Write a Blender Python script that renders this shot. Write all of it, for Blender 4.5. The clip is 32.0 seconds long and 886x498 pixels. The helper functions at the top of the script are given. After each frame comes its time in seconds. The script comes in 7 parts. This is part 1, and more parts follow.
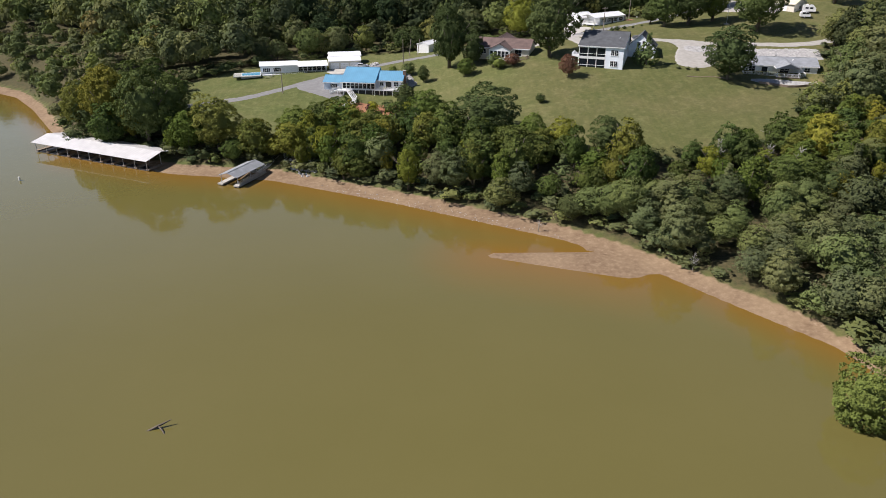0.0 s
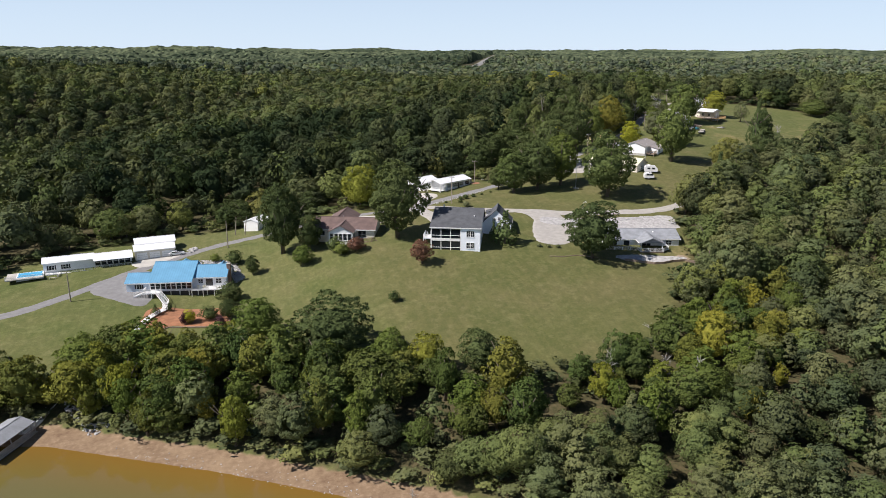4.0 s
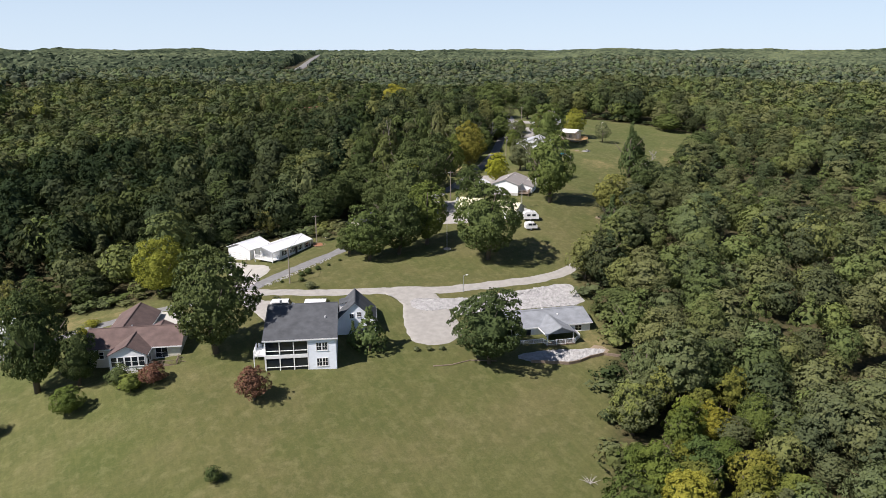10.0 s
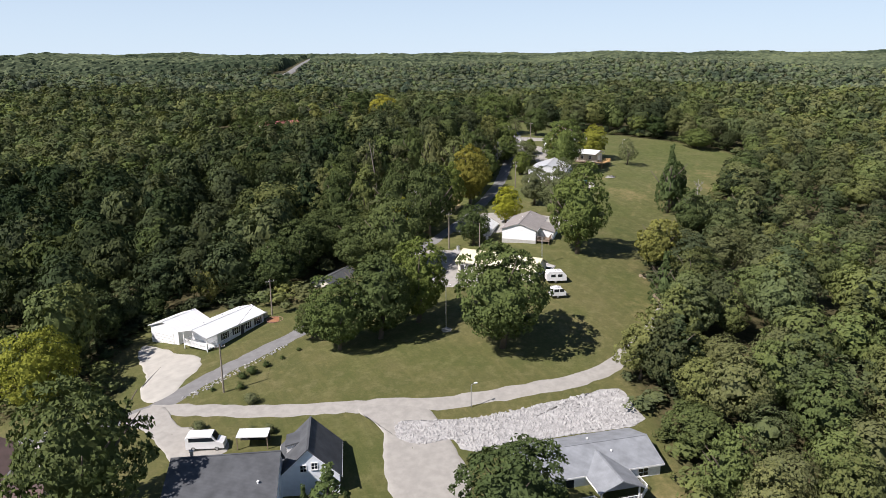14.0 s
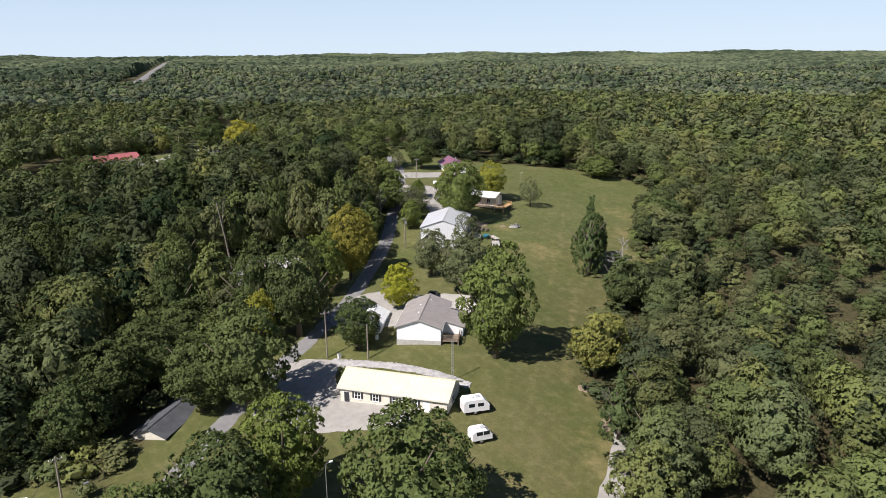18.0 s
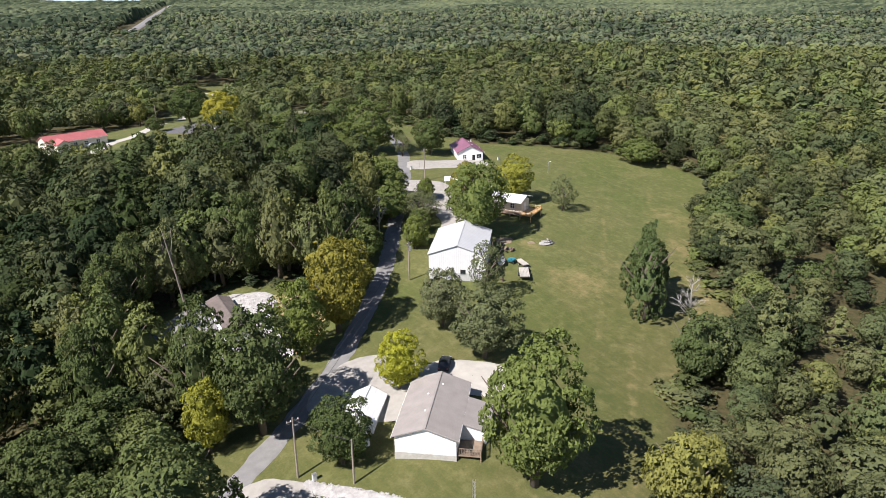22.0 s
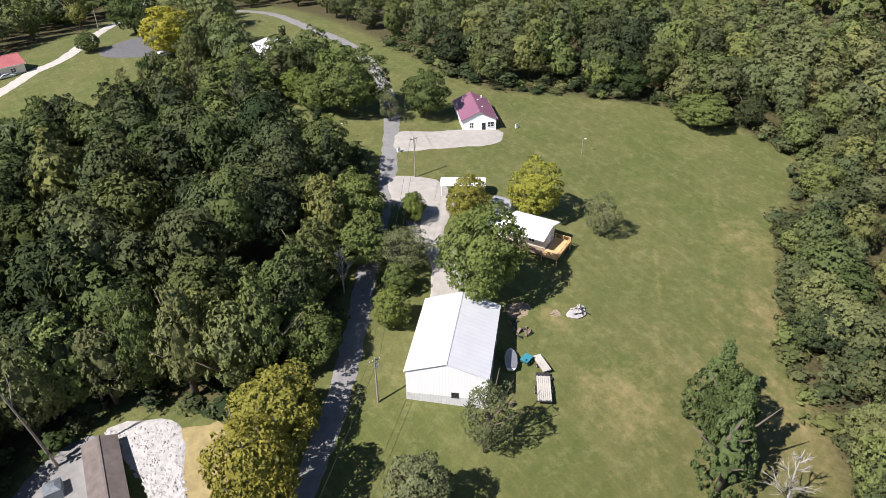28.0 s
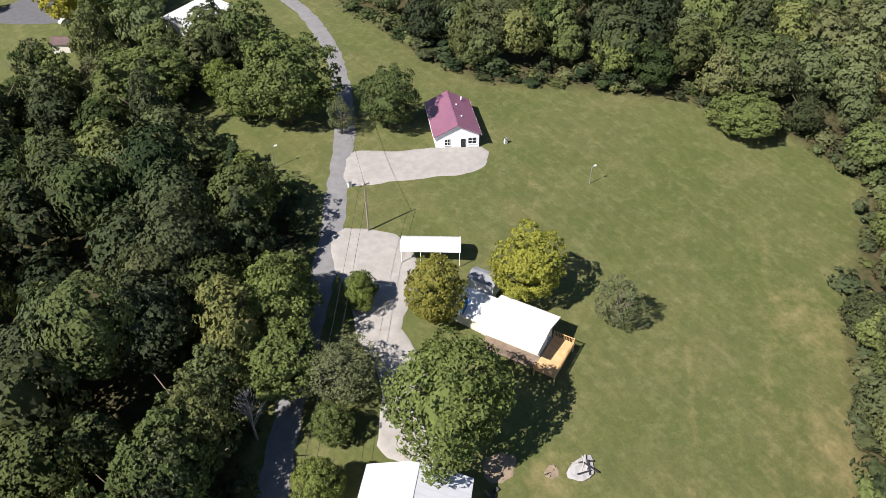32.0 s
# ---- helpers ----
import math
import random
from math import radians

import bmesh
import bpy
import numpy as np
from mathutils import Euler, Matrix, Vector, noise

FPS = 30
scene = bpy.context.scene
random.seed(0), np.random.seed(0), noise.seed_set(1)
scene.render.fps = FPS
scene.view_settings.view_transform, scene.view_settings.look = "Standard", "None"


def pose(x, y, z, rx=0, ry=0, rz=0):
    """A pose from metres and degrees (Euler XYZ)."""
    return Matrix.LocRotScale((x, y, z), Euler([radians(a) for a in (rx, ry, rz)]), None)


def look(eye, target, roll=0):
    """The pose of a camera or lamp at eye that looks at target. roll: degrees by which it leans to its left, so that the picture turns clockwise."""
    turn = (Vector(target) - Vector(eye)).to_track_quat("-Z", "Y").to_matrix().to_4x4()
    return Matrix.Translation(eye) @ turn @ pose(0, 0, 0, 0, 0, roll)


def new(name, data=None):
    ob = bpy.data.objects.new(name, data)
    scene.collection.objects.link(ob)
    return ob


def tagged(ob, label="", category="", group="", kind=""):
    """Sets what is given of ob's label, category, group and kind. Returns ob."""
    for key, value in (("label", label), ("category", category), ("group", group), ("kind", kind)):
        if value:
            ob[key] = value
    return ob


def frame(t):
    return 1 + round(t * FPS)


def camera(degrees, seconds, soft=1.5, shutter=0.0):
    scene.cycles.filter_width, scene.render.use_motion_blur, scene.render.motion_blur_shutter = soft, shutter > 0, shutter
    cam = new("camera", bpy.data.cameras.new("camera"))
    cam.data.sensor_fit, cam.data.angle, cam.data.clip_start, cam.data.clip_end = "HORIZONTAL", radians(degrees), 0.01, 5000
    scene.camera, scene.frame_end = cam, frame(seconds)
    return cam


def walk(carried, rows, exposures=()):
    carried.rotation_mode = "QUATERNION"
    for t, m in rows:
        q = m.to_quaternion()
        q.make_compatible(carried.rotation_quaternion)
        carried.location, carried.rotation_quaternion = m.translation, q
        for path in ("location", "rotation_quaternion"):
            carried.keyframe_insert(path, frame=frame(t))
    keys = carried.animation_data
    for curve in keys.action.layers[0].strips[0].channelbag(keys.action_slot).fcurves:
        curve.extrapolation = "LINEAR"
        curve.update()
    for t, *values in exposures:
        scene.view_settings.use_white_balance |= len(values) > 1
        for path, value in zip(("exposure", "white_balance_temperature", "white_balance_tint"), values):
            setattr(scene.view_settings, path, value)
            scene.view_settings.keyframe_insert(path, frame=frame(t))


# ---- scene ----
cam = camera(63.6, 32.0, soft=0.8)
METRES, EYE, TILT, LEAN, TURN = 360.0, 59.5, -24.75, 0.0, 0.0
ROWS = [
    (0.0, 0.0, 0.0, 0.0, -0.0, 0.0, 0.0),
    (0.5, 0.0005, 0.0112, 0.0096, 0.15, 5.15, 0.04),
    (1.0, 0.0008, 0.0223, 0.018, -0.21, 9.49, 0.2),
    (1.5, 0.0014, 0.0333, 0.027, -0.81, 9.51, 0.39),
    (2.0, 0.0023, 0.0443, 0.036, -2.18, 9.47, 0.97),
    (2.5, 0.0029, 0.0551, 0.0452, -4.78, 9.39, 2.15),
    (3.0, 0.0036, 0.0658, 0.0543, -7.23, 9.24, 3.22),
    (3.5, 0.0047, 0.0762, 0.0632, -9.58, 9.06, 4.28),
    (4.0, 0.0058, 0.0863, 0.0722, -11.94, 8.83, 5.34),
    (4.5, 0.0072, 0.0963, 0.0807, -13.31, 8.68, 5.94),
    (6.5, 0.0152, 0.1352, 0.1128, -14.22, 8.53, 6.25),
    (7.0, 0.0176, 0.1449, 0.1201, -14.86, 8.47, 6.52),
    (7.5, 0.0203, 0.1547, 0.1263, -15.25, 8.43, 6.69),
    (8.0, 0.0228, 0.1649, 0.131, -15.22, 8.41, 6.67),
    (8.5, 0.0283, 0.177, 0.1362, -16.07, 8.3, 7.13),
    (9.0, 0.0311, 0.1908, 0.1427, -24.1, 7.05, 10.69),
    (9.5, 0.0362, 0.2056, 0.1492, -24.5, 6.95, 10.86),
    (10.0, 0.0424, 0.2205, 0.1556, -24.56, 6.93, 10.94),
    (10.5, 0.0495, 0.2357, 0.1617, -24.64, 6.97, 10.96),
    (11.0, 0.0571, 0.2511, 0.1684, -24.69, 6.99, 11.04),
    (11.5, 0.0651, 0.2663, 0.1755, -24.71, 7.02, 11.13),
    (12.0, 0.0733, 0.2816, 0.1826, -24.73, 7.05, 11.17),
    (12.5, 0.0816, 0.2962, 0.1899, -24.72, 7.03, 11.22),
    (13.0, 0.0901, 0.3109, 0.1974, -24.67, 7.05, 11.29),
    (13.5, 0.0989, 0.325, 0.2054, -24.6, 7.11, 11.29),
    (14.0, 0.1073, 0.3388, 0.214, -24.95, 7.08, 11.35),
    (14.5, 0.115, 0.3521, 0.2234, -25.12, 7.03, 11.44),
    (16.5, 0.1478, 0.3988, 0.2585, -27.46, 6.57, 12.51),
    (17.0, 0.1552, 0.4107, 0.2674, -33.79, 5.08, 14.99),
    (17.5, 0.1629, 0.4225, 0.2757, -34.55, 4.85, 15.23),
    (18.0, 0.1713, 0.434, 0.283, -34.53, 4.85, 15.19),
    (18.5, 0.1796, 0.445, 0.2902, -34.51, 4.83, 15.14),
    (19.0, 0.1882, 0.4558, 0.2972, -34.47, 4.84, 15.12),
    (19.5, 0.1972, 0.4668, 0.3042, -34.42, 4.84, 15.07),
    (20.0, 0.2065, 0.4778, 0.3112, -34.36, 4.84, 15.05),
    (20.5, 0.2161, 0.4885, 0.3183, -34.28, 4.82, 15.04),
    (21.0, 0.2258, 0.499, 0.3257, -34.19, 4.83, 15.03),
    (21.5, 0.2355, 0.5088, 0.3332, -33.97, 3.49, 15.05),
    (22.0, 0.2453, 0.5187, 0.3411, -33.73, 0.76, 15.09),
    (22.5, 0.2554, 0.5281, 0.3498, -33.52, -1.44, 15.1),
    (23.0, 0.2658, 0.537, 0.359, -33.38, -1.53, 15.06),
    (23.5, 0.276, 0.5462, 0.3679, -33.29, -1.51, 15.0),
    (24.0, 0.286, 0.555, 0.3769, -33.2, -1.51, 14.96),
    (24.5, 0.2959, 0.5633, 0.386, -33.09, -1.48, 14.91),
    (25.0, 0.3055, 0.5714, 0.3948, -32.97, -2.03, 14.85),
    (25.5, 0.3149, 0.5792, 0.4037, -32.87, -2.71, 14.79),
    (27.5, 0.3519, 0.6103, 0.438, -32.35, -8.96, 14.41),
    (28.0, 0.3608, 0.619, 0.4438, -32.21, -11.71, 14.37),
    (28.5, 0.3702, 0.6282, 0.4501, -32.1, -14.54, 14.35),
    (29.0, 0.3801, 0.6383, 0.4566, -32.13, -16.38, 14.34),
    (29.5, 0.3902, 0.6489, 0.462, -32.14, -16.5, 14.31),
    (30.0, 0.4004, 0.6603, 0.4672, -32.19, -16.55, 14.26),
    (30.5, 0.4114, 0.6718, 0.4727, -32.14, -16.93, 14.24),
    (31.0, 0.4226, 0.6839, 0.4786, -32.17, -17.56, 14.25),
    (31.5, 0.4343, 0.6949, 0.4838, -32.23, -18.15, 14.18),
    (32.0, 0.4471, 0.7057, 0.489, -32.53, -18.85, 14.2),
]
EXPOSURES = [(t, stops, 6500, 13.5) for t, stops in ((0.0, 0.37), (20.5, 0.37), (22.5, 0.76), (26.5, 0.78), (30.0, 0.64), (32.0, 0.64))]  # the clip brightens as the sky leaves the picture
walk(cam, [(t, pose(0, 0, EYE, TILT, LEAN, TURN) @ pose(METRES * x, METRES * y, METRES * z, 90 + pitch, roll, yaw)) for t, x, y, z, yaw, pitch, roll in ROWS], EXPOSURES)

# ---- light ----
SUN_EL, SUN_AZ = 47.0, 184.0  # degrees; azimuth of the sun counted from +x towards +y
world = bpy.data.worlds.new("world")
scene.world = world
world.use_nodes = True
wn = world.node_tree.nodes
sky = wn.new("ShaderNodeTexSky")
sky.sky_type, sky.sun_disc = "NISHITA", False
sky.sun_elevation, sky.sun_rotation = radians(SUN_EL), radians(90 - SUN_AZ)
sky.altitude, sky.air_density, sky.dust_density, sky.ozone_density = 1500, 0.8, 0.25, 4.0
wn["Background"].inputs[1].default_value = 0.07
# a pale band of haze low over the horizon
haze, ramp, split, coord = (wn.new("ShaderNode" + k) for k in ("MixRGB", "ValToRGB", "SeparateXYZ", "TexCoord"))
haze.inputs[2].default_value = (7.8, 9.5, 11.2, 1)
ramp.color_ramp.elements[0].color, ramp.color_ramp.elements[1].color = (0.86, 0.86, 0.86, 1), (0, 0, 0, 1)
ramp.color_ramp.elements[1].position = 0.5
for a, b in ((coord.outputs["Generated"], split.inputs[0]), (split.outputs[2], ramp.inputs[0]), (ramp.outputs[0], haze.inputs[0]), (sky.outputs[0], haze.inputs[1]), (haze.outputs[0], wn["Background"].inputs[0])):
    world.node_tree.links.new(a, b)
sun = new("sun", bpy.data.lights.new("sun", "SUN"))
sun.data.energy, sun.data.angle, sun.data.color = 5.6, radians(0.53), (1.0, 0.95, 0.9)
sun_way = Vector((math.cos(radians(SUN_AZ)) * math.cos(radians(SUN_EL)), math.sin(radians(SUN_AZ)) * math.cos(radians(SUN_EL)), math.sin(radians(SUN_EL))))
sun.matrix_world = look((0, 0, 300), Vector((0, 0, 300)) - sun_way)


# ---- materials ----
class Nodes:
    """Short-hand for building a node material."""

    def __init__(self, name):
        self.mat = bpy.data.materials.new(name)
        self.mat.use_nodes = True
        self.tree = self.mat.node_tree
        self.bsdf = self.tree.nodes["Principled BSDF"]
        self.out = self.tree.nodes["Material Output"]

    def add(self, kind, ins=None, **props):
        n = self.tree.nodes.new("ShaderNode" + kind)
        for k, v in props.items():
            if k == "operation":
                n.operation = v
            elif k == "blend":
                n.blend_type = v
            elif k == "attr":
                n.attribute_name = v
            elif k == "bands":
                n.bands_direction = v
        for k, v in (ins or {}).items():
            if isinstance(v, bpy.types.NodeSocket):
                self.tree.links.new(v, n.inputs[k])
            else:
                n.inputs[k].default_value = v
        return n

    def link(self, a, b):
        self.tree.links.new(a, b)

    def coords(self):
        return self.add("TexCoord").outputs["Object"]

    def world_coords(self):
        return self.add("NewGeometry").outputs["Position"]

    def noise(self, vec, scale, detail=4.0, rough=0.55):
        return self.add("TexNoise", {"Vector": vec, "Scale": scale, "Detail": detail, "Roughness": rough}).outputs[0]

    def ramp(self, fac, stops):
        r = self.add("ValToRGB", {0: fac})
        while len(r.color_ramp.elements) < len(stops):
            r.color_ramp.elements.new(0.5)
        for e, (p, c) in zip(r.color_ramp.elements, stops):
            e.position, e.color = p, (*c, 1)
        return r.outputs[0]

    def mix(self, fac, a, b, blend="MIX"):
        m = self.add("MixRGB", {0: fac}, blend=blend)
        for s, v in ((1, a), (2, b)):
            if isinstance(v, bpy.types.NodeSocket):
                self.link(v, m.inputs[s])
            else:
                m.inputs[s].default_value = (*v, 1)
        return m.outputs[0]

    def math(self, op, a, b=0.0):
        return self.add("Math", {0: a, 1: b}, operation=op).outputs[0]

    def bump(self, height, strength, distance):
        b = self.add("Bump", {"Height": height, "Strength": strength, "Distance": distance})
        self.link(b.outputs[0], self.bsdf.inputs["Normal"])


def surface(name, colour, rough=0.7, metal=0.0, vary=0.2, scale=1.5, grain=18.0, bump=0.3, dist=0.01, seams=None):
    """A plain surface with large and fine variation; seams = (axis, pitch, depth) adds ribs or courses."""
    n = Nodes(name)
    c = n.coords()
    a, b = n.noise(c, scale), n.noise(c, grain, 3.0)
    dark = tuple(v * (1 - vary) for v in colour)
    pale = tuple(min(1, v * (1 + vary * 0.6)) for v in colour)
    col = n.mix(n.ramp(a, [(0.3, (0, 0, 0)), (0.7, (1, 1, 1))]), dark, pale)
    col = n.mix(n.math("MULTIPLY", b, vary), col, dark)
    height = b
    if seams:
        axis, pitch, depth = seams
        wave = n.add("TexWave", {"Vector": c, "Scale": math.pi / (10 * pitch), "Distortion": 0.0}, bands=axis)
        line = n.ramp(wave.outputs["Color"], [(0.0, (0, 0, 0)), (0.15, (1, 1, 1))])
        col = n.mix(n.math("MULTIPLY", n.math("SUBTRACT", 1.0, line), depth), col, tuple(v * 0.6 for v in colour))
        height = n.math("ADD", n.math("MULTIPLY", b, 0.3), line)
    n.link(col, n.bsdf.inputs["Base Color"])
    n.bsdf.inputs["Roughness"].default_value = rough
    n.bsdf.inputs["Metallic"].default_value = metal
    n.bump(height, bump, dist)
    return n.mat


M_SIDING = surface("white_siding", (0.78, 0.79, 0.80), 0.55, vary=0.08, seams=("Z", 0.2, 0.35))
M_WHITE = surface("white_paint", (0.8, 0.8, 0.79), 0.5, vary=0.08)
M_HOUSE = surface("pale_blue_white_clapboard", (0.86, 0.9, 0.95), 0.5, vary=0.05, seams=("Z", 0.18, 0.2))
M_CREAM = surface("cream_siding", (0.66, 0.62, 0.53), 0.6, vary=0.1, seams=("Z", 0.2, 0.35))
M_PALEBLUE = surface("pale_blue_siding", (0.55, 0.63, 0.72), 0.55, vary=0.1, seams=("Z", 0.2, 0.35))
M_SKIRT = surface("grey_skirting", (0.45, 0.46, 0.47), 0.7, vary=0.15, seams=("X", 0.4, 0.4))
M_BLOCK = surface("concrete_block", (0.42, 0.41, 0.38), 0.85, vary=0.2, seams=("Z", 0.2, 0.5))
M_BRICK = surface("brown_brick", (0.3, 0.18, 0.13), 0.85, vary=0.3, seams=("Z", 0.15, 0.5))
M_R_BLUE = surface("blue_metal_roofing", (0.12, 0.3, 0.45), 0.5, vary=0.12, scale=0.4, seams=("X", 0.6, 0.35))
M_R_WHITE = surface("white_metal_roofing", (0.78, 0.79, 0.8), 0.4, vary=0.08, scale=0.5, seams=("X", 0.9, 0.2))
M_R_DARK = surface("charcoal_shingles", (0.085, 0.09, 0.098), 0.9, vary=0.35, scale=0.6, grain=9, seams=("Y", 0.22, 0.35))
M_R_BROWN = surface("brown_shingles", (0.14, 0.095, 0.085), 0.9, vary=0.3, scale=0.6, grain=9, seams=("Y", 0.22, 0.35))
M_R_GREY = surface("grey_shingles", (0.25, 0.265, 0.285), 0.9, vary=0.25, scale=0.6, grain=9, seams=("Y", 0.22, 0.35))
M_R_TAUPE = surface("taupe_shingles", (0.29, 0.265, 0.25), 0.9, vary=0.13, scale=0.6, grain=9, seams=("Y", 0.22, 0.35))
M_R_WORN = surface("worn_brown_shingles", (0.15, 0.125, 0.115), 0.9, vary=0.3, scale=0.8, grain=9, seams=("Y", 0.22, 0.35))
M_R_YELLOW = surface("pale_yellow_metal_roofing", (0.68, 0.64, 0.45), 0.5, vary=0.1, scale=0.5, seams=("X", 0.9, 0.25))
M_R_RED = surface("red_metal_roofing", (0.4, 0.13, 0.13), 0.5, vary=0.15, scale=0.5, seams=("X", 0.5, 0.4))
M_TRIM = surface("dark_trim", (0.03, 0.03, 0.035), 0.6, vary=0.2)
M_WOOD = surface("weathered_wood", (0.25, 0.19, 0.14), 0.8, vary=0.3, grain=30, seams=("X", 0.15, 0.4))
M_NEWWOOD = surface("new_pine", (0.62, 0.4, 0.19), 0.7, vary=0.2, grain=30, seams=("X", 0.15, 0.4))
M_POLE = surface("pole_wood", (0.27, 0.23, 0.19), 0.85, vary=0.3, grain=25)
M_METAL = surface("galvanised_metal", (0.5, 0.51, 0.52), 0.4, 0.7, vary=0.15)
M_CONCRETE = surface("pale_concrete", (0.42, 0.4, 0.36), 0.9, vary=0.15, scale=0.5, grain=12)
M_BARK = surface("bark", (0.13, 0.105, 0.08), 0.9, vary=0.4, scale=2, grain=20, bump=0.6, dist=0.05)
M_PALEBARK = surface("pale_bark", (0.38, 0.36, 0.33), 0.9, vary=0.3, scale=2, grain=20, bump=0.5, dist=0.04)
M_STONE = surface("pale_limestone", (0.4, 0.39, 0.38), 0.9, vary=0.35, scale=1.2, grain=8, bump=0.6, dist=0.04)
M_TARP = surface("blue_tarp", (0.05, 0.2, 0.5), 0.6, vary=0.2)
M_GREYTARP = surface("grey_blue_tarpaulin", (0.13, 0.155, 0.18), 0.6, vary=0.35, scale=2.5)
M_TEAL = surface("teal_plastic", (0.04, 0.22, 0.28), 0.5, vary=0.2)
M_RUST = surface("scrap_metal", (0.22, 0.16, 0.13), 0.8, 0.2, vary=0.5, scale=3)
M_CARBLUE = surface("blue_car_paint", (0.1, 0.22, 0.42), 0.25, 0.2, vary=0.05)
M_CARWHITE = surface("white_car_paint", (0.78, 0.78, 0.78), 0.25, vary=0.05)
M_CARDARK = surface("dark_car_paint", (0.03, 0.035, 0.04), 0.25, 0.2, vary=0.05)
M_RUBBER = surface("rubber", (0.02, 0.02, 0.02), 0.8, vary=0.2)
M_VINYL = surface("pool_liner", (0.1, 0.4, 0.65), 0.2, vary=0.1)


def glass_dark():
    n = Nodes("window_glass")
    n.bsdf.inputs["Base Color"].default_value = (0.015, 0.02, 0.025, 1)
    n.bsdf.inputs["Roughness"].default_value = 0.06
    n.bsdf.inputs["Specular IOR Level"].default_value = 0.6
    return n.mat


M_GLASS = glass_dark()


def gravel(name, colour, vary=0.2):
    n = Nodes(name)
    c = n.world_coords()
    big, mid, fine = n.noise(c, 0.09), n.noise(c, 0.8, 5), n.noise(c, 9.0, 3)
    pale = tuple(min(1, v * 1.15) for v in colour)
    dark = tuple(v * (1 - vary) for v in colour)
    col = n.mix(n.ramp(mid, [(0.35, (0, 0, 0)), (0.65, (1, 1, 1))]), dark, pale)
    col = n.mix(n.math("MULTIPLY", big, 0.45), col, tuple(v * 0.85 for v in colour))
    col = n.mix(n.math("MULTIPLY", fine, 0.3), col, dark)
    n.link(col, n.bsdf.inputs["Base Color"])
    n.bsdf.inputs["Roughness"].default_value = 0.95
    n.bump(fine, 0.5, 0.05)
    return n.mat


M_GRAVEL = gravel("pale_gravel", (0.335, 0.318, 0.29), 0.12)
M_ASPHALT = gravel("worn_asphalt", (0.2, 0.197, 0.195), 0.15)
M_DARKASPHALT = gravel("dark_asphalt", (0.11, 0.11, 0.115), 0.15)
M_MULCH = gravel("orange_mulch", (0.33, 0.15, 0.075), 0.35)
M_DIRT = gravel("bare_dirt", (0.27, 0.21, 0.14), 0.25)
M_DRY = gravel("dry_grass", (0.3, 0.24, 0.11), 0.3)


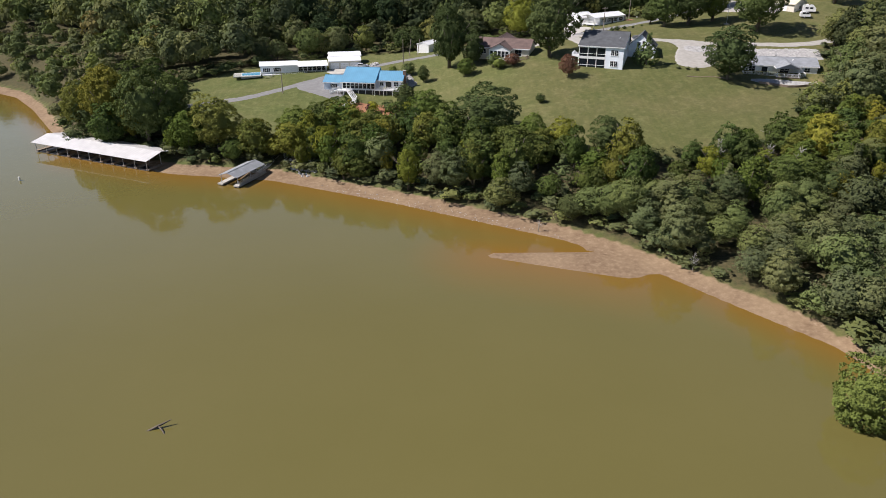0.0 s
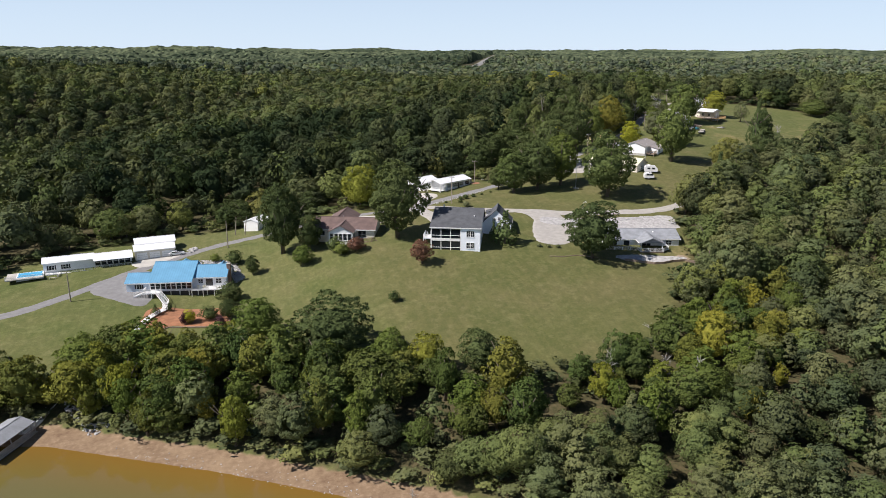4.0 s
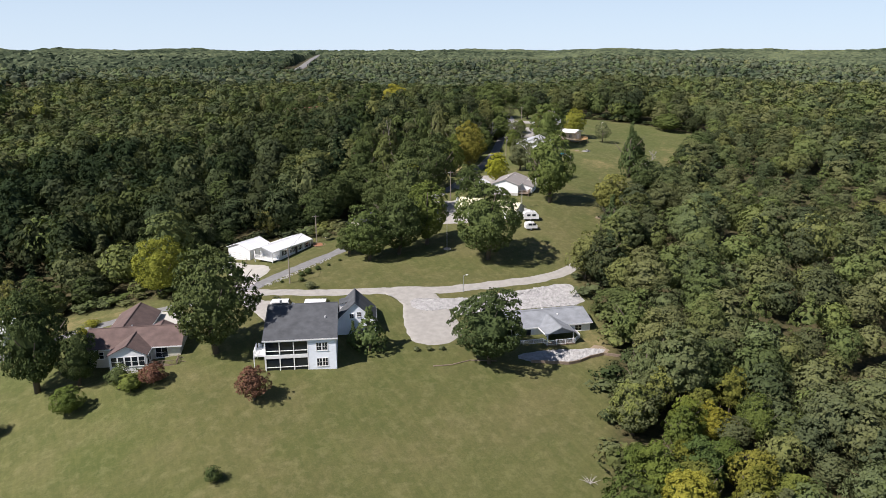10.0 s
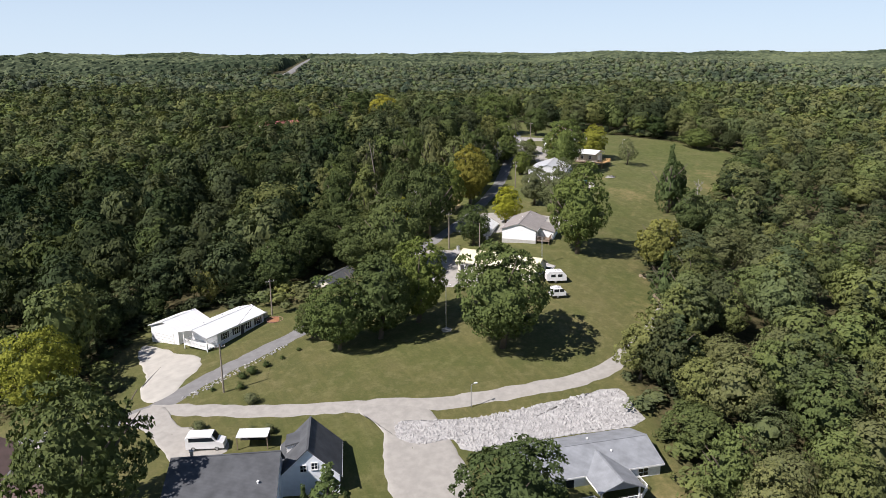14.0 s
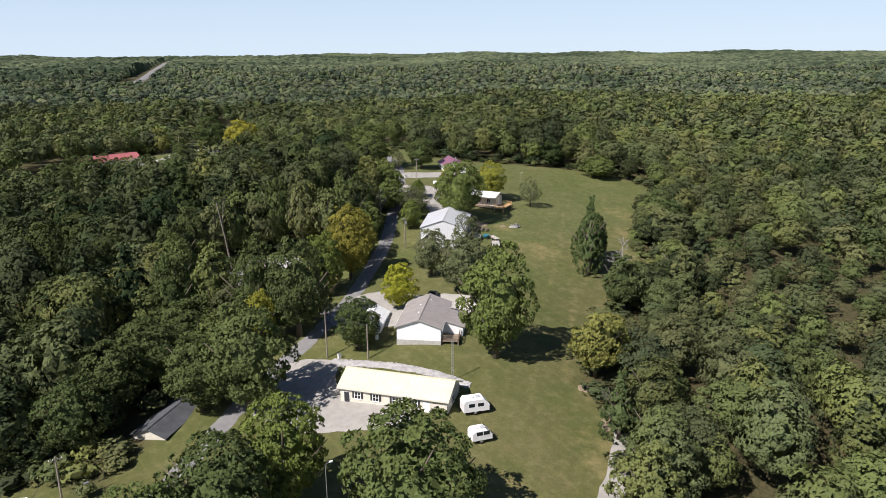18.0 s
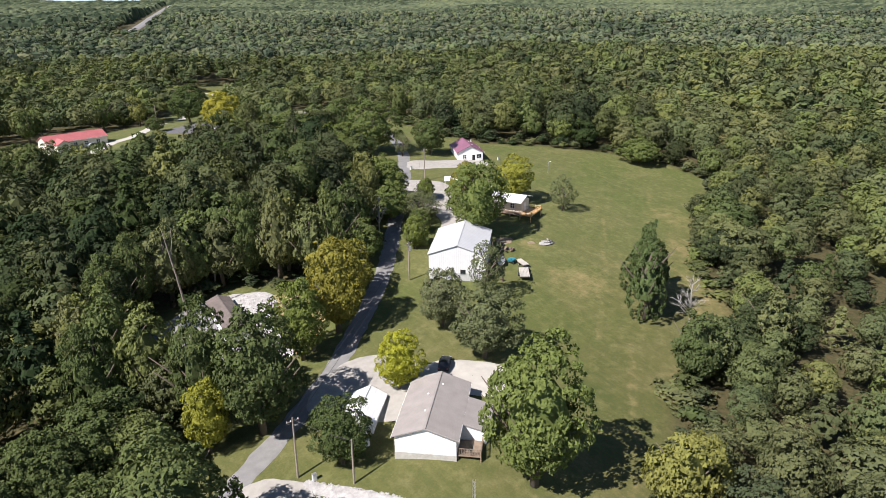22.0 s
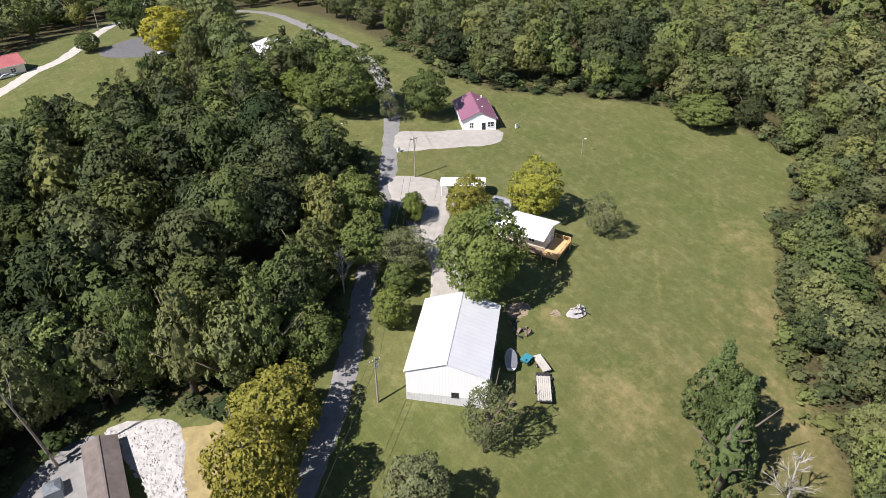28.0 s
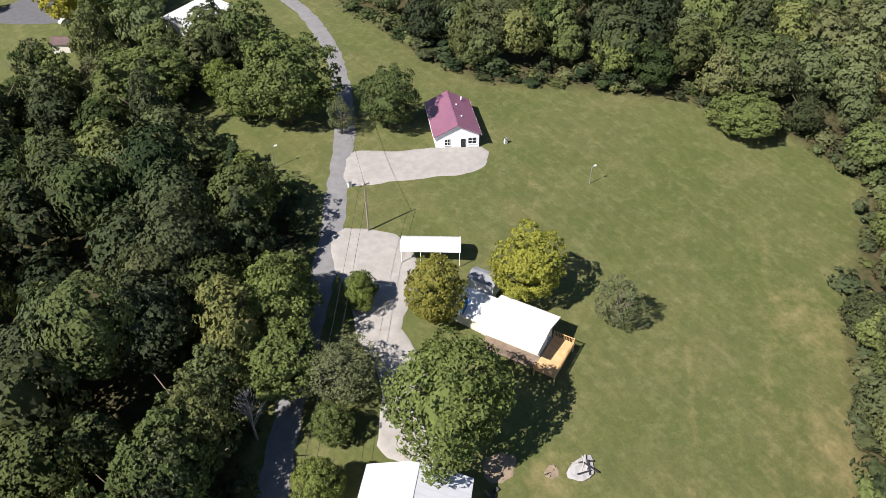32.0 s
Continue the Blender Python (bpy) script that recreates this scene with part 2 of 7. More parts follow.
def ground_material():
    """Mown grass with worn and dry patches; woodland floor and shore mud where the sheet says so."""
    n = Nodes("grass_and_soil")
    c = n.world_coords()
    cover = n.add("Attribute", attr="cover")
    sep = n.add("SeparateColor", {0: cover.outputs["Color"]})
    wood, mud, dry = sep.outputs[0], sep.outputs[1], sep.outputs[2]
    big, mid, fine, blade = n.noise(c, 0.018, 3), n.noise(c, 0.12, 5, 0.6), n.noise(c, 1.1, 5, 0.65), n.noise(c, 14.0, 2)
    grass = n.ramp(mid, [(0.28, (0.08, 0.088, 0.028)), (0.5, (0.107, 0.105, 0.036)), (0.72, (0.15, 0.13, 0.057))])
    grass = n.mix(n.ramp(big, [(0.35, (0, 0, 0)), (0.7, (0.45, 0.45, 0.45))]), grass, (0.14, 0.124, 0.055))
    grass = n.mix(n.ramp(fine, [(0.38, (0.4, 0.4, 0.4)), (0.66, (0, 0, 0))]), grass, (0.062, 0.072, 0.024))
    grass = n.mix(n.ramp(n.noise(c, 3.2, 3, 0.7), [(0.42, (0.35, 0.35, 0.35)), (0.58, (0, 0, 0))]), grass, (0.06, 0.068, 0.024))
    stripe = n.add("TexWave", {"Vector": n.add("Mapping", {0: c, "Rotation": (0, 0, 0.9)}).outputs[0], "Scale": 0.13, "Distortion": 3.0, "Detail": 2.0}, bands="X")
    grass = n.mix(n.math("MULTIPLY", stripe.outputs["Fac"], 0.06), grass, (0.17, 0.17, 0.06))
    swath = n.noise(n.add("Mapping", {0: c, "Rotation": (0, 0, 0.56), "Scale": (1.0, 0.06, 1.0)}).outputs[0], 0.8, 4, 0.7)
    grass = n.mix(n.ramp(swath, [(0.5, (0, 0, 0)), (0.72, (0.3, 0.3, 0.3))]), grass, (0.17, 0.15, 0.06))
    grass = n.mix(n.ramp(swath, [(0.32, (0.25, 0.25, 0.25)), (0.48, (0, 0, 0))]), grass, (0.07, 0.082, 0.026))
    tuft = n.noise(c, 0.45, 6, 0.75)
    grass = n.mix(n.ramp(tuft, [(0.5, (0, 0, 0)), (0.72, (0.6, 0.6, 0.6))]), grass, (0.2, 0.175, 0.085))
    grass = n.mix(n.ramp(n.noise(c, 0.05, 4, 0.6), [(0.42, (0.6, 0.6, 0.6)), (0.56, (0, 0, 0))]), grass, n.mix(1.0, grass, (0.8, 0.92, 0.75), "MULTIPLY"))
    lush = n.add("Attribute", attr="lush").outputs["Fac"]
    grass = n.mix(lush, grass, n.mix(1.0, grass, (1.04, 1.12, 1.06), "MULTIPLY"))
    straw = n.ramp(fine, [(0.3, (0.2, 0.165, 0.07)), (0.7, (0.34, 0.26, 0.13))])
    worn = n.ramp(n.math("ADD", n.math("MULTIPLY", dry, 0.75), n.math("MULTIPLY", n.noise(c, 0.35, 6, 0.7), 0.55)), [(0.48, (0, 0, 0)), (0.72, (0.8, 0.8, 0.8))])
    grass = n.mix(worn, grass, straw)
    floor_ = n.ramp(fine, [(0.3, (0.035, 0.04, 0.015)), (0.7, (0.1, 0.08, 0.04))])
    clay = n.ramp(fine, [(0.3, (0.14, 0.09, 0.055)), (0.55, (0.21, 0.145, 0.09)), (0.75, (0.29, 0.215, 0.145))])
    clay = n.mix(n.ramp(mid, [(0.4, (0, 0, 0)), (0.7, (0.5, 0.5, 0.5))]), clay, (0.31, 0.225, 0.14))
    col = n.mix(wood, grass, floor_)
    edge = n.ramp(n.math("ADD", mud, n.math("MULTIPLY", n.math("SUBTRACT", mid, 0.5), 0.5)), [(0.4, (0, 0, 0)), (0.6, (1, 1, 1))])
    col = n.mix(edge, col, clay)
    n.link(col, n.bsdf.inputs["Base Color"])
    n.bsdf.inputs["Roughness"].default_value = 0.95
    n.bsdf.inputs["Specular IOR Level"].default_value = 0.2
    n.bump(n.math("ADD", n.math("MULTIPLY", fine, 0.7), n.math("MULTIPLY", blade, 0.3)), 0.6, 0.15)
    return n.mat


def water_material():
    n = Nodes("silty_lake_water")
    c = n.world_coords()
    shallow = n.add("Attribute", attr="shallow").outputs["Fac"]
    mid = n.noise(c, 0.03, 4)
    deep = n.mix(mid, (0.112, 0.098, 0.027), (0.13, 0.112, 0.036))
    col = n.mix(shallow, deep, (0.18, 0.1, 0.02))
    n.link(col, n.bsdf.inputs["Base Color"])
    n.bsdf.inputs["Roughness"].default_value = 0.05
    n.bsdf.inputs["IOR"].default_value = 1.55
    n.bump(n.math("ADD", n.noise(c, 0.9, 3), n.math("MULTIPLY", n.noise(c, 0.2, 2), 2.0)), 0.1, 0.12)
    return n.mat


def leaf_material(name, stops, by_attribute, alpha=0.14, gain=2.15):
    """Foliage: colour differs from tree to tree and leaf to leaf; some light passes through the leaves."""
    n = Nodes(name)
    if by_attribute:
        tree = n.add("Attribute", attr="tint").outputs["Fac"]
    else:
        tree = n.add("ObjectInfo").outputs["Random"]
    leaf = n.add("NewGeometry").outputs["Random Per Island"]
    pos = n.world_coords()
    col = n.ramp(tree, [(p, (c[0] * gain * 1.04, c[1] * gain * 1.02, c[2] * gain * 1.0)) for p, c in stops])
    stand = by_attribute or len(stops) > 3
    hue = n.math("FRACT", n.math("MULTIPLY", tree, 37.3))
    col = n.mix(1.0 if stand else 0.2, col, n.ramp(hue, [(0.0, (0.82, 0.94, 0.9)), (0.3, (1.1, 1.05, 0.95)), (0.55, (0.68, 0.74, 0.78)), (0.8, (0.95, 1.08, 0.8)), (1.0, (1.14, 1.1, 0.85))]), "MULTIPLY")
    col = n.mix(n.math("MULTIPLY", leaf, 0.34), col, n.mix(1.0, col, (1.6, 1.55, 1.0), "MULTIPLY"))
    clump = n.noise(pos, 0.55, 3)
    fine = n.noise(pos, 2.6, 3, 0.7)
    col = n.mix(n.ramp(clump, [(0.35, (0.4, 0.4, 0.4)), (0.65, (0, 0, 0))]), col, n.mix(1.0, col, (0.75, 0.8, 0.8), "MULTIPLY"))
    col = n.mix(n.ramp(fine, [(0.35, (0.4, 0.4, 0.4)), (0.6, (0, 0, 0))]), col, n.mix(1.0, col, (0.6, 0.65, 0.7), "MULTIPLY"))
    b = n.add("Bump", {"Height": fine, "Strength": 0.3, "Distance": 0.2})
    d = n.add("BsdfDiffuse", {"Color": col, "Normal": b.outputs[0]})
    t = n.add("BsdfTranslucent", {"Color": n.mix(1.0, col, (1.1, 1.15, 0.7), "MULTIPLY"), "Normal": b.outputs[0]})
    m = n.add("MixShader", {0: alpha, 1: d.outputs[0], 2: t.outputs[0]})
    n.link(m.outputs[0], n.out.inputs[0])
    return n.mat


FOREST = [(0.0, (0.022, 0.029, 0.016)), (0.25, (0.046, 0.054, 0.03)), (0.5, (0.074, 0.082, 0.043)), (0.75, (0.084, 0.092, 0.046)), (0.95, (0.1, 0.104, 0.042)), (1.0, (0.1, 0.09, 0.045))]
M_FOREST = leaf_material("forest_leaves", FOREST, True, gain=1.68)
# far woods: bluer, paler copy, with the haze of distance put into the colour
M_FAR = leaf_material("haze_tinted_far_leaves", [(p, (c[0] * 0.92, c[1] * 0.95, c[2] * 1.3)) for p, c in FOREST], True, gain=1.85)
M_LEAF = {
    "dark": leaf_material("dark_green_leaves", [(0, (0.034, 0.046, 0.02)), (1, (0.05, 0.062, 0.026))], False, gain=1.9),
    "mid": leaf_material("green_leaves", [(0, (0.05, 0.066, 0.026)), (1, (0.07, 0.086, 0.03))], False, gain=1.8),
    "light": leaf_material("light_green_leaves", [(0, (0.062, 0.084, 0.024)), (1, (0.085, 0.1, 0.03))], False, gain=1.75),
    "yellow": leaf_material("yellow_green_leaves", [(0, (0.1, 0.105, 0.022)), (1, (0.125, 0.118, 0.022))], False),
    "gold": leaf_material("turning_leaves", [(0, (0.08, 0.083, 0.022)), (0.6, (0.094, 0.085, 0.02)), (1, (0.076, 0.08, 0.024))], False),
    "bright": leaf_material("bright_yellow_leaves", [(0, (0.13, 0.135, 0.018)), (1, (0.14, 0.14, 0.02))], False),
    "red": leaf_material("rust_red_leaves", [(0, (0.07, 0.036, 0.028)), (1, (0.09, 0.05, 0.036))], False),
    "purple": leaf_material("purple_leaves", [(0, (0.035, 0.018, 0.022)), (1, (0.05, 0.025, 0.03))], False),
    "grey": leaf_material("greyish_leaves", [(0, (0.054, 0.062, 0.033)), (1, (0.068, 0.074, 0.042))], False),
    "cedar": leaf_material("cedar_foliage", [(0, (0.034, 0.048, 0.022)), (1, (0.05, 0.066, 0.028))], False, 0.12),
    "edge": leaf_material("woodland_edge_leaves", FOREST[:-1], False, gain=1.68),
    "bank": leaf_material("shore_leaves", [(0, (0.044, 0.06, 0.022)), (0.4, (0.064, 0.078, 0.026)), (0.8, (0.086, 0.092, 0.026)), (1, (0.112, 0.106, 0.024))], False, gain=1.65),
}
M_LEAF["sparse"] = M_LEAF["grey"]
M_GROUND, M_WATER = ground_material(), water_material()


# ---- mesh helpers ----
class Geo:
    """Collects faces of one mesh."""

    def __init__(self):
        self.v, self.f = [], []

    def poly(self, *pts):
        k = len(self.v)
        self.v += [tuple(p) for p in pts]
        self.f.append(tuple(range(k, k + len(pts))))
        return self

    def box(self, x0, y0, z0, x1, y1, z1):
        k = len(self.v)
        self.v += [(x, y, z) for z in (z0, z1) for y in (y0, y1) for x in (x0, x1)]
        self.f += [tuple(k + i for i in q) for q in ((0, 2, 3, 1), (4, 5, 7, 6), (0, 1, 5, 4), (2, 6, 7, 3), (0, 4, 6, 2), (1, 3, 7, 5))]
        return self

    def loft(self, rings, caps=True):
        """Rings of equal length, joined one to the next."""
        k, n = len(self.v), len(rings[0])
        for r in rings:
            self.v += [tuple(p) for p in r]
        for a in range(len(rings) - 1):
            for i in range(n):
                j = (i + 1) % n
                self.f.append((k + a * n + i, k + a * n + j, k + (a + 1) * n + j, k + (a + 1) * n + i))
        if caps:
            self.f.append(tuple(k + i for i in reversed(range(n))))
            self.f.append(tuple(k + (len(rings) - 1) * n + i for i in range(n)))
        return self

    def beam(self, p, q, w, h=None):
        """A straight bar of square or flat section from p to q."""
        p, q = Vector(p), Vector(q)
        d = (q - p).normalized()
        side = d.cross(Vector((0, 0, 1)))
        side = side.normalized() if side.length > 1e-4 else Vector((1, 0, 0))
        up = side.cross(d)
        a, b = side * w / 2, up * (h or w) / 2
        return self.loft([[o - a - b, o + a - b, o + a + b, o - a + b] for o in (p, q)])

    def tube(self, pts, radii, n=7):
        pts = [Vector(p) for p in pts]
        rings = []
        for i, p in enumerate(pts):
            d = (pts[min(i + 1, len(pts) - 1)] - pts[max(i - 1, 0)]).normalized()
            s = d.cross(Vector((0.3, 1, 0.1))).normalized()
            u = s.cross(d)
            rings.append([p + (s * math.cos(2 * math.pi * k / n) + u * math.sin(2 * math.pi * k / n)) * radii[i] for k in range(n)])
        return self.loft(rings)

    def mesh(self, name, mat, smooth=False):
        me = bpy.data.meshes.new(name)
        me.from_pydata(self.v, [], self.f)
        me.materials.append(mat)
        if smooth:
            me.polygons.foreach_set("use_smooth", [True] * len(me.polygons))
        me.update()
        return me


def thing(name, m, label, category, group="", kind=""):
    """An empty at a thing's base, which parents its parts."""
    e = new(name)
    e.empty_display_size = 0.3
    e.matrix_world = m
    return tagged(e, label, category, group, kind)


def part(name, geo, mat, parent, label="", smooth=False):
    me = geo if isinstance(geo, bpy.types.Mesh) else geo.mesh(name, mat, smooth)
    ob = new(name, me)
    ob.parent = parent
    return tagged(ob, label) if label else ob


def quick_mesh(name, verts, faces, mat, smooth=False):
    """A mesh from arrays; all faces have the same number of corners."""
    me = bpy.data.meshes.new(name)
    n, k = faces.shape
    me.vertices.add(len(verts))
    me.vertices.foreach_set("co", np.ascontiguousarray(verts, np.float32).ravel())
    me.loops.add(n * k)
    me.loops.foreach_set("vertex_index", np.ascontiguousarray(faces, np.int32).ravel())
    me.polygons.add(n)
    me.polygons.foreach_set("loop_start", np.arange(0, n * k, k, dtype=np.int32))
    me.polygons.foreach_set("use_smooth", np.full(n, smooth))
    me.materials.append(mat)
    me.update(calc_edges=True)
    return me


# ---- the land ----
# spot heights (x, y, z) of the ridge and its slopes, joined by a smooth plate
SPOTS = [(-38,225,10.2),(-24,217,8.7),(-14,215,8.2),(-30,201,6.6),(-12,232,11),(-60,250,12),(-30,258,12.7),(28,200,13.8),(54,217,18.5),(22,235,19),(100,209,17.6),(50,256,23),(72,289,24.5),(99,259,26.5),(125,259,28),(121,296,29.8),(137,290,33),(172,333,36)]
SPOTS += [(187,330,36.5),(202,384,42.5),(233,394,42.2),(207,410,43.3),(244,370,39),(250,330,33),(84,148,6),(112,190,15),(150,230,23),(187,269,27),(212,291,29),(120,362,33),(153,385,39),(60,330,22),(0,300,15),(10,185,9),(135,516,39.3),(164,512,41),(168,466,41.5),(146,440,39.5)]
SPOT = np.array(SPOTS, float)
def tps(r2): return 0.5*r2*np.log(r2+1e-9)
CENTRES = SPOT[:,:2]/100.
PLATE = tps(((CENTRES[:, None] - CENTRES[None])**2).sum(-1))+np.eye(len(CENTRES))*.02
FLAT = np.c_[np.ones(len(CENTRES)), CENTRES]
SYSTEM = np.block([[PLATE, FLAT], [FLAT.T,np.zeros((3,3))]])
WEIGHTS=np.linalg.solve(SYSTEM,np.r_[SPOT[:,2],0,0,0])
def shore_y(x):
    return np.interp(x,[-400,-157,-141,-120,-105,-70,-43,-11,25,40,51,61,66,70,140],[420,262,243,214,190,175,170,154,133,118,104,92,70,30,-300])
def upland(x,y):
    x=np.asarray(x,float);y=np.asarray(y,float)
    u,v=x/100,y/100
    r2=(u[...,None]-CENTRES[:, 0])**2+(v[...,None]-CENTRES[:, 1])**2
    t=(tps(r2)*WEIGHTS[:-3]).sum(-1)+WEIGHTS[-3]+WEIGHTS[-2]*u+WEIGHTS[-1]*v
    # the garden bed below the blue-roofed house is cut into the slope
    t = t - 1.3 * np.exp(-((x + 20) / 9) ** 2 - ((y - 219.3) / 4.5) ** 2)
    # away from the ridge the land settles to rolling country
    dd=np.hypot((x-110)/190,(y-300)/190)
    k=np.clip((dd-1.1)/.8,0,1); k=k*k*(3-2*k)
    roll = 29 + 8 * np.sin(x / 150 + 1) * np.cos(y / 190) + 6 * np.sin((x + y) / 330) + 5 * np.sin(x / 83 - y / 120) * np.sin(y / 97)
    far = np.clip((np.hypot(x - 110, y - 300) - 500) / 3800, 0, 1)
    # ridges and hollows in the woods west of the lake lawn
    west = np.clip((np.hypot((x - 110) / 150, (y - 300) / 190) - 0.9) / 0.4, 0, 1) * np.clip((30 - x) / 80, 0, 1) * np.clip((y - 290) / 50, 0, 1)
    t = np.clip(t, 2, 48) * (1 - k) + (roll + 34 * far) * k + 10 * west * np.sin((0.75 * x - 0.66 * y) / 42 + 0.6)
    # the highway runs on an even grade
    along = np.clip(((x - 400) * 0.321 + (y - 1500) * 0.947), 0, 2200)
    bed = np.clip(1.25 - np.hypot(x - 400 - along * 0.321, y - 1500 - along * 0.947) / 120, 0, 1)
    return t * (1 - bed) + np.interp(along, [0, 70, 515, 1566, 2167], [38, 40.5, 50, 53, 62.6]) * bed
def height(x,y):
    d=(np.asarray(y,float)-shore_y(x))*0.8
    beach=np.where(d<0,np.maximum(d*.15,-3),np.where(d<5,d*.12,.6+(d-5)*.38))
    # a low mud spit off the shore
    sx, sy = np.asarray(x, float) - 10, np.asarray(y, float) - 126
    along = np.clip((sx * 24 - sy * 4) / (24 * 24 + 4 * 4), 0, 1)
    off = np.hypot(sx - along * 24, sy + along * 4)
    beach = np.maximum(beach, np.maximum(0.28 - 0.1 * np.maximum(off - (-1.5 + 4.5 * along), -1), -3 + 0 * off))
    t=upland(x,y)
    k=1.0
    return np.minimum(beach,t)-k*np.log1p(np.exp(-np.abs(beach-t)/k))*np.where(beach>1,1,np.clip(beach,0,1))


def inside(poly, x, y):
    """Which of the points lie within a polygon."""
    x, y = np.asarray(x, float), np.asarray(y, float)
    hit = np.zeros(x.shape, bool)
    for (ax, ay), (bx, by) in zip(poly, poly[1:] + poly[:1]):
        cross = (ay > y) != (by > y)
        with np.errstate(divide="ignore", invalid="ignore"):
            hit ^= cross & (x < (bx - ax) * (y - ay) / (by - ay + 1e-12) + ax)
    return hit


def edge_distance(poly, x, y):
    x, y = np.asarray(x, float), np.asarray(y, float)
    best = np.full(x.shape, 1e9)
    for (ax, ay), (bx, by) in zip(poly, poly[1:] + poly[:1]):
        dx, dy = bx - ax, by - ay
        k = np.clip(((x - ax) * dx + (y - ay) * dy) / (dx * dx + dy * dy), 0, 1)
        best = np.minimum(best, np.hypot(x - ax - k * dx, y - ay - k * dy))
    return best


# clearings in the woods
CLEARINGS = {
    "lake lawn": [(-84, 236), (-80, 222), (-72, 205), (-64, 193), (-53, 190), (-46, 192), (-42, 196), (-5, 187), (24, 178), (40, 168), (62, 163), (82, 172), (96, 190), (106, 203), (112, 212), (116, 222), (119, 232), (112, 250), (60, 262), (36, 268), (8, 276), (-25, 274), (-52, 268), (-76, 246)],
    "loop lawn": [(113, 230), (131, 238.5), (146, 250), (150, 260), (151, 270), (132, 300), (122, 322), (108, 312), (95, 299), (84, 293), (74, 285), (70, 298), (46, 300), (40, 284), (44, 256), (80, 238)],
    "ridge lawn": [(153, 266), (166, 274), (181, 285), (194, 288), (206, 286), (217, 298), (231, 316), (258, 335), (292, 352), (292, 370), (283, 387), (265, 402), (248, 413), (243, 430), (243, 460), (243, 500), (243, 556), (224, 556), (224, 500), (221, 452), (216, 432), (216, 440), (204, 442), (193, 441), (190, 426), (195, 413), (199, 402), (198, 393), (188, 379.5), (176, 365), (166, 353), (157, 345), (147, 347), (135, 358), (119, 357), (112, 347), (118, 334), (122, 326), (122, 305), (140, 280)],
    "far lawn": [(94, 492), (112, 466), (134, 455), (150, 452), (163, 455), (173, 466), (182, 484), (189, 498), (191, 526), (186, 556), (188, 582), (170, 570), (154, 553), (142, 541), (118, 545), (100, 530)],
    "far road": [(176, 548), (184, 590), (208, 655), (238, 715), (238, 752), (262, 762), (290, 812), (298, 806), (292, 768), (276, 718), (250, 672), (222, 610), (196, 550)],
    "far yard": [(206, 486), (207, 474), (216, 470), (238, 482), (240, 500), (232, 512), (216, 512)],
}


def clearing(x, y):
    hit = np.zeros(np.shape(x), bool)
    for p in CLEARINGS.values():
        hit |= inside(p, x, y)
    return hit


def clearing_distance(x, y):
    return np.minimum.reduce([edge_distance(p, x, y) for p in CLEARINGS.values()])


def spread(near0, near1, step, far):
    """Grid lines: even in the middle, ever wider outwards."""
    lines = list(np.arange(near0, near1 + step, step))
    s, a = step, near1 + step
    while a < far:
        s *= 1.12
        a += s
        lines.append(a)
    s, a = step, near0
    while a > -far:
        s *= 1.12
        a -= s
        lines.insert(0, a)
    return np.array(lines)


def build_ground():
    gx, gy = spread(-170, 320, 2.0, 5200), spread(60, 480, 2.0, 5200)
    X, Y = np.meshgrid(gx, gy)
    H = height(X, Y)
    nx, ny = len(gx), len(gy)
    i = np.arange(nx * ny).reshape(ny, nx)
    F = np.stack([i[:-1, :-1], i[:-1, 1:], i[1:, 1:], i[1:, :-1]], -1).reshape(-1, 4)
    me = quick_mesh("ground", np.stack([X, Y, H], -1).reshape(-1, 3), F, M_GROUND, True)
    out = ~clearing(X, Y)
    edge = clearing_distance(X, Y)
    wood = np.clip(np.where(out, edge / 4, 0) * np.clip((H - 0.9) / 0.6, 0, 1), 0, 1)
    mud = np.clip(1.15 - (H - 0.3) / 0.6, 0, 1)
    # tracks, dry strips along the wood's edge and bare spots
    dry = np.clip(1 - edge / 6, 0, 1) * 0.28
    for x, y, r in ((218, 300, 22), (236, 318, 16), (196, 318, 12), (252, 336, 12), (122, 250, 8), (141, 247, 10), (108, 206, 7), (-2, 191, 5), (199, 337, 6), (8, 271, 9), (18, 268, 5)):
        dry = np.maximum(dry, 0.42 * np.exp(-((X - x) ** 2 + (Y - y) ** 2) / (r * r)))
    for a, b, w in (((182, 300), (232, 343), 1.6), ((190, 296), (262, 352), 2.2), ((152, 266), (186, 296), 2.0), ((206, 340), (240, 390), 1.2), ((214, 372), (222, 392), 0.9), ((225, 366), (232, 388), 0.9), ((205, 322), (222, 312), 4), ((236, 318), (214, 304), 5)):
        ux, uy = b[0] - a[0], b[1] - a[1]
        q = np.clip(((X - a[0]) * ux + (Y - a[1]) * uy) / (ux * ux + uy * uy), 0, 1)
        dry = np.maximum(dry, 0.34 * np.exp(-(np.hypot(X - a[0] - q * ux, Y - a[1] - q * uy) / w) ** 2))
    col = np.stack([wood, mud, dry, np.ones_like(wood)], -1).reshape(-1, 4)
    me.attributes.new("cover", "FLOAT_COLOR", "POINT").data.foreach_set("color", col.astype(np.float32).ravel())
    me.attributes.new("lush", "FLOAT", "POINT").data.foreach_set("value", np.clip(np.maximum((Y - 285) / 50, (35 - X) / 45), 0, 1).astype(np.float32).ravel())
    return tagged(new("ground", me), "mown green and straw-coloured grass sloping from a ridge to a muddy shore", "ground", kind="structure")


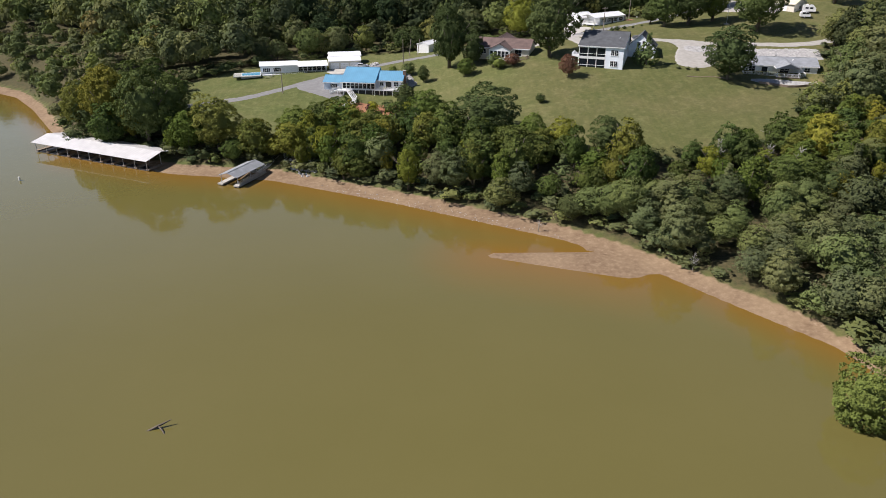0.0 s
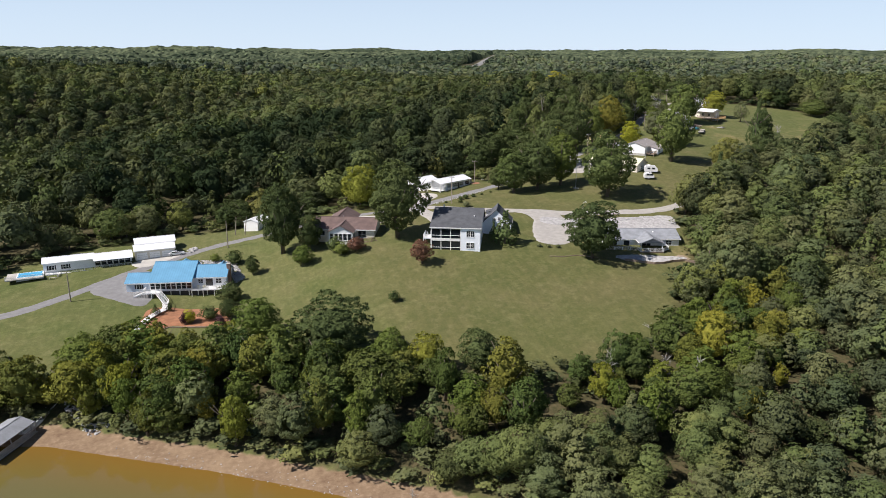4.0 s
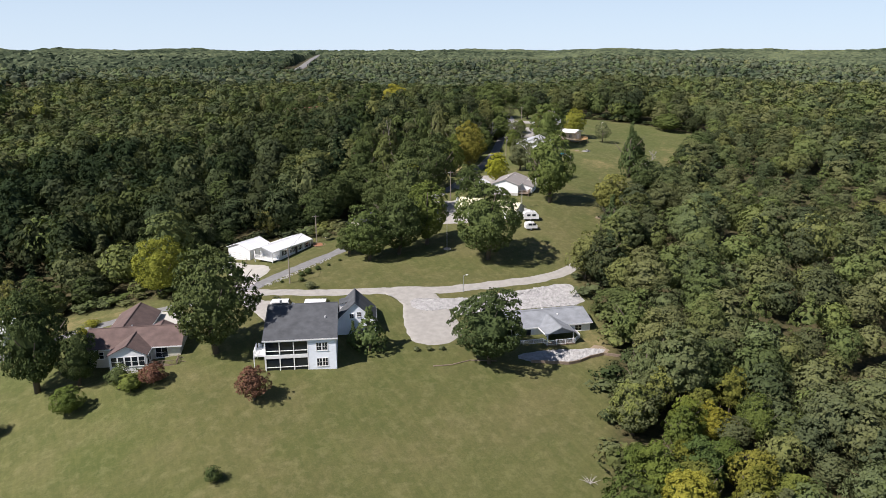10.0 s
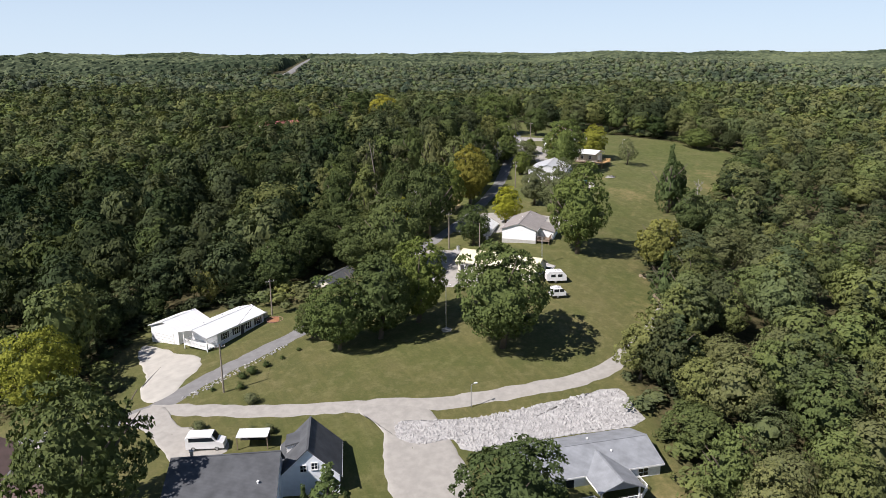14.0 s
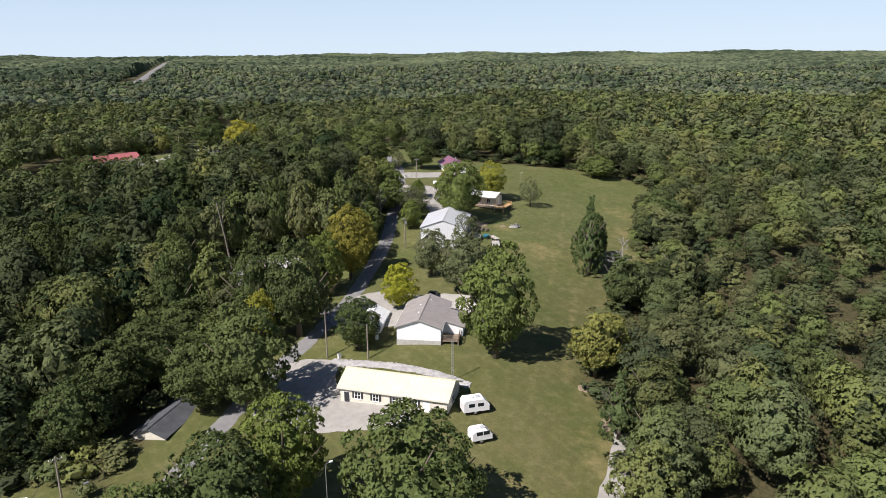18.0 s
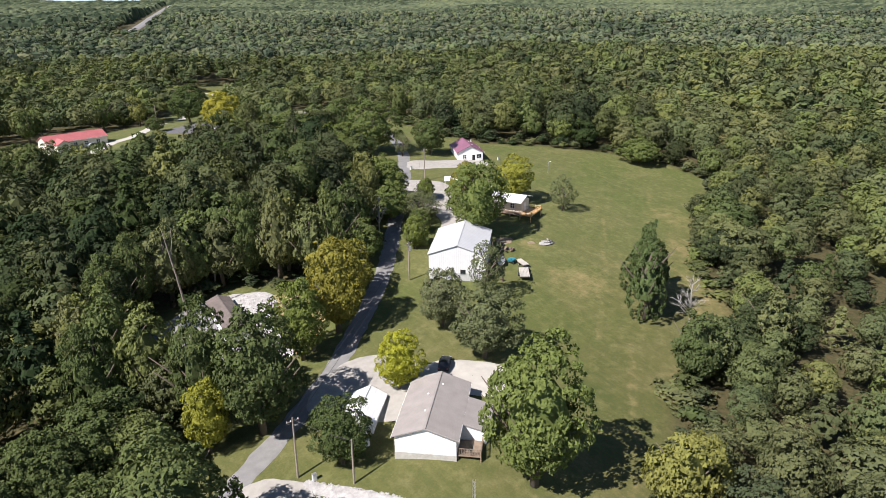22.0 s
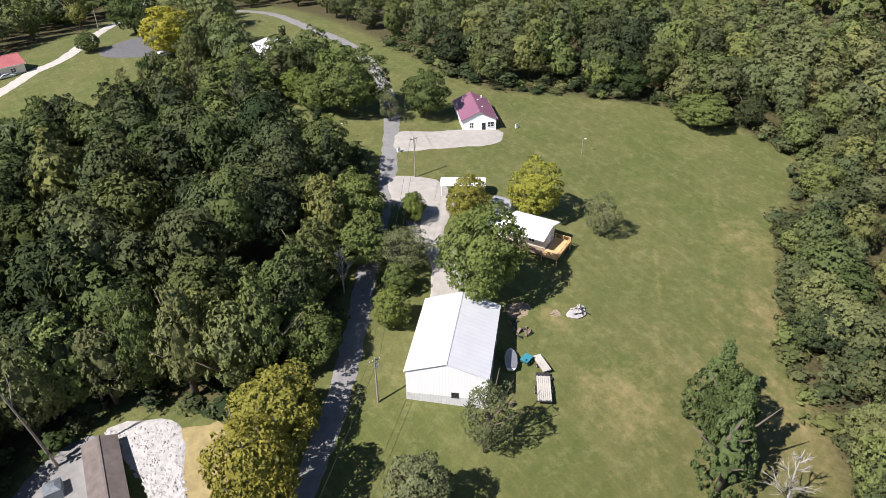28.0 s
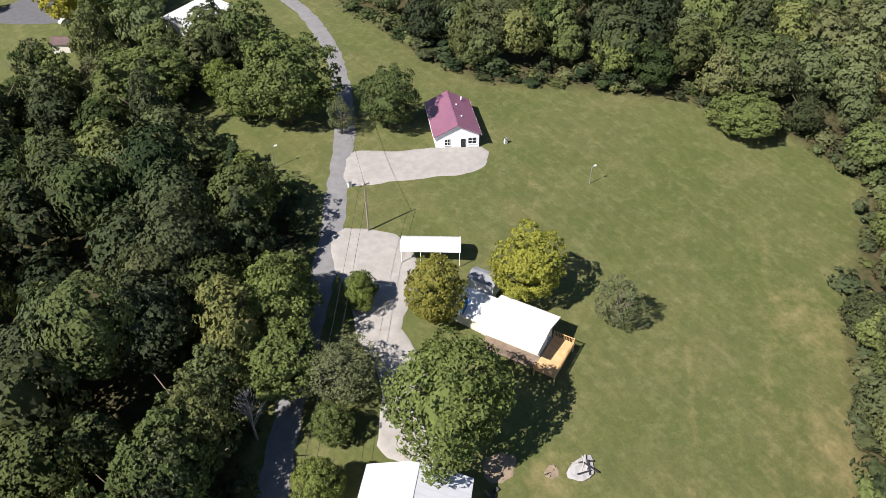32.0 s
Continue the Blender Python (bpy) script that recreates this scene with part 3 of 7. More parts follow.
def build_water():
    gx, gy = spread(-170, 80, 2.5, 5200), spread(60, 260, 2.5, 5200)
    X, Y = np.meshgrid(gx, gy)
    nx, ny = len(gx), len(gy)
    H = height(X, Y)
    i = np.arange(nx * ny).reshape(ny, nx)
    F = np.stack([i[:-1, :-1], i[:-1, 1:], i[1:, 1:], i[1:, :-1]], -1).reshape(-1, 4)
    low = (H < 1.0).ravel()
    F = F[low[F].any(1)]
    me = quick_mesh("water", np.stack([X, Y, 0 * X], -1).reshape(-1, 3), F, M_WATER, True)
    shallow = np.clip(1 + H / 1.7, 0, 1) ** 1.25
    me.attributes.new("shallow", "FLOAT", "POINT").data.foreach_set("value", shallow.astype(np.float32).ravel())
    return tagged(new("water", me), "calm olive-brown silty lake water along a muddy shore", "lake", kind="structure")


build_ground()
build_water()


def smooth_line(pts, step=1.5, closed=False):
    """A curve through the points."""
    P = [np.array(p, float) for p in pts]
    out = []
    n = len(P)
    for i in range(n if closed else n - 1):
        a, b = P[i], P[(i + 1) % n]
        p0 = P[i - 1] if (closed or i) else a * 2 - b
        p3 = P[(i + 2) % n] if (closed or i + 2 < n) else b * 2 - a
        m = max(2, int(np.hypot(*(b - a)) / step))
        for k in range(m):
            t = k / m
            out.append(0.5 * (2 * a + (b - p0) * t + (2 * p0 - 5 * a + 4 * b - p3) * t * t + (3 * a - p0 - 3 * b + p3) * t ** 3))
    if not closed:
        out.append(P[-1])
    return np.array(out)


def strip(name, pts, width, mat, label, category, up=0.07, ragged=0.25):
    """A road or path laid over the land, with a slightly uneven edge."""
    L = smooth_line(pts)
    d = np.gradient(L, axis=0)
    d /= np.hypot(d[:, 0], d[:, 1])[:, None]
    side = np.stack([-d[:, 1], d[:, 0]], 1)
    rng = np.random.default_rng(len(L))
    rows = []
    for k in np.linspace(-1, 1, 7):
        w = width / 2 * k * np.ones(len(L))
        if abs(k) == 1:
            w += rng.uniform(-ragged, ragged, len(L))
        q = L + side * w[:, None]
        rows.append(np.c_[q, height(q[:, 0], q[:, 1]) + (up if abs(k) < 1 else up * 0.2)])
    V = np.stack(rows, 1).reshape(-1, 3)
    i = np.arange(len(L) * 7).reshape(-1, 7)
    F = np.stack([i[:-1, 1:], i[:-1, :-1], i[1:, :-1], i[1:, 1:]], -1).reshape(-1, 4)
    return tagged(new(name, quick_mesh(name, V, F, mat, True)), label, category, kind="structure")


def patch(name, pts, mat, label, category, up=0.06, ragged=0.2):
    """A flat area laid over the land, given by its outline."""
    L = smooth_line(pts, 1.2, True)
    rng = np.random.default_rng(len(L) + 7)
    L += rng.uniform(-ragged, ragged, L.shape)
    c = L.mean(0)
    rings = []
    for k, u in ((1.0, 0.2), (0.96, 1.0), (0.8, 1), (0.6, 1), (0.4, 1), (0.2, 1), (0.01, 1)):
        q = c + (L - c) * k
        rings.append(np.c_[q, height(q[:, 0], q[:, 1]) + up * u])
    V = np.concatenate(rings)
    n = len(L)
    i = np.arange(n * len(rings)).reshape(-1, n)
    j = np.roll(i, -1, 1)
    F = np.stack([i[:-1], j[:-1], j[1:], i[1:]], -1).reshape(-1, 4)
    return tagged(new(name, quick_mesh(name, V, F, mat, True)), label, category, kind="structure")


ROAD = [(40, 259), (46, 260), (54, 265), (66, 271), (77, 276.5), (86, 283), (95, 290.5), (104, 298), (113, 304), (124, 310), (136, 318), (148, 329), (160, 341), (170, 352.5), (178, 363), (187, 374), (197, 387), (205, 399), (213, 411), (220, 424), (227, 440), (231.5, 455), (234.5, 474), (233.5, 500), (234, 537), (226, 575)]
strip("road", ROAD, 3.7, M_ASPHALT, "narrow worn grey asphalt lane along the wooded ridge", "road")
strip("shore_road", [(-78, 215), (-60, 222), (-47, 233), (-37.5, 243), (-28.5, 251), (-17, 258.5), (-6, 261.5), (8, 264), (24, 263), (40, 259)], 3.4, M_ASPHALT, "narrow grey asphalt lane past the lakeside houses", "road")
strip("loop_road", [(44, 260), (52.7, 253.5), (61.6, 248.2), (71, 244.5), (80, 241), (88, 238), (99, 236), (110.6, 234.5), (119, 235), (127, 238), (134, 241), (142.6, 246), (152, 252)], 3.4, M_GRAVEL, "pale gravel loop drive below the lawn", "gravel drive", 0.08)
patch("gravel_yard", [(74, 243), (75.5, 236), (72.5, 228), (71.5, 220), (78, 217.5), (83, 221), (84, 229), (84, 238)], M_GRAVEL, "pale gravel parking area beside the white house", "gravel yard", 0.11)
patch("house_drive", [(40, 259), (43, 252), (45, 244), (46, 238), (50, 240), (53.5, 242), (52, 247), (47.5, 252), (46, 260)], M_GRAVEL, "pale gravel drive behind the white house", "gravel drive", 0.11)
patch("concrete_drive", [(22, 262), (30, 258), (33, 249), (27, 246), (22, 254)], M_CONCRETE, "pale concrete drive beside the brown-roofed house", "driveway", 0.11)
patch("parking_apron", [(-47, 231), (-41, 224.5), (-33, 220), (-30.5, 229), (-33, 240), (-38, 242)], M_ASPHALT, "grey asphalt apron beside the blue-roofed house", "driveway", 0.1)
patch("garage_apron", [(-36, 245), (-30, 250), (-27, 254), (-33, 256), (-40, 249)], M_CONCRETE, "cream concrete apron before the white garage", "driveway", 0.1)
patch("home_apron", [(46, 291.5), (49.5, 286), (51.5, 281), (54.6, 276.5), (54, 271), (51, 267.5), (47.7, 262.5), (44, 262.5), (43.5, 268), (45, 274), (44.5, 284)], M_CONCRETE, "pale concrete apron before the white home and garage", "driveway", 0.1)
patch("gravel_lot", [(104, 298), (102, 290), (106, 280), (112, 275), (120, 270), (123, 276), (117, 288), (121, 297), (116, 303), (110, 302)], M_GRAVEL, "pale gravel lot before the yellow-roofed building", "gravel yard", 0.11)
patch("shed_yard", [(128, 312), (134, 302), (142, 298), (150, 306), (146, 316), (138, 319)], M_GRAVEL, "pale gravel drive round the grey-roofed house", "gravel drive", 0.11)
patch("house_pad", [(148.5, 307.5), (152, 309), (160, 301), (154.5, 294), (151, 296.5), (148, 301)], M_CONCRETE, "pale concrete pad behind the taupe-roofed house", "driveway", 0.12)
patch("carport_yard", [(199, 388), (206, 382), (205, 374), (198, 367), (192, 362), (190, 366), (193, 374), (195, 383)], M_GRAVEL, "pale gravel drive by the white carport", "gravel drive", 0.11)
patch("barn_drive", [(184, 351), (189, 346), (194, 350), (196, 360), (196, 367), (191, 364), (188, 357)], M_GRAVEL, "pale gravel drive behind the white metal barn", "gravel drive", 0.1)
patch("plum_house_drive", [(206, 398), (214, 394), (227, 389.5), (232.5, 392), (233.5, 395), (226, 399), (218, 402.5), (211.5, 406)], M_GRAVEL, "pale gravel drive before the plum-roofed house", "gravel drive", 0.11)
patch("white_stone_yard", [(131, 357), (140, 352), (137.5, 341), (134, 328), (129, 332), (133, 344)], M_STONE, "white crushed stone strip beside a small cabin", "gravel yard", 0.12)
# the darker grey also carries the tree shade lying over this gravel
patch("cabin_yard", [(113, 349), (122, 357), (130, 357), (131, 345), (127, 333), (120, 335), (114, 342)], M_ASPHALT, "dark grey gravel yard, toned partly for tree shade, round a small woodland cabin", "gravel yard", 0.08)
patch("dry_grass_bank", [(136, 352), (147, 345), (142, 332), (136, 326), (133, 331), (137, 342)], M_DRY, "dry straw-coloured grass bank by the lane", "grass", 0.07, 0.5)
patch("mulch_bed", [(-30, 219), (-15, 217), (-11.3, 210), (-12, 204), (-20, 206.5), (-25.5, 208), (-30, 203.5), (-32, 207)], M_MULCH, "orange mulch bed below the blue-roofed house", "garden bed", 0.09)
strip("far_drive", [(119, 492), (138, 507), (149, 519), (163, 532), (188.8, 584.7), (210, 638), (236.7, 686), (258, 713), (266, 745), (247, 746)], 4.5, M_CONCRETE, "pale concrete drive to a red-roofed house", "driveway")
patch("far_parking", [(170, 524), (172, 515), (184, 505), (190, 512), (190, 533), (178, 532)], M_DARKASPHALT, "dark asphalt parking area on the far lawn", "parking", 0.1)
for k, (x, y, r) in enumerate(((195, 341.5, 2.3), (200, 337.5, 1.1), (193, 350, 1.8), (106, 204, 2.4), (147.5, 252.5, 2.2), (152, 262, 1.6))):
    worn = random.Random(k)
    patch("bare_dirt", [(x + r * math.cos(a * 0.45) * worn.uniform(0.75, 1.15), y + r * 0.8 * math.sin(a * 0.45) * worn.uniform(0.75, 1.15)) for a in range(14)], M_DIRT, "bare tan dirt worn into the lawn", "dirt", 0.05, 0.12)
HIGHWAY = [(400, 1500), (571, 1985), (893, 2985), (1094, 3551)]
strip("highway", HIGHWAY, 17, M_ASPHALT, "pale highway running through the far woods", "road", 1.2, 1.0)


# ---- trees ----
def ico(sub):
    bm = bmesh.new()
    bmesh.ops.create_icosphere(bm, subdivisions=sub, radius=1.0)
    bm.verts.ensure_lookup_table()
    v = np.array([x.co[:] for x in bm.verts])
    f = np.array([[x.index for x in q.verts] for q in bm.faces])
    bm.free()
    return v, f


ICO0 = ico(1)
ICO1 = ico(2)


def crown(rng, clumps, cards, size, sphere, shape="round", core=0.66, low=0.0, rough=0.7, loose=0.33):
    """Triangles of a crown in a unit box (radius 1 across, 0 to 1 up): many leaf clumps on a lobed dome, each covered with small sprays."""
    way = rng.standard_normal((11, 3))
    way[:, 2] = np.abs(way[:, 2]) * 0.8 - 0.2
    way /= np.linalg.norm(way, axis=1)[:, None]
    push = rng.uniform(0.05, 0.42, 11) * rough

    spire = rng.uniform(0.0, 0.2 + 0.25 * rough)

    def envelope(d):
        """Where a direction from the crown's heart meets its outline."""
        d = d / np.linalg.norm(d, axis=1)[:, None]
        if shape == "cedar":
            h = np.clip(0.5 + 0.5 * d[:, 2], 0, 1)
            flat = np.hypot(d[:, 0], d[:, 1])[:, None] + 1e-6
            r = (0.12 + 0.88 * np.sin(np.clip(h * 1.25, 0, 1) ** 0.6 * math.pi) ** 0.8 * (1 - h) ** 0.35)[:, None]
            return np.c_[d[:, :2] / flat * r, h]
        reach = 0.9 - 0.24 * rough + (push[None] * np.exp(-(1 - d @ way.T) * 9)).sum(1)
        p = d * np.minimum(reach, 1.08)[:, None]
        p[:, :2] *= np.where(p[:, 2] < 0, 1 - 0.25 * p[:, 2] ** 2, 1)[:, None]
        p[:, :2] *= (1 - spire * np.clip(p[:, 2], 0, 1))[:, None]
        p[:, 2] = np.where(p[:, 2] > 0, 0.42 + 0.56 * p[:, 2], 0.42 + 0.42 * p[:, 2])
        return p

    # spread the clumps evenly over the outline
    d = rng.standard_normal((clumps * 6, 3))
    d[:, 2] += 0.25
    d /= np.linalg.norm(d, axis=1)[:, None]
    took = [0]
    far = np.linalg.norm(d - d[0], axis=1)
    for _ in range(clumps - 1):
        k = int(np.argmax(far * rng.uniform(0.75, 1, len(far))))
        took.append(k)
        far = np.minimum(far, np.linalg.norm(d - d[k], axis=1))
    d = d[took]
    edge = envelope(d)
    heart = np.array((0, 0, 0.42))
    rad = 1.8 / math.sqrt(clumps) * rng.uniform(0.55, 1.45, clumps)
    if shape == "cedar":
        rad *= 0.6
    c = heart + (edge - heart) * (1 - rad * rng.uniform(0.0, 1.35, clumps))[:, None]
    squash = 0.32
    V, F, k = [], [], 0
    sv, sf = sphere
    if core:
        body = heart + (envelope(sv) - heart) * (core * (1 + 0.08 * rng.standard_normal(len(sv))))[:, None]
        V.append(body)
        F.append(sf)
        k = len(sv)
    pick = rng.choice(clumps, cards * 3, p=rad ** 2 / (rad ** 2).sum())
    out = (edge - heart) * (1, 1, 1.6)
    out /= np.linalg.norm(out, axis=1)[:, None]
    g = rng.standard_normal((cards * 3, 3)) + out[pick] * 0.9
    g[:, 2] += 0.35
    g /= np.linalg.norm(g, axis=1)[:, None]
    o = c[pick] + g * (rad[pick] * rng.uniform(0.65, 1.1, cards * 3))[:, None] * (1, 1, squash)
    # keep the sprays that lie outside the other clumps
    keep = o[:, 2] > low
    for q, r in zip(c, rad):
        keep &= (((o - q) / (1, 1, squash)) ** 2).sum(1) > (0.5 * r) ** 2
    ok = np.where(keep)[0][:cards]
    o, g, pick = o[ok], g[ok], pick[ok]
    n = 0.45 * g + (1.1 - 0.8 * loose) * out[pick] + loose * rng.standard_normal(g.shape)
    n /= np.linalg.norm(n, axis=1)[:, None]
    t = np.cross(n, rng.standard_normal(g.shape))
    t /= np.linalg.norm(t, axis=1)[:, None]
    b = np.cross(n, t)
    s = size * rng.uniform(0.55, 1.35, (len(o), 1))
    pts = np.stack([o - t * s - b * s * 0.5, o + t * s * 0.9 - b * s * 0.4, o + b * s * 0.95], 1)
    pts[:, :, 2] = o[:, None, 2] + (pts[:, :, 2] - o[:, None, 2]) * 0.42
    V.append(pts.reshape(-1, 3))
    q = np.arange(len(o))[:, None] * 3 + k
    F.append(q + (0, 1, 2))
    return np.concatenate(V), np.concatenate(F)


rng = np.random.default_rng(11)
NEAR = {
    "round": [crown(rng, n, 9000, 0.037, ICO1, core=0.58, rough=0.5, loose=0.55) for n in (90, 120, 150, 100, 130, 180, 80)],
    "wood": [crown(rng, n, 4000, 0.052, ICO1, core=0.52, rough=1.0, loose=0.5) for n in (70, 90, 110, 80, 100, 130, 60)],
    "cedar": [crown(rng, 170, 6400, 0.04, ICO1, "cedar", 0.5, loose=0.5) for _ in range(3)],
    "sparse": [crown(rng, 80, 4600, 0.034, ICO1, core=0, loose=0.6) for _ in range(3)],
    "bush": [crown(rng, 50, 2000, 0.06, ICO1) for _ in range(3)],
}
BESIDE = [crown(rng, n, 4200, 0.046, ICO1, core=0.48, low=0.08) for n in (60, 80, 100, 120, 70, 90, 50)] + [crown(rng, 110, 2600, 0.05, ICO0, "cedar", 0.4)]
CLOSE = [crown(rng, n, 1900, 0.066, ICO1, core=0.48, low=0.12) for n in (50, 60, 70, 80, 55, 65, 45)] + [crown(rng, 80, 1300, 0.07, ICO0, "cedar", 0.4)]
MIDDLE = [crown(rng, n, 900, 0.09, ICO1, core=0.54, low=0.2) for n in (36, 42, 48, 34, 40, 46, 30)] + [crown(rng, 50, 700, 0.09, ICO0, "cedar", 0.4)]
BEYOND = [crown(rng, n, 440, 0.12, ICO0, core=0.58, low=0.28) for n in (24, 28, 32, 36, 22, 26, 30)]
FAR = [crown(rng, n, 140, 0.17, ICO0, core=0.7, low=0.36) for n in (14, 16, 18, 20, 13, 15, 17, 19)]
FARTHEST = [crown(rng, n, 34, 0.28, ICO0, core=0.88, low=0.45) for n in (8, 9, 10, 11, 8, 9)]
CROWN_MESH = {}


def crown_mesh(kind, k, leaf):
    key = (kind, k, leaf)
    if key not in CROWN_MESH:
        V, F = NEAR[kind][k]
        CROWN_MESH[key] = quick_mesh("crown", V, F, M_LEAF[leaf])
    return CROWN_MESH[key]


def trunk_mesh(seed, forks, bark):
    """A tapered, slightly bent trunk with limbs, one unit high."""
    r = np.random.default_rng(seed)
    g = Geo()
    bend = r.uniform(-0.03, 0.03, (4, 2))
    pts = [(bend[i][0] * i, bend[i][1] * i, h) for i, h in enumerate((0, 0.25, 0.5, 0.8))]
    g.tube(pts, [0.028, 0.022, 0.016, 0.006], 7)
    for i in range(forks):
        a, h = r.uniform(0, 6.28), r.uniform(0.22, 0.55)
        ln = r.uniform(0.18, 0.32)
        p = Vector((0, 0, h))
        q = p + Vector((math.cos(a) * ln * 0.6, math.sin(a) * ln * 0.6, ln * 0.6))
        e = q + Vector((math.cos(a) * ln * 0.5, math.sin(a) * ln * 0.5, ln * 0.7))
        g.tube([p, q, e], [0.012, 0.008, 0.003], 5)
    return g.mesh("trunk", bark, True)


def bare_mesh(seed):
    """A leafless tree, one unit high: limbs that fork twice into fine twigs."""
    r = np.random.default_rng(seed)
    g = Geo()
    g.tube([(0, 0, 0), (0.01, 0.01, 0.3), (-0.01, 0.02, 0.62), (0.0, 0.0, 0.98)], [0.02, 0.015, 0.009, 0.002], 6)

    def limb(p, way, ln, thick, depth):
        mid = p + way * ln * 0.5
        end = mid + (way + Vector(r.uniform(-0.25, 0.25, 3)) + Vector((0, 0, 0.15))).normalized() * ln * 0.5
        g.tube([p, mid, end], [thick, thick * 0.7, thick * 0.3], 4)
        if depth:
            for _ in range(4):
                q = mid.lerp(end, r.uniform(-0.6, 0.9))
                w = (way + Vector(r.uniform(-0.8, 0.8, 3)) + Vector((0, 0, 0.25))).normalized()
                limb(q, w, ln * r.uniform(0.4, 0.6), thick * 0.5, depth - 1)

    for i in range(17):
        a, h = r.uniform(0, 6.28), r.uniform(0.22, 0.85)
        limb(Vector((0, 0, h)), Vector((math.cos(a) * 0.7, math.sin(a) * 0.7, 0.75)).normalized(), 0.34 * (1.15 - h), 0.007, 2)
    return g.mesh("trunk", M_PALEBARK, True)


TRUNKS = [trunk_mesh(s, 5, M_BARK) for s in range(4)]
BARE = bare_mesh(9)
KIND_LABEL = {"dark": "dark green broadleaf tree", "mid": "green broadleaf tree", "light": "light green broadleaf tree", "yellow": "yellow-green broadleaf tree", "gold": "tree turning yellow and gold", "bright": "small bright yellow tree", "red": "rust-red ornamental maple", "purple": "purple-leaved shrub", "grey": "grey-green thinning tree", "cedar": "dense dark conical cedar", "sparse": "thin-leaved open-crowned tree", "edge": "broadleaf tree in early autumn leaf", "bank": "leafy broadleaf tree"}


def plant(x, y, high, wide, leaf, where, rand, group=""):
    """One tree or shrub as a thing of its own: trunk and crown."""
    z = float(height(x, y))
    bushy = high < 5.2
    name = "shrub" if bushy else "tree"
    text = KIND_LABEL[leaf] if not bushy else {"red": "rust-red rounded shrub", "purple": "purple-leaved shrub", "gold": "yellow-gold shrub", "cedar": "clipped conical evergreen shrub"}.get(leaf, "rounded green shrub")
    e = thing(name, pose(x, y, z - 0.1, 0, 0, rand.uniform(0, 360)), text + " " + where, name, group)
    shape = {"cedar": "cedar", "sparse": "sparse", "bank": "wood", "edge": "wood", "red": "wood"}.get(leaf, "bush" if bushy else "wood" if group else "round")
    low = 0.0 if bushy else (0.0 if shape == "cedar" else 0.04)
    c = part("crown", crown_mesh(shape, rand.randrange(len(NEAR[shape])), leaf), None, e)
    c.location = (0, 0, high * low)
    c.scale = (wide / 2, wide / 2, high * (1 - low))
    t = part("trunk", TRUNKS[rand.randrange(4)], None, e)
    t.scale = (high, high, high * 0.9)
    return e


def bare_tree(x, y, high, where, rand):
    e = thing("bare_tree", pose(x, y, float(height(x, y)) - 0.1, 0, 0, rand.uniform(0, 360)), "leafless grey dead tree " + where, "tree")
    t = part("trunk", BARE, None, e)
    t.scale = (high,) * 3
    return e


# x, y, height, width, kind
LAKE_TREES = [
    (34, 232.3, 23.6, 17, "dark"), (28.4, 273.4, 16.2, 13.8, "yellow"), (37.2, 214.1, 7.4, 6.4, "red"), (7.1, 229, 5.9, 6.1, "light"),
    (-6.2, 231.3, 6, 4.1, "dark"), (2.1, 240.8, 23.1, 13, "dark"), (61.8, 220.6, 9.4, 7.8, "cedar"), (59.1, 222.6, 5.9, 3, "cedar"),
    (9.3, 237.3, 12.6, 8.4, "dark"), (-4.1, 194.3, 10.8, 11.2, "light"), (-11.5, 208.2, 5.5, 4.8, "dark"), (-11.5, 217.9, 5.7, 6.8, "dark"),
    (-81.7, 193.6, 22.6, 15.7, "dark"), (-60.5, 186.8, 16, 15.2, "gold"), (-95.6, 202.5, 20.7, 14.1, "gold"), (-108.1, 209.4, 15.3, 10.8, "gold"),
    (-39.7, 189.3, 10.6, 12.6, "light"), (-78.6, 204.5, 15.7, 12, "mid"), (-97.5, 205.2, 19, 12.9, "gold"), (54.9, 75.4, 13.6, 9.7, "light"),
    (11, 179.4, 15, 18, "dark"), (39, 165.5, 10.5, 9, "dark"),
    (22, 172, 9.5, 8, "light"), (29, 168, 10, 8, "yellow"),
]
BED_SHRUBS = [
    (27.2, 197.8, 3.2, 3.1, "dark"), (21.7, 228.4, 4.8, 5.7, "red"), (16.2, 231.5, 4.5, 5.2, "dark"), (17.7, 228.5, 4.2, 5.4, "light"),
    (-20.6, 208.9, 4.1, 3.6, "bright"), (-21.9, 208.4, 3.1, 2.3, "purple"), (-16, 209.5, 4, 5.1, "dark"), (-29.1, 214.8, 2.9, 2.6, "cedar"),
    (-26.3, 217.5, 2.3, 1.8, "cedar"), (-13.2, 205.9, 2.1, 2.7, "purple"), (12.5, 264.5, 2.3, 3.6, "yellow"), (10.3, 261, 2, 3.2, "yellow"), (-11.4, 240.8, 4.9, 5.2, "dark"), (-16.9, 244.6, 3.1, 3.4, "light"),
]
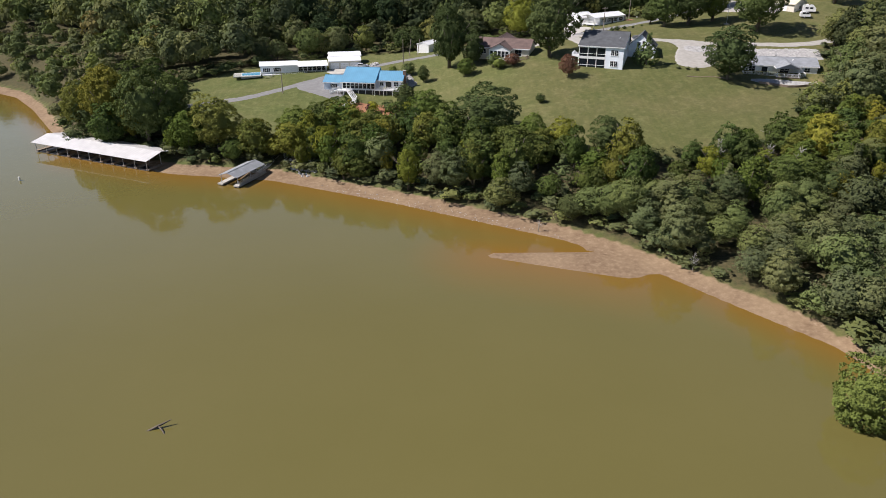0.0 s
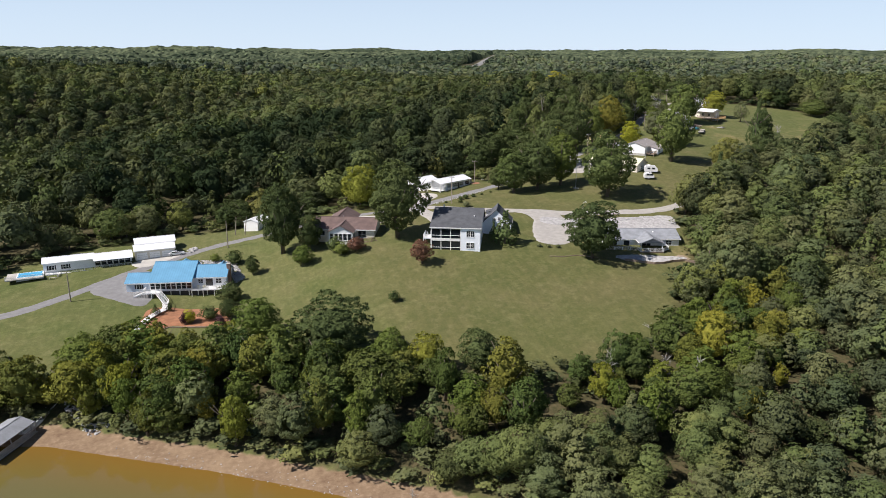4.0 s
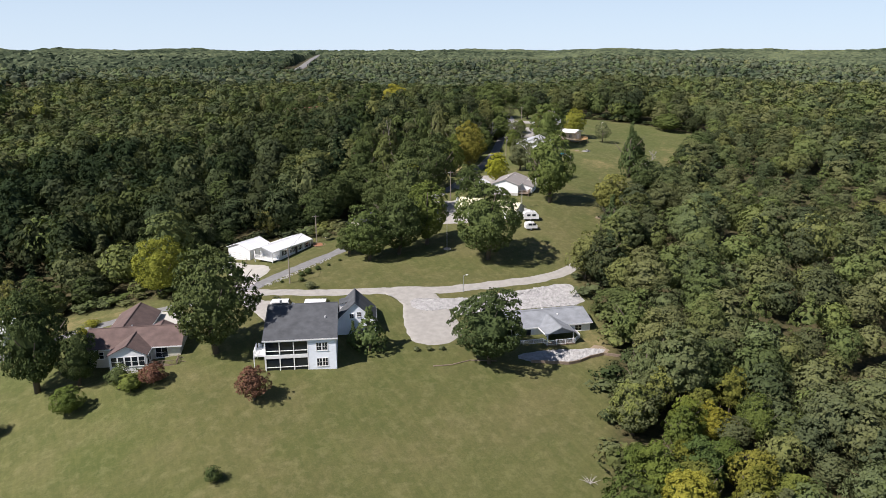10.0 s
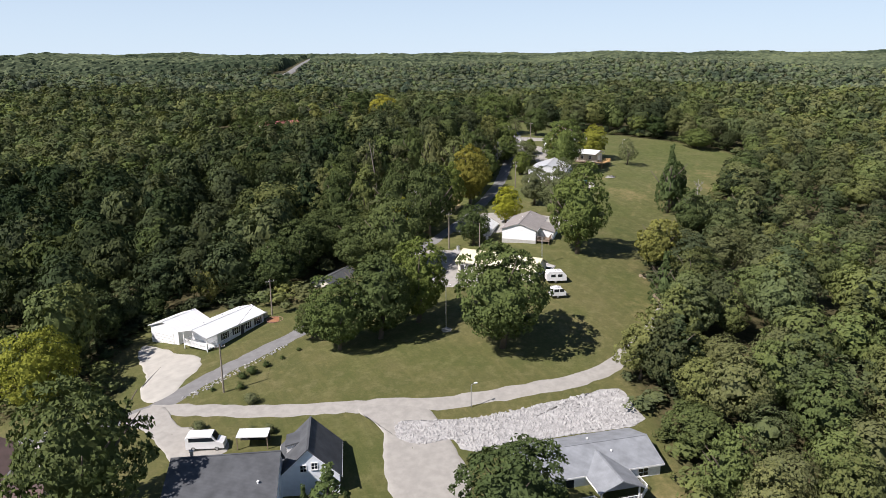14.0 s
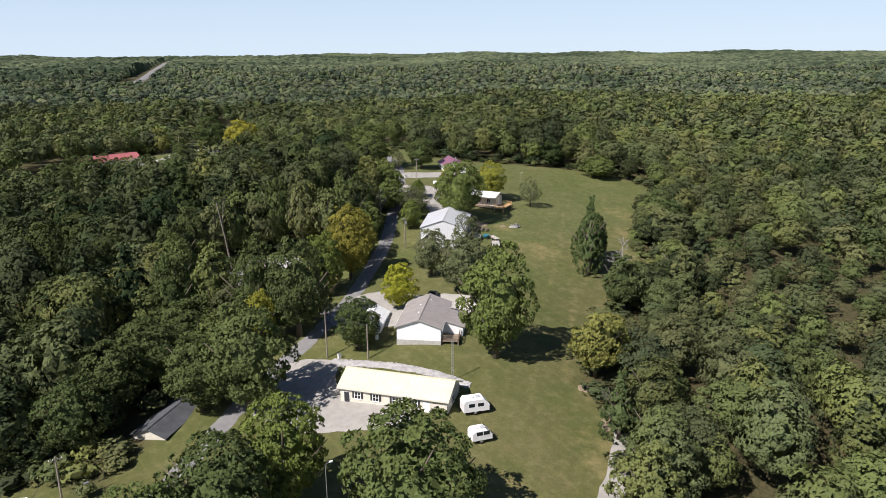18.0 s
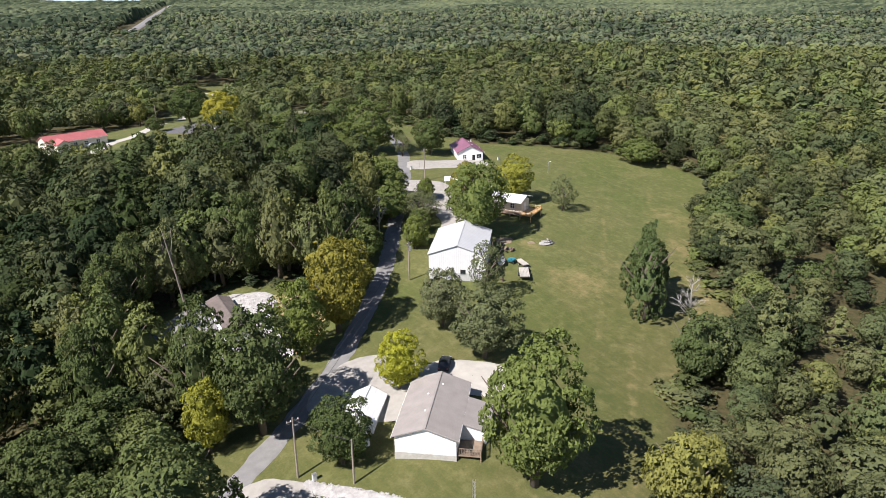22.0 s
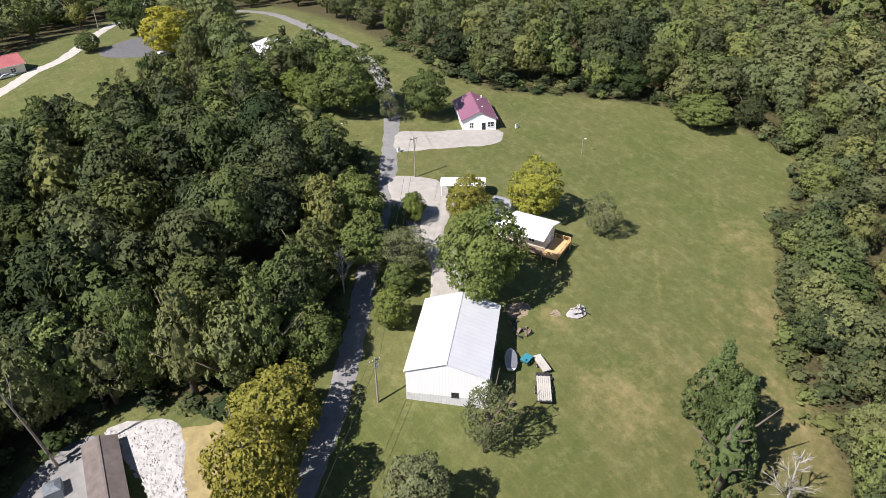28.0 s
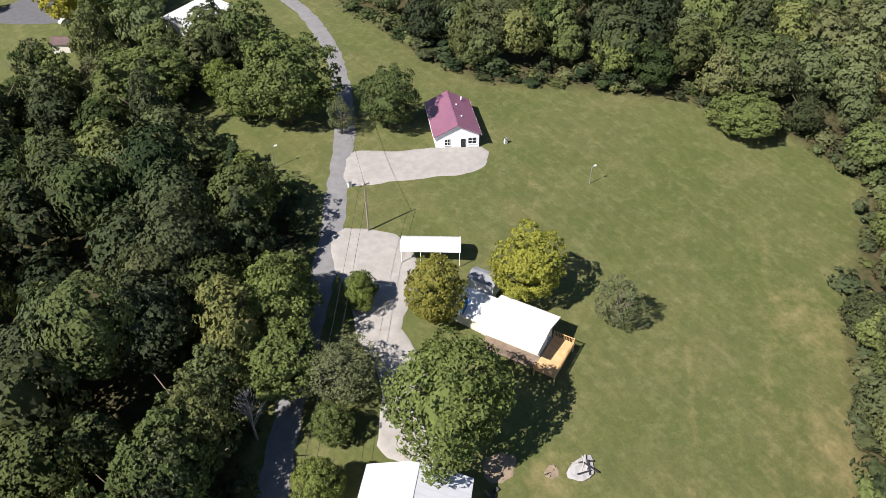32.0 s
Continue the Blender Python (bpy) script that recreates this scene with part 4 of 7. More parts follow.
LOOP_TREES = [
    (82.2, 208.3, 16.7, 15.7, "dark"), (105.1, 248.4, 23.2, 18.8, "mid"), (78.1, 262.5, 15.3, 12.7, "mid"), (86.4, 262.6, 18.4, 15, "dark"),
    (75.3, 270.5, 9.1, 7.2, "dark"), (95.7, 265.1, 19, 12.5, "light"), (144.4, 277.4, 23.7, 14.7, "mid"),
    # the dark tree at (126.6, 297.3) stands for a dense rounded evergreen
    (205.3, 309.1, 15.4, 9.9, "cedar"), (159.4, 318, 13.1, 8.8, "grey"), (158.8, 305.2, 15.3, 12.5, "grey"), (126.6, 297.3, 11.8, 9, "dark"),
    (121, 311.7, 23.4, 14.6, "dark"), (102.1, 293.1, 22.4, 16.9, "dark"), (145.7, 249.3, 12.1, 6.8, "cedar"), (202.2, 305.1, 16.6, 9.3, "dark"),
    (196.4, 300.9, 20.4, 8.3, "cedar"), (201.2, 294.2, 12.6, 5.5, "bare"), (142, 306.3, 11.2, 8, "bright"), (96.1, 299.2, 15.1, 13.5, "dark"),
    (99.6, 319.3, 14, 13.5, "dark"), (93, 313.7, 14.3, 11.7, "dark"), (84.1, 309.4, 15.7, 13, "dark"), (91, 316.1, 15, 12.6, "dark"),
    (76.4, 302.4, 14.1, 12, "dark"), (115.5, 319.5, 22.5, 10.5, "dark"), (113.3, 313.5, 14, 7.5, "yellow"), (87.1, 159.5, 12.5, 9, "yellow"),
]
RIDGE_TREES = [
    (173, 321.9, 14.5, 7.8, "sparse"), (143.5, 329, 20, 12, "gold"), (178.7, 366.1, 10.6, 11.6, "mid"), (191, 346.9, 20, 15.6, "mid"),
    (161, 350, 11.8, 10.4, "mid"), (201, 363.7, 12.8, 9.3, "gold"), (215.3, 360.8, 13.6, 11.3, "yellow"), (223.3, 350.3, 10.5, 7.4, "sparse"),
    (193.5, 371.5, 6.8, 4.9, "light"), (180.3, 355.6, 7, 5.7, "mid"), (176.4, 349.7, 4.9, 5, "mid"), (183.6, 360.4, 9.8, 8, "sparse"),
    (222, 409.4, 14.4, 12.2, "dark"), (207.3, 422.1, 20.4, 19.3, "mid"), (187.1, 443.2, 14.7, 19.9, "mid"), (200, 438.4, 10.5, 8.4, "light"),
    (284, 373.6, 9.5, 14.5, "mid"), (180.5, 448.8, 10.6, 9.2, "sparse"), (181.9, 373.1, 15.7, 11.7, "mid"), (134.4, 325.1, 17.1, 10.2, "light"),
    (150.4, 339.4, 13.3, 13.9, "gold"), (174.8, 349.4, 8.6, 6.1, "light"), (185.3, 361.1, 7.8, 11, "sparse"), (186.2, 540, 18.9, 18.1, "dark"),
    (167.7, 527.6, 7.2, 8.8, "dark"), (172.9, 607.8, 13.5, 16.9, "dark"), (187, 500, 16.7, 18, "yellow"), (194, 477, 12.5, 14, "mid"),
    (180.8, 454.3, 12.5, 9, "sparse"), (166.3, 453.5, 11.5, 15.9, "dark"), (185, 376.9, 11.3, 9.3, "mid"), (194.2, 372.9, 6, 5, "light"),
    (201.3, 428.6, 11.3, 11.5, "mid"), (213.5, 412.8, 9.1, 5.6, "sparse"),
]
dice = random.Random(5)
for rows, where in ((LAKE_TREES, "beside the lakeside houses"), (BED_SHRUBS, "in the garden by the house"), (LOOP_TREES, "on the lawn along the lane"), (RIDGE_TREES, "on the ridge lawn")):
    for x, y, high, wide, leaf in rows:
        if leaf == "bare":
            bare_tree(x, y, high, where, dice)
        else:
            plant(x, y, high, wide, leaf, where, dice)
YARD_EDGE = [(111, 359.5), (117, 363), (123, 361.5), (129, 363), (134, 361.5), (139, 359.5), (144, 355), (149.5, 351), (105, 353), (154, 351), (161, 356), (103, 345), (106, 338), (102, 331), (110, 329)]
for x, y in YARD_EDGE:
    plant(x, y, dice.uniform(17, 22), dice.uniform(8.5, 11), dice.choice(("dark", "edge", "dark")), "beside the cabin yard", dice)
for x, y, tall in ((108, 466, 17), (113, 464, 17), (118, 461, 17), (123, 459, 15), (128, 456, 13.5), (134, 454, 12.5), (141, 452.5, 12)):
    plant(x, y, tall, 9, "dark" if tall > 14 else "edge", "before the far lawn", dice)
SPECIMEN_SPOTS = np.array([r[:2] for rows in (LAKE_TREES, BED_SHRUBS, LOOP_TREES, RIDGE_TREES) for r in rows])


# ---- woods ----
def scatter(rng, x0, x1, y0, y1, step):
    X, Y = np.meshgrid(np.arange(x0, x1, step), np.arange(y0, y1, step))
    X = X + rng.uniform(-0.42, 0.42, X.shape) * step
    Y = Y + rng.uniform(-0.42, 0.42, Y.shape) * step
    return X.ravel(), Y.ravel()


ROADS_WIDE = smooth_line(ROAD, 3)


def wooded(x, y):
    """Where trees of the woods stand: outside the clearings, off the lane, above the shore."""
    ok = ~clearing(x, y) & (height(x, y) > 0.65)
    d = np.min(np.hypot(x[:, None] - ROADS_WIDE[None, :, 0], y[:, None] - ROADS_WIDE[None, :, 1]), axis=1)
    ok &= d > 4.0
    ok &= ~(inside([(82, 299), (88, 292), (100, 301), (93, 309)], x, y))
    return ok


HIGHWAY_LINE = smooth_line(HIGHWAY, 60)


def off_highway(x, y, gap):
    a, b = HIGHWAY_LINE[:-1], HIGHWAY_LINE[1:]
    near = np.full(np.shape(x), 1e9)
    for p, q in zip(a, b):
        d = q - p
        k = np.clip(((x - p[0]) * d[0] + (y - p[1]) * d[1]) / (d @ d), 0, 1)
        near = np.minimum(near, np.hypot(x - p[0] - k * d[0], y - p[1] - k * d[1]))
    return near > gap


def in_sight(x, y, margin=0.0):
    """The part of the country ahead of the whole flight."""
    a = np.degrees(np.arctan2(x - 0, y + 40))
    return (a > -42 - margin) & (a < 78 + margin)


def build_wood(name, label, x, y, high, wide, tint, stock, rng, low=0.12, mat=M_FOREST):
    """Many crowns joined into one mesh."""
    V, F, T, k = [], [], [], 0
    kind = rng.integers(0, len(stock), len(x))
    ang = rng.uniform(0, 2 * math.pi, len(x))
    z = height(x, y)
    for s, (sv, sf) in enumerate(stock):
        m = np.where(kind == s)[0]
        if not len(m):
            continue
        c, sn = np.cos(ang[m])[:, None], np.sin(ang[m])[:, None]
        w, h = (wide[m] / 2)[:, None], high[m][:, None]
        px = (sv[:, 0] * c - sv[:, 1] * sn) * w + x[m][:, None]
        py = (sv[:, 0] * sn + sv[:, 1] * c) * w + y[m][:, None]
        deep = np.minimum(h * (1 - low), 2 * w * 1.4)
        pz = h - deep * (1 - sv[:, 2]) + z[m][:, None]
        V.append(np.stack([px, py, pz], -1).reshape(-1, 3))
        F.append((sf[None] + (np.arange(len(m)) * len(sv))[:, None, None] + k).reshape(-1, 3))
        T.append(np.repeat(tint[m], len(sv)))
        k += len(m) * len(sv)
    me = quick_mesh(name, np.concatenate(V), np.concatenate(F), mat)
    me.attributes.new("tint", "FLOAT", "POINT").data.foreach_set("value", np.concatenate(T).astype(np.float32))
    return tagged(new(name, me), label, "woods", kind="stuff")


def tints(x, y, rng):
    """Dark stands and paler, turning ones, mixed from tree to tree; shade of the western woods is darkened into the
    tint.
    """
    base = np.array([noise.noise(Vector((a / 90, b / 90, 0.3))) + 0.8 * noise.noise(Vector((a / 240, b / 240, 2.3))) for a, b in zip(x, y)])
    # west of the lane: dark stand, with its deep shade put into the tint
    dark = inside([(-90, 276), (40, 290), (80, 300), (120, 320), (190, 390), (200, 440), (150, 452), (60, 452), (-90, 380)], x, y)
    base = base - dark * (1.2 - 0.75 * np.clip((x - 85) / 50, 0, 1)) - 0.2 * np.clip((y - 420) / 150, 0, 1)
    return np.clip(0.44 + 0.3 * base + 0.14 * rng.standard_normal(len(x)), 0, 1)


wood_rng = np.random.default_rng(3)
wx, wy = scatter(wood_rng, -210, 420, 60, 600, 9.0)
ex, ey = scatter(wood_rng, -50, 128, 95, 190, 5.2)
thick = ((ey < shore_y(ex) + 40) | (ex > 55)) & (wood_rng.uniform(0, 1, len(ex)) < 0.6)
wx, wy = np.r_[wx, ex[thick]], np.r_[wy, ey[thick]]
ex, ey = scatter(wood_rng, -60, 300, 150, 460, 6.2)
rim = clearing_distance(ex, ey)
thick = (rim < 11) & (ey > 180) & (wood_rng.uniform(0, 1, len(ex)) < 0.62)
wx, wy = np.r_[wx, ex[thick]], np.r_[wy, ey[thick]]
keep = wooded(wx, wy) & in_sight(wx, wy)
wx, wy = wx[keep], wy[keep]
keep = clearing_distance(wx, wy) > 3.8
wx, wy = wx[keep], wy[keep]
near_specimen = np.min(np.hypot(wx[:, None] - SPECIMEN_SPOTS[None, :, 0], wy[:, None] - SPECIMEN_SPOTS[None, :, 1]), axis=1) < 5.0
wx, wy = wx[~near_specimen], wy[~near_specimen]
border = clearing_distance(wx, wy)
bank = ((wy < shore_y(wx) + 48) & (wx < 75)) | ((wy < 180) & (wx < 118))
rank = np.where(bank, border * 0.35, border) + wood_rng.uniform(0, 4, len(wx))
first = np.zeros(len(wx), bool)
first[np.argsort(rank)[:270]] = True
for x, y, b in zip(wx[first], wy[first], bank[first]):
    if b:
        tall = dice.uniform(6.5, 13.5) if x < 42 else dice.uniform(6, 11.5)
        plant(x, y, tall, tall * dice.uniform(0.5, 1.05), "bank", "in the woods above the shore", dice, "trees on the bank")
    else:
        # the darker kind west of the lane partly stands for shade on the edge
        plant(x, y, dice.uniform(15, 17.5) if y > 425 and x < 190 else dice.uniform(12, 18) if y > 330 and x < 175 else dice.uniform(8.5, 15), dice.uniform(7.5, 11.5), "dark" if (x < 190 and y > 325 or x < 75 and y > 265) and dice.random() < 0.35 else "edge", "along the clearing", dice, "trees at the wood's edge")
rest = ~first
# the woods beside the flight line get finer crowns
line = smooth_line([(0, 110), (40, 160), (75, 205), (120, 260), (165, 310), (215, 370)], 10)
away = np.min(np.hypot(wx[:, None] - line[None, :, 0], wy[:, None] - line[None, :, 1]), axis=1)


def relief(x, y):
    """Older, taller stands and lower hollows."""
    return np.array([1 + 0.55 * noise.noise(Vector((a / 75, b / 75, 4.2))) for a, b in zip(x, y)])


OLD_STAND = [(-150, 285), (40, 305), (88, 312), (112, 362), (150, 366), (172, 376), (188, 396), (176, 418), (100, 418), (-60, 440), (-200, 400)]


def sizes(m):
    n = m.sum()
    tall = np.where((wy[m] > 420) & (wx[m] < 185), wood_rng.uniform(13, 17, n), wood_rng.uniform(9.5, 16, n) * relief(wx[m], wy[m]))
    old = inside(OLD_STAND, wx[m], wy[m])
    tall = np.where(old, np.maximum(tall, wood_rng.uniform(14, 23, n)), tall)
    tall = np.where(bank[m], wood_rng.uniform(6, 11.5, n), tall)
    return tall, np.clip(tall * wood_rng.uniform(0.6, 0.9, n), 7.5, 12.5)


for name, m, stock in (("woods", rest & (away < 48), BESIDE), ("woods", rest & (away >= 48) & (away < 108), CLOSE), ("woods", rest & (away >= 108) & (away < 175), MIDDLE), ("woods", rest & (away >= 175), BEYOND)):
    tall, wide = sizes(m)
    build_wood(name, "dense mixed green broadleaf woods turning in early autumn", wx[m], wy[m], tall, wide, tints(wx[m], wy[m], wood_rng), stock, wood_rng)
# undergrowth at the foot of the wood's edge and along the shore
ux, uy = scatter(wood_rng, -120, 320, 80, 470, 3.6)
b = clearing_distance(ux, uy)
keep = wooded(ux, uy) & in_sight(ux, uy) & (((b > 0.5) & (b < 9)) | ((uy < shore_y(ux) + 18) & (ux < 90))) & (wood_rng.uniform(0, 1, len(ux)) < np.where((uy < shore_y(ux) + 18) & (ux < 90), 0.9, 0.8))
ux, uy = ux[keep], uy[keep]
n = len(ux)
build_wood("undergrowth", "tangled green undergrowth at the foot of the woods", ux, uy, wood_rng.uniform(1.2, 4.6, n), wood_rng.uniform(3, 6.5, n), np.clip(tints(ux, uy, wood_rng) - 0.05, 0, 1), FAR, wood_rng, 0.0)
# farther woods
fx, fy = scatter(wood_rng, -700, 1100, 60, 1000, 10.5)
keep = in_sight(fx, fy, -5) & ~((fx > -210) & (fx < 420) & (fy < 600)) & (height(fx, fy) > 0.9) & (np.hypot(fx - 60, fy - 150) < 820) & ~clearing(fx, fy)
fx, fy = fx[keep], fy[keep]
n = len(fx)
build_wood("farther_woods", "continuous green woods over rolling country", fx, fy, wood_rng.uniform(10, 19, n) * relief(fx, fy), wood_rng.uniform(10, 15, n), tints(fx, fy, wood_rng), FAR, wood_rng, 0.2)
fx, fy = scatter(wood_rng, -1300, 2000, 60, 2000, 12.6)
far = np.hypot(fx - 60, fy - 150)
keep = in_sight(fx, fy, -5) & (height(fx, fy) > 0.9) & (far >= 815) & (far < 1700) & off_highway(fx, fy, 26)
fx, fy = fx[keep], fy[keep]
n = len(fx)
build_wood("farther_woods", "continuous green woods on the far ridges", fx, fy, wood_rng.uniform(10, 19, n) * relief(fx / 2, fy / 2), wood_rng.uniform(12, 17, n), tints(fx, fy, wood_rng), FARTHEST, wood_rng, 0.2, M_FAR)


# woods behind the start of the flight
fx, fy = scatter(wood_rng, 60, 480, -260, 60, 8.5)
keep = (height(fx, fy) > 0.9)
fx, fy = fx[keep], fy[keep]
n = len(fx)
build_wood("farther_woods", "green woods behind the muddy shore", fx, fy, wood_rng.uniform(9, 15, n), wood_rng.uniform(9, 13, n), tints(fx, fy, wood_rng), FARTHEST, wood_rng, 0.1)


def build_far_canopy():
    """The woods' closed canopy from there to the horizon: a lumpy sheet of crowns."""
    ang = np.radians(np.linspace(-46, 82, 560))
    dist = 1650 * (4700 / 1650) ** np.linspace(0, 1, 200)
    A, D = np.meshgrid(ang, dist)
    r = np.random.default_rng(8)
    A = A + r.uniform(-0.4, 0.4, A.shape) * (ang[1] - ang[0])
    D = D * (1 + r.uniform(-0.4, 0.4, D.shape) * 0.005)
    X, Y = 60 + np.sin(A) * D, 150 + np.cos(A) * D
    lumps = np.sin(X / 37 + 2 * np.sin(Y / 61)) * np.sin(Y / 43 + 1.5 * np.sin(X / 71)) * 3
    H = height(X, Y) + 13 + r.uniform(-3.5, 4.5, X.shape) + lumps + 5 * np.sin(X / 260) * np.cos(Y / 340)
    H[0] = height(X[0], Y[0]) + 2
    H = np.where(off_highway(X, Y, 30), H, height(X, Y) - 1)
    n, m = len(dist), len(ang)
    i = np.arange(n * m).reshape(n, m)
    F = np.stack([i[:-1, :-1], i[:-1, 1:], i[1:, 1:], i[1:, :-1]], -1).reshape(-1, 4)
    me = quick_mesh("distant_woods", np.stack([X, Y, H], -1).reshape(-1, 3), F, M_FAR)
    t = np.clip(0.3 + 0.25 * np.sin(X / 210) * np.sin(Y / 170) + 0.2 * r.standard_normal(X.shape), 0, 1)
    me.attributes.new("tint", "FLOAT", "POINT").data.foreach_set("value", t.astype(np.float32).ravel())
    return tagged(new("distant_woods", me), "green wooded country reaching to the horizon", "woods", kind="stuff")


build_far_canopy()



# ---- building parts ----
def walls(parent, x0, y0, x1, y1, z0, ze, rise, ridge, mat, name="wall", at=0.5):
    """A block with gable ends; ridge 'x' runs along x, 'y' along y; at: where the ridge lies across."""
    g = Geo()
    if ridge == "x":
        m = y0 + (y1 - y0) * at
        prof = [(y0, z0), (y1, z0), (y1, ze), (m, ze + rise), (y0, ze)]
        g.loft([[(x, a, b) for a, b in prof] for x in (x0, x1)])
    else:
        m = x0 + (x1 - x0) * at
        prof = [(x0, z0), (x0, ze), (m, ze + rise), (x1, ze), (x1, z0)]
        g.loft([[(a, y, b) for a, b in prof] for y in (y0, y1)])
    return part(name, g, mat, parent)


def gable_roof(parent, x0, y0, x1, y1, ze, rise, ridge, mat, over=0.4, thick=0.16, at=0.5, trim=None, label=""):
    """A gable roof with overhang, thickness and a trim board along its edge."""
    g, boards = Geo(), []
    lo, hi = (y0, y1) if ridge == "x" else (x0, x1)
    m = lo + (hi - lo) * at
    s0, s1 = rise / (m - lo), rise / (hi - m)
    ends = (x0 - over, x1 + over) if ridge == "x" else (y0 - over, y1 + over)

    def place(a, c, z):
        return (a, c, z) if ridge == "x" else (c, a, z)

    for edge, slope, sign in ((lo - over, s0, 1), (hi + over, s1, -1)):
        z = ze - slope * over + 0.03
        top = [(edge, z + thick), (m, ze + rise + 0.03 + thick), (m, ze + rise + 0.03), (edge, z)]
        if (sign < 0) == (ridge == "x"):
            top = top[::-1]
        g.loft([[place(a, c, h) for c, h in top] for a in ends])
        if trim:
            ya, yb = sorted((edge, edge - sign * 0.05))
            p, q = place(ends[0], ya, z - 0.12), place(ends[1], yb, z + thick * 0.8)
            boards.append(Geo().box(min(p[0], q[0]), min(p[1], q[1]), p[2], max(p[0], q[0]), max(p[1], q[1]), q[2]))
    r = part("roof", g, mat, parent, label)
    c = Geo()
    if ridge == "x":
        c.box(ends[0], m - 0.14, ze + rise + thick, ends[1], m + 0.14, ze + rise + thick + 0.07)
    else:
        c.box(m - 0.14, ends[0], ze + rise + thick, m + 0.14, ends[1], ze + rise + thick + 0.07)
    part("ridge_cap", c, mat, r)
    for u in boards:
        part("eaves_board", u, trim, r)
    return r


def window(parent, face, a, z, w, h, plane, frame_mat=None, bars=1, shutters=False):
    """A window on a wall: face 'f' front (y = plane), 'b' back, 'l' left (x = plane), 'r' right."""
    g, p = Geo(), Geo()
    out = {"f": -1, "b": 1, "l": -1, "r": 1}[face]

    def slab(geo, a0, z0, a1, z1, d0, d1):
        lo, hi = sorted((plane + out * d0, plane + out * d1))
        if face in "fb":
            geo.box(a0, lo, z0, a1, hi, z1)
        else:
            geo.box(lo, a0, z0, hi, a1, z1)

    def at(u, v, d):
        return (u, plane + out * d, v) if face in "fb" else (plane + out * d, u, v)

    t, u0, u1 = 0.09, a - w / 2, a + w / 2
    rings = [[at(u, v, d) for u, v in ((u0 - e, z - e), (u1 + e, z - e), (u1 + e, z + h + e), (u0 - e, z + h + e))] for e, d in ((t, 0.0), (t, 0.07), (0.0, 0.07), (0.0, 0.0))]
    g.loft(rings + rings[:1], False)
    f = part("window", g, frame_mat or M_WHITE, parent)
    for k in range(bars):
        c = u0 + w * (k + 1) / (bars + 1)
        q = Geo()
        slab(q, c - 0.03, z, c + 0.03, z + h, 0.03, 0.06)
        part("glazing_bar", q, frame_mat or M_WHITE, f)
    q = Geo()
    slab(q, u0, z + h / 2 - 0.025, u1, z + h / 2 + 0.025, 0.03, 0.055)
    part("glazing_bar", q, frame_mat or M_WHITE, f)
    q = Geo()
    slab(q, u0 - t - 0.05, z - t - 0.06, u1 + t + 0.05, z - t, 0.0, 0.12)
    part("sill", q, frame_mat or M_WHITE, f)
    slab(p, a - w / 2, z, a + w / 2, z + h, 0.0, 0.03)
    part("pane", p, M_GLASS, f)
    if shutters:
        for s in (-1, 1):
            q = Geo()
            c = a + s * (w / 2 + t + 0.2)
            slab(q, c - 0.19, z, c + 0.19, z + h, 0.0, 0.05)
            part("shutter", q, M_TRIM, f, "dark louvred shutter")
    return f


def door(parent, face, a, z, w, h, plane, mat=None):
    g, p = Geo(), Geo()
    out = {"f": -1, "b": 1, "l": -1, "r": 1}[face]

    def slab(geo, a0, z0, a1, z1, d1):
        lo, hi = sorted((plane, plane + out * d1))
        if face in "fb":
            geo.box(a0, lo, z0, a1, hi, z1)
        else:
            geo.box(lo, a0, z0, hi, a1, z1)

    def at(u, v, d):
        return (u, plane + out * d, v) if face in "fb" else (plane + out * d, u, v)

    u0, u1, v1 = a - w / 2, a + w / 2, z + h
    g.loft([[at(x, y, d) for x, y in ((u0 - e, z), (u0 - e, v1 + e), (u1 + e, v1 + e), (u1 + e, z))] for e, d in ((0.1, 0.0), (0.1, 0.07), (0.0, 0.07), (0.0, 0.0))], False)
    f = part("door", g, M_WHITE, parent)
    slab(p, a - w / 2, z, a + w / 2, z + h, 0.04)
    part("door_leaf", p, mat or M_WHITE, f)
    return f


def garage_door(parent, face, a, z, w, h, plane, mat=None):
    d = door(parent, face, a, z, w, h, plane, mat or M_WHITE)
    g = Geo()
    out = {"f": -1, "b": 1, "l": -1, "r": 1}[face]
    for k in range(1, 4):
        lo, hi = sorted((plane + out * 0.04, plane + out * 0.06))
        zz = z + h * k / 4
        if face in "fb":
            g.box(a - w / 2, lo, zz - 0.03, a + w / 2, hi, zz + 0.03)
        else:
            g.box(lo, a - w / 2, zz - 0.03, hi, a + w / 2, zz + 0.03)
    part("panel_joint", g, M_SKIRT, d)
    return d


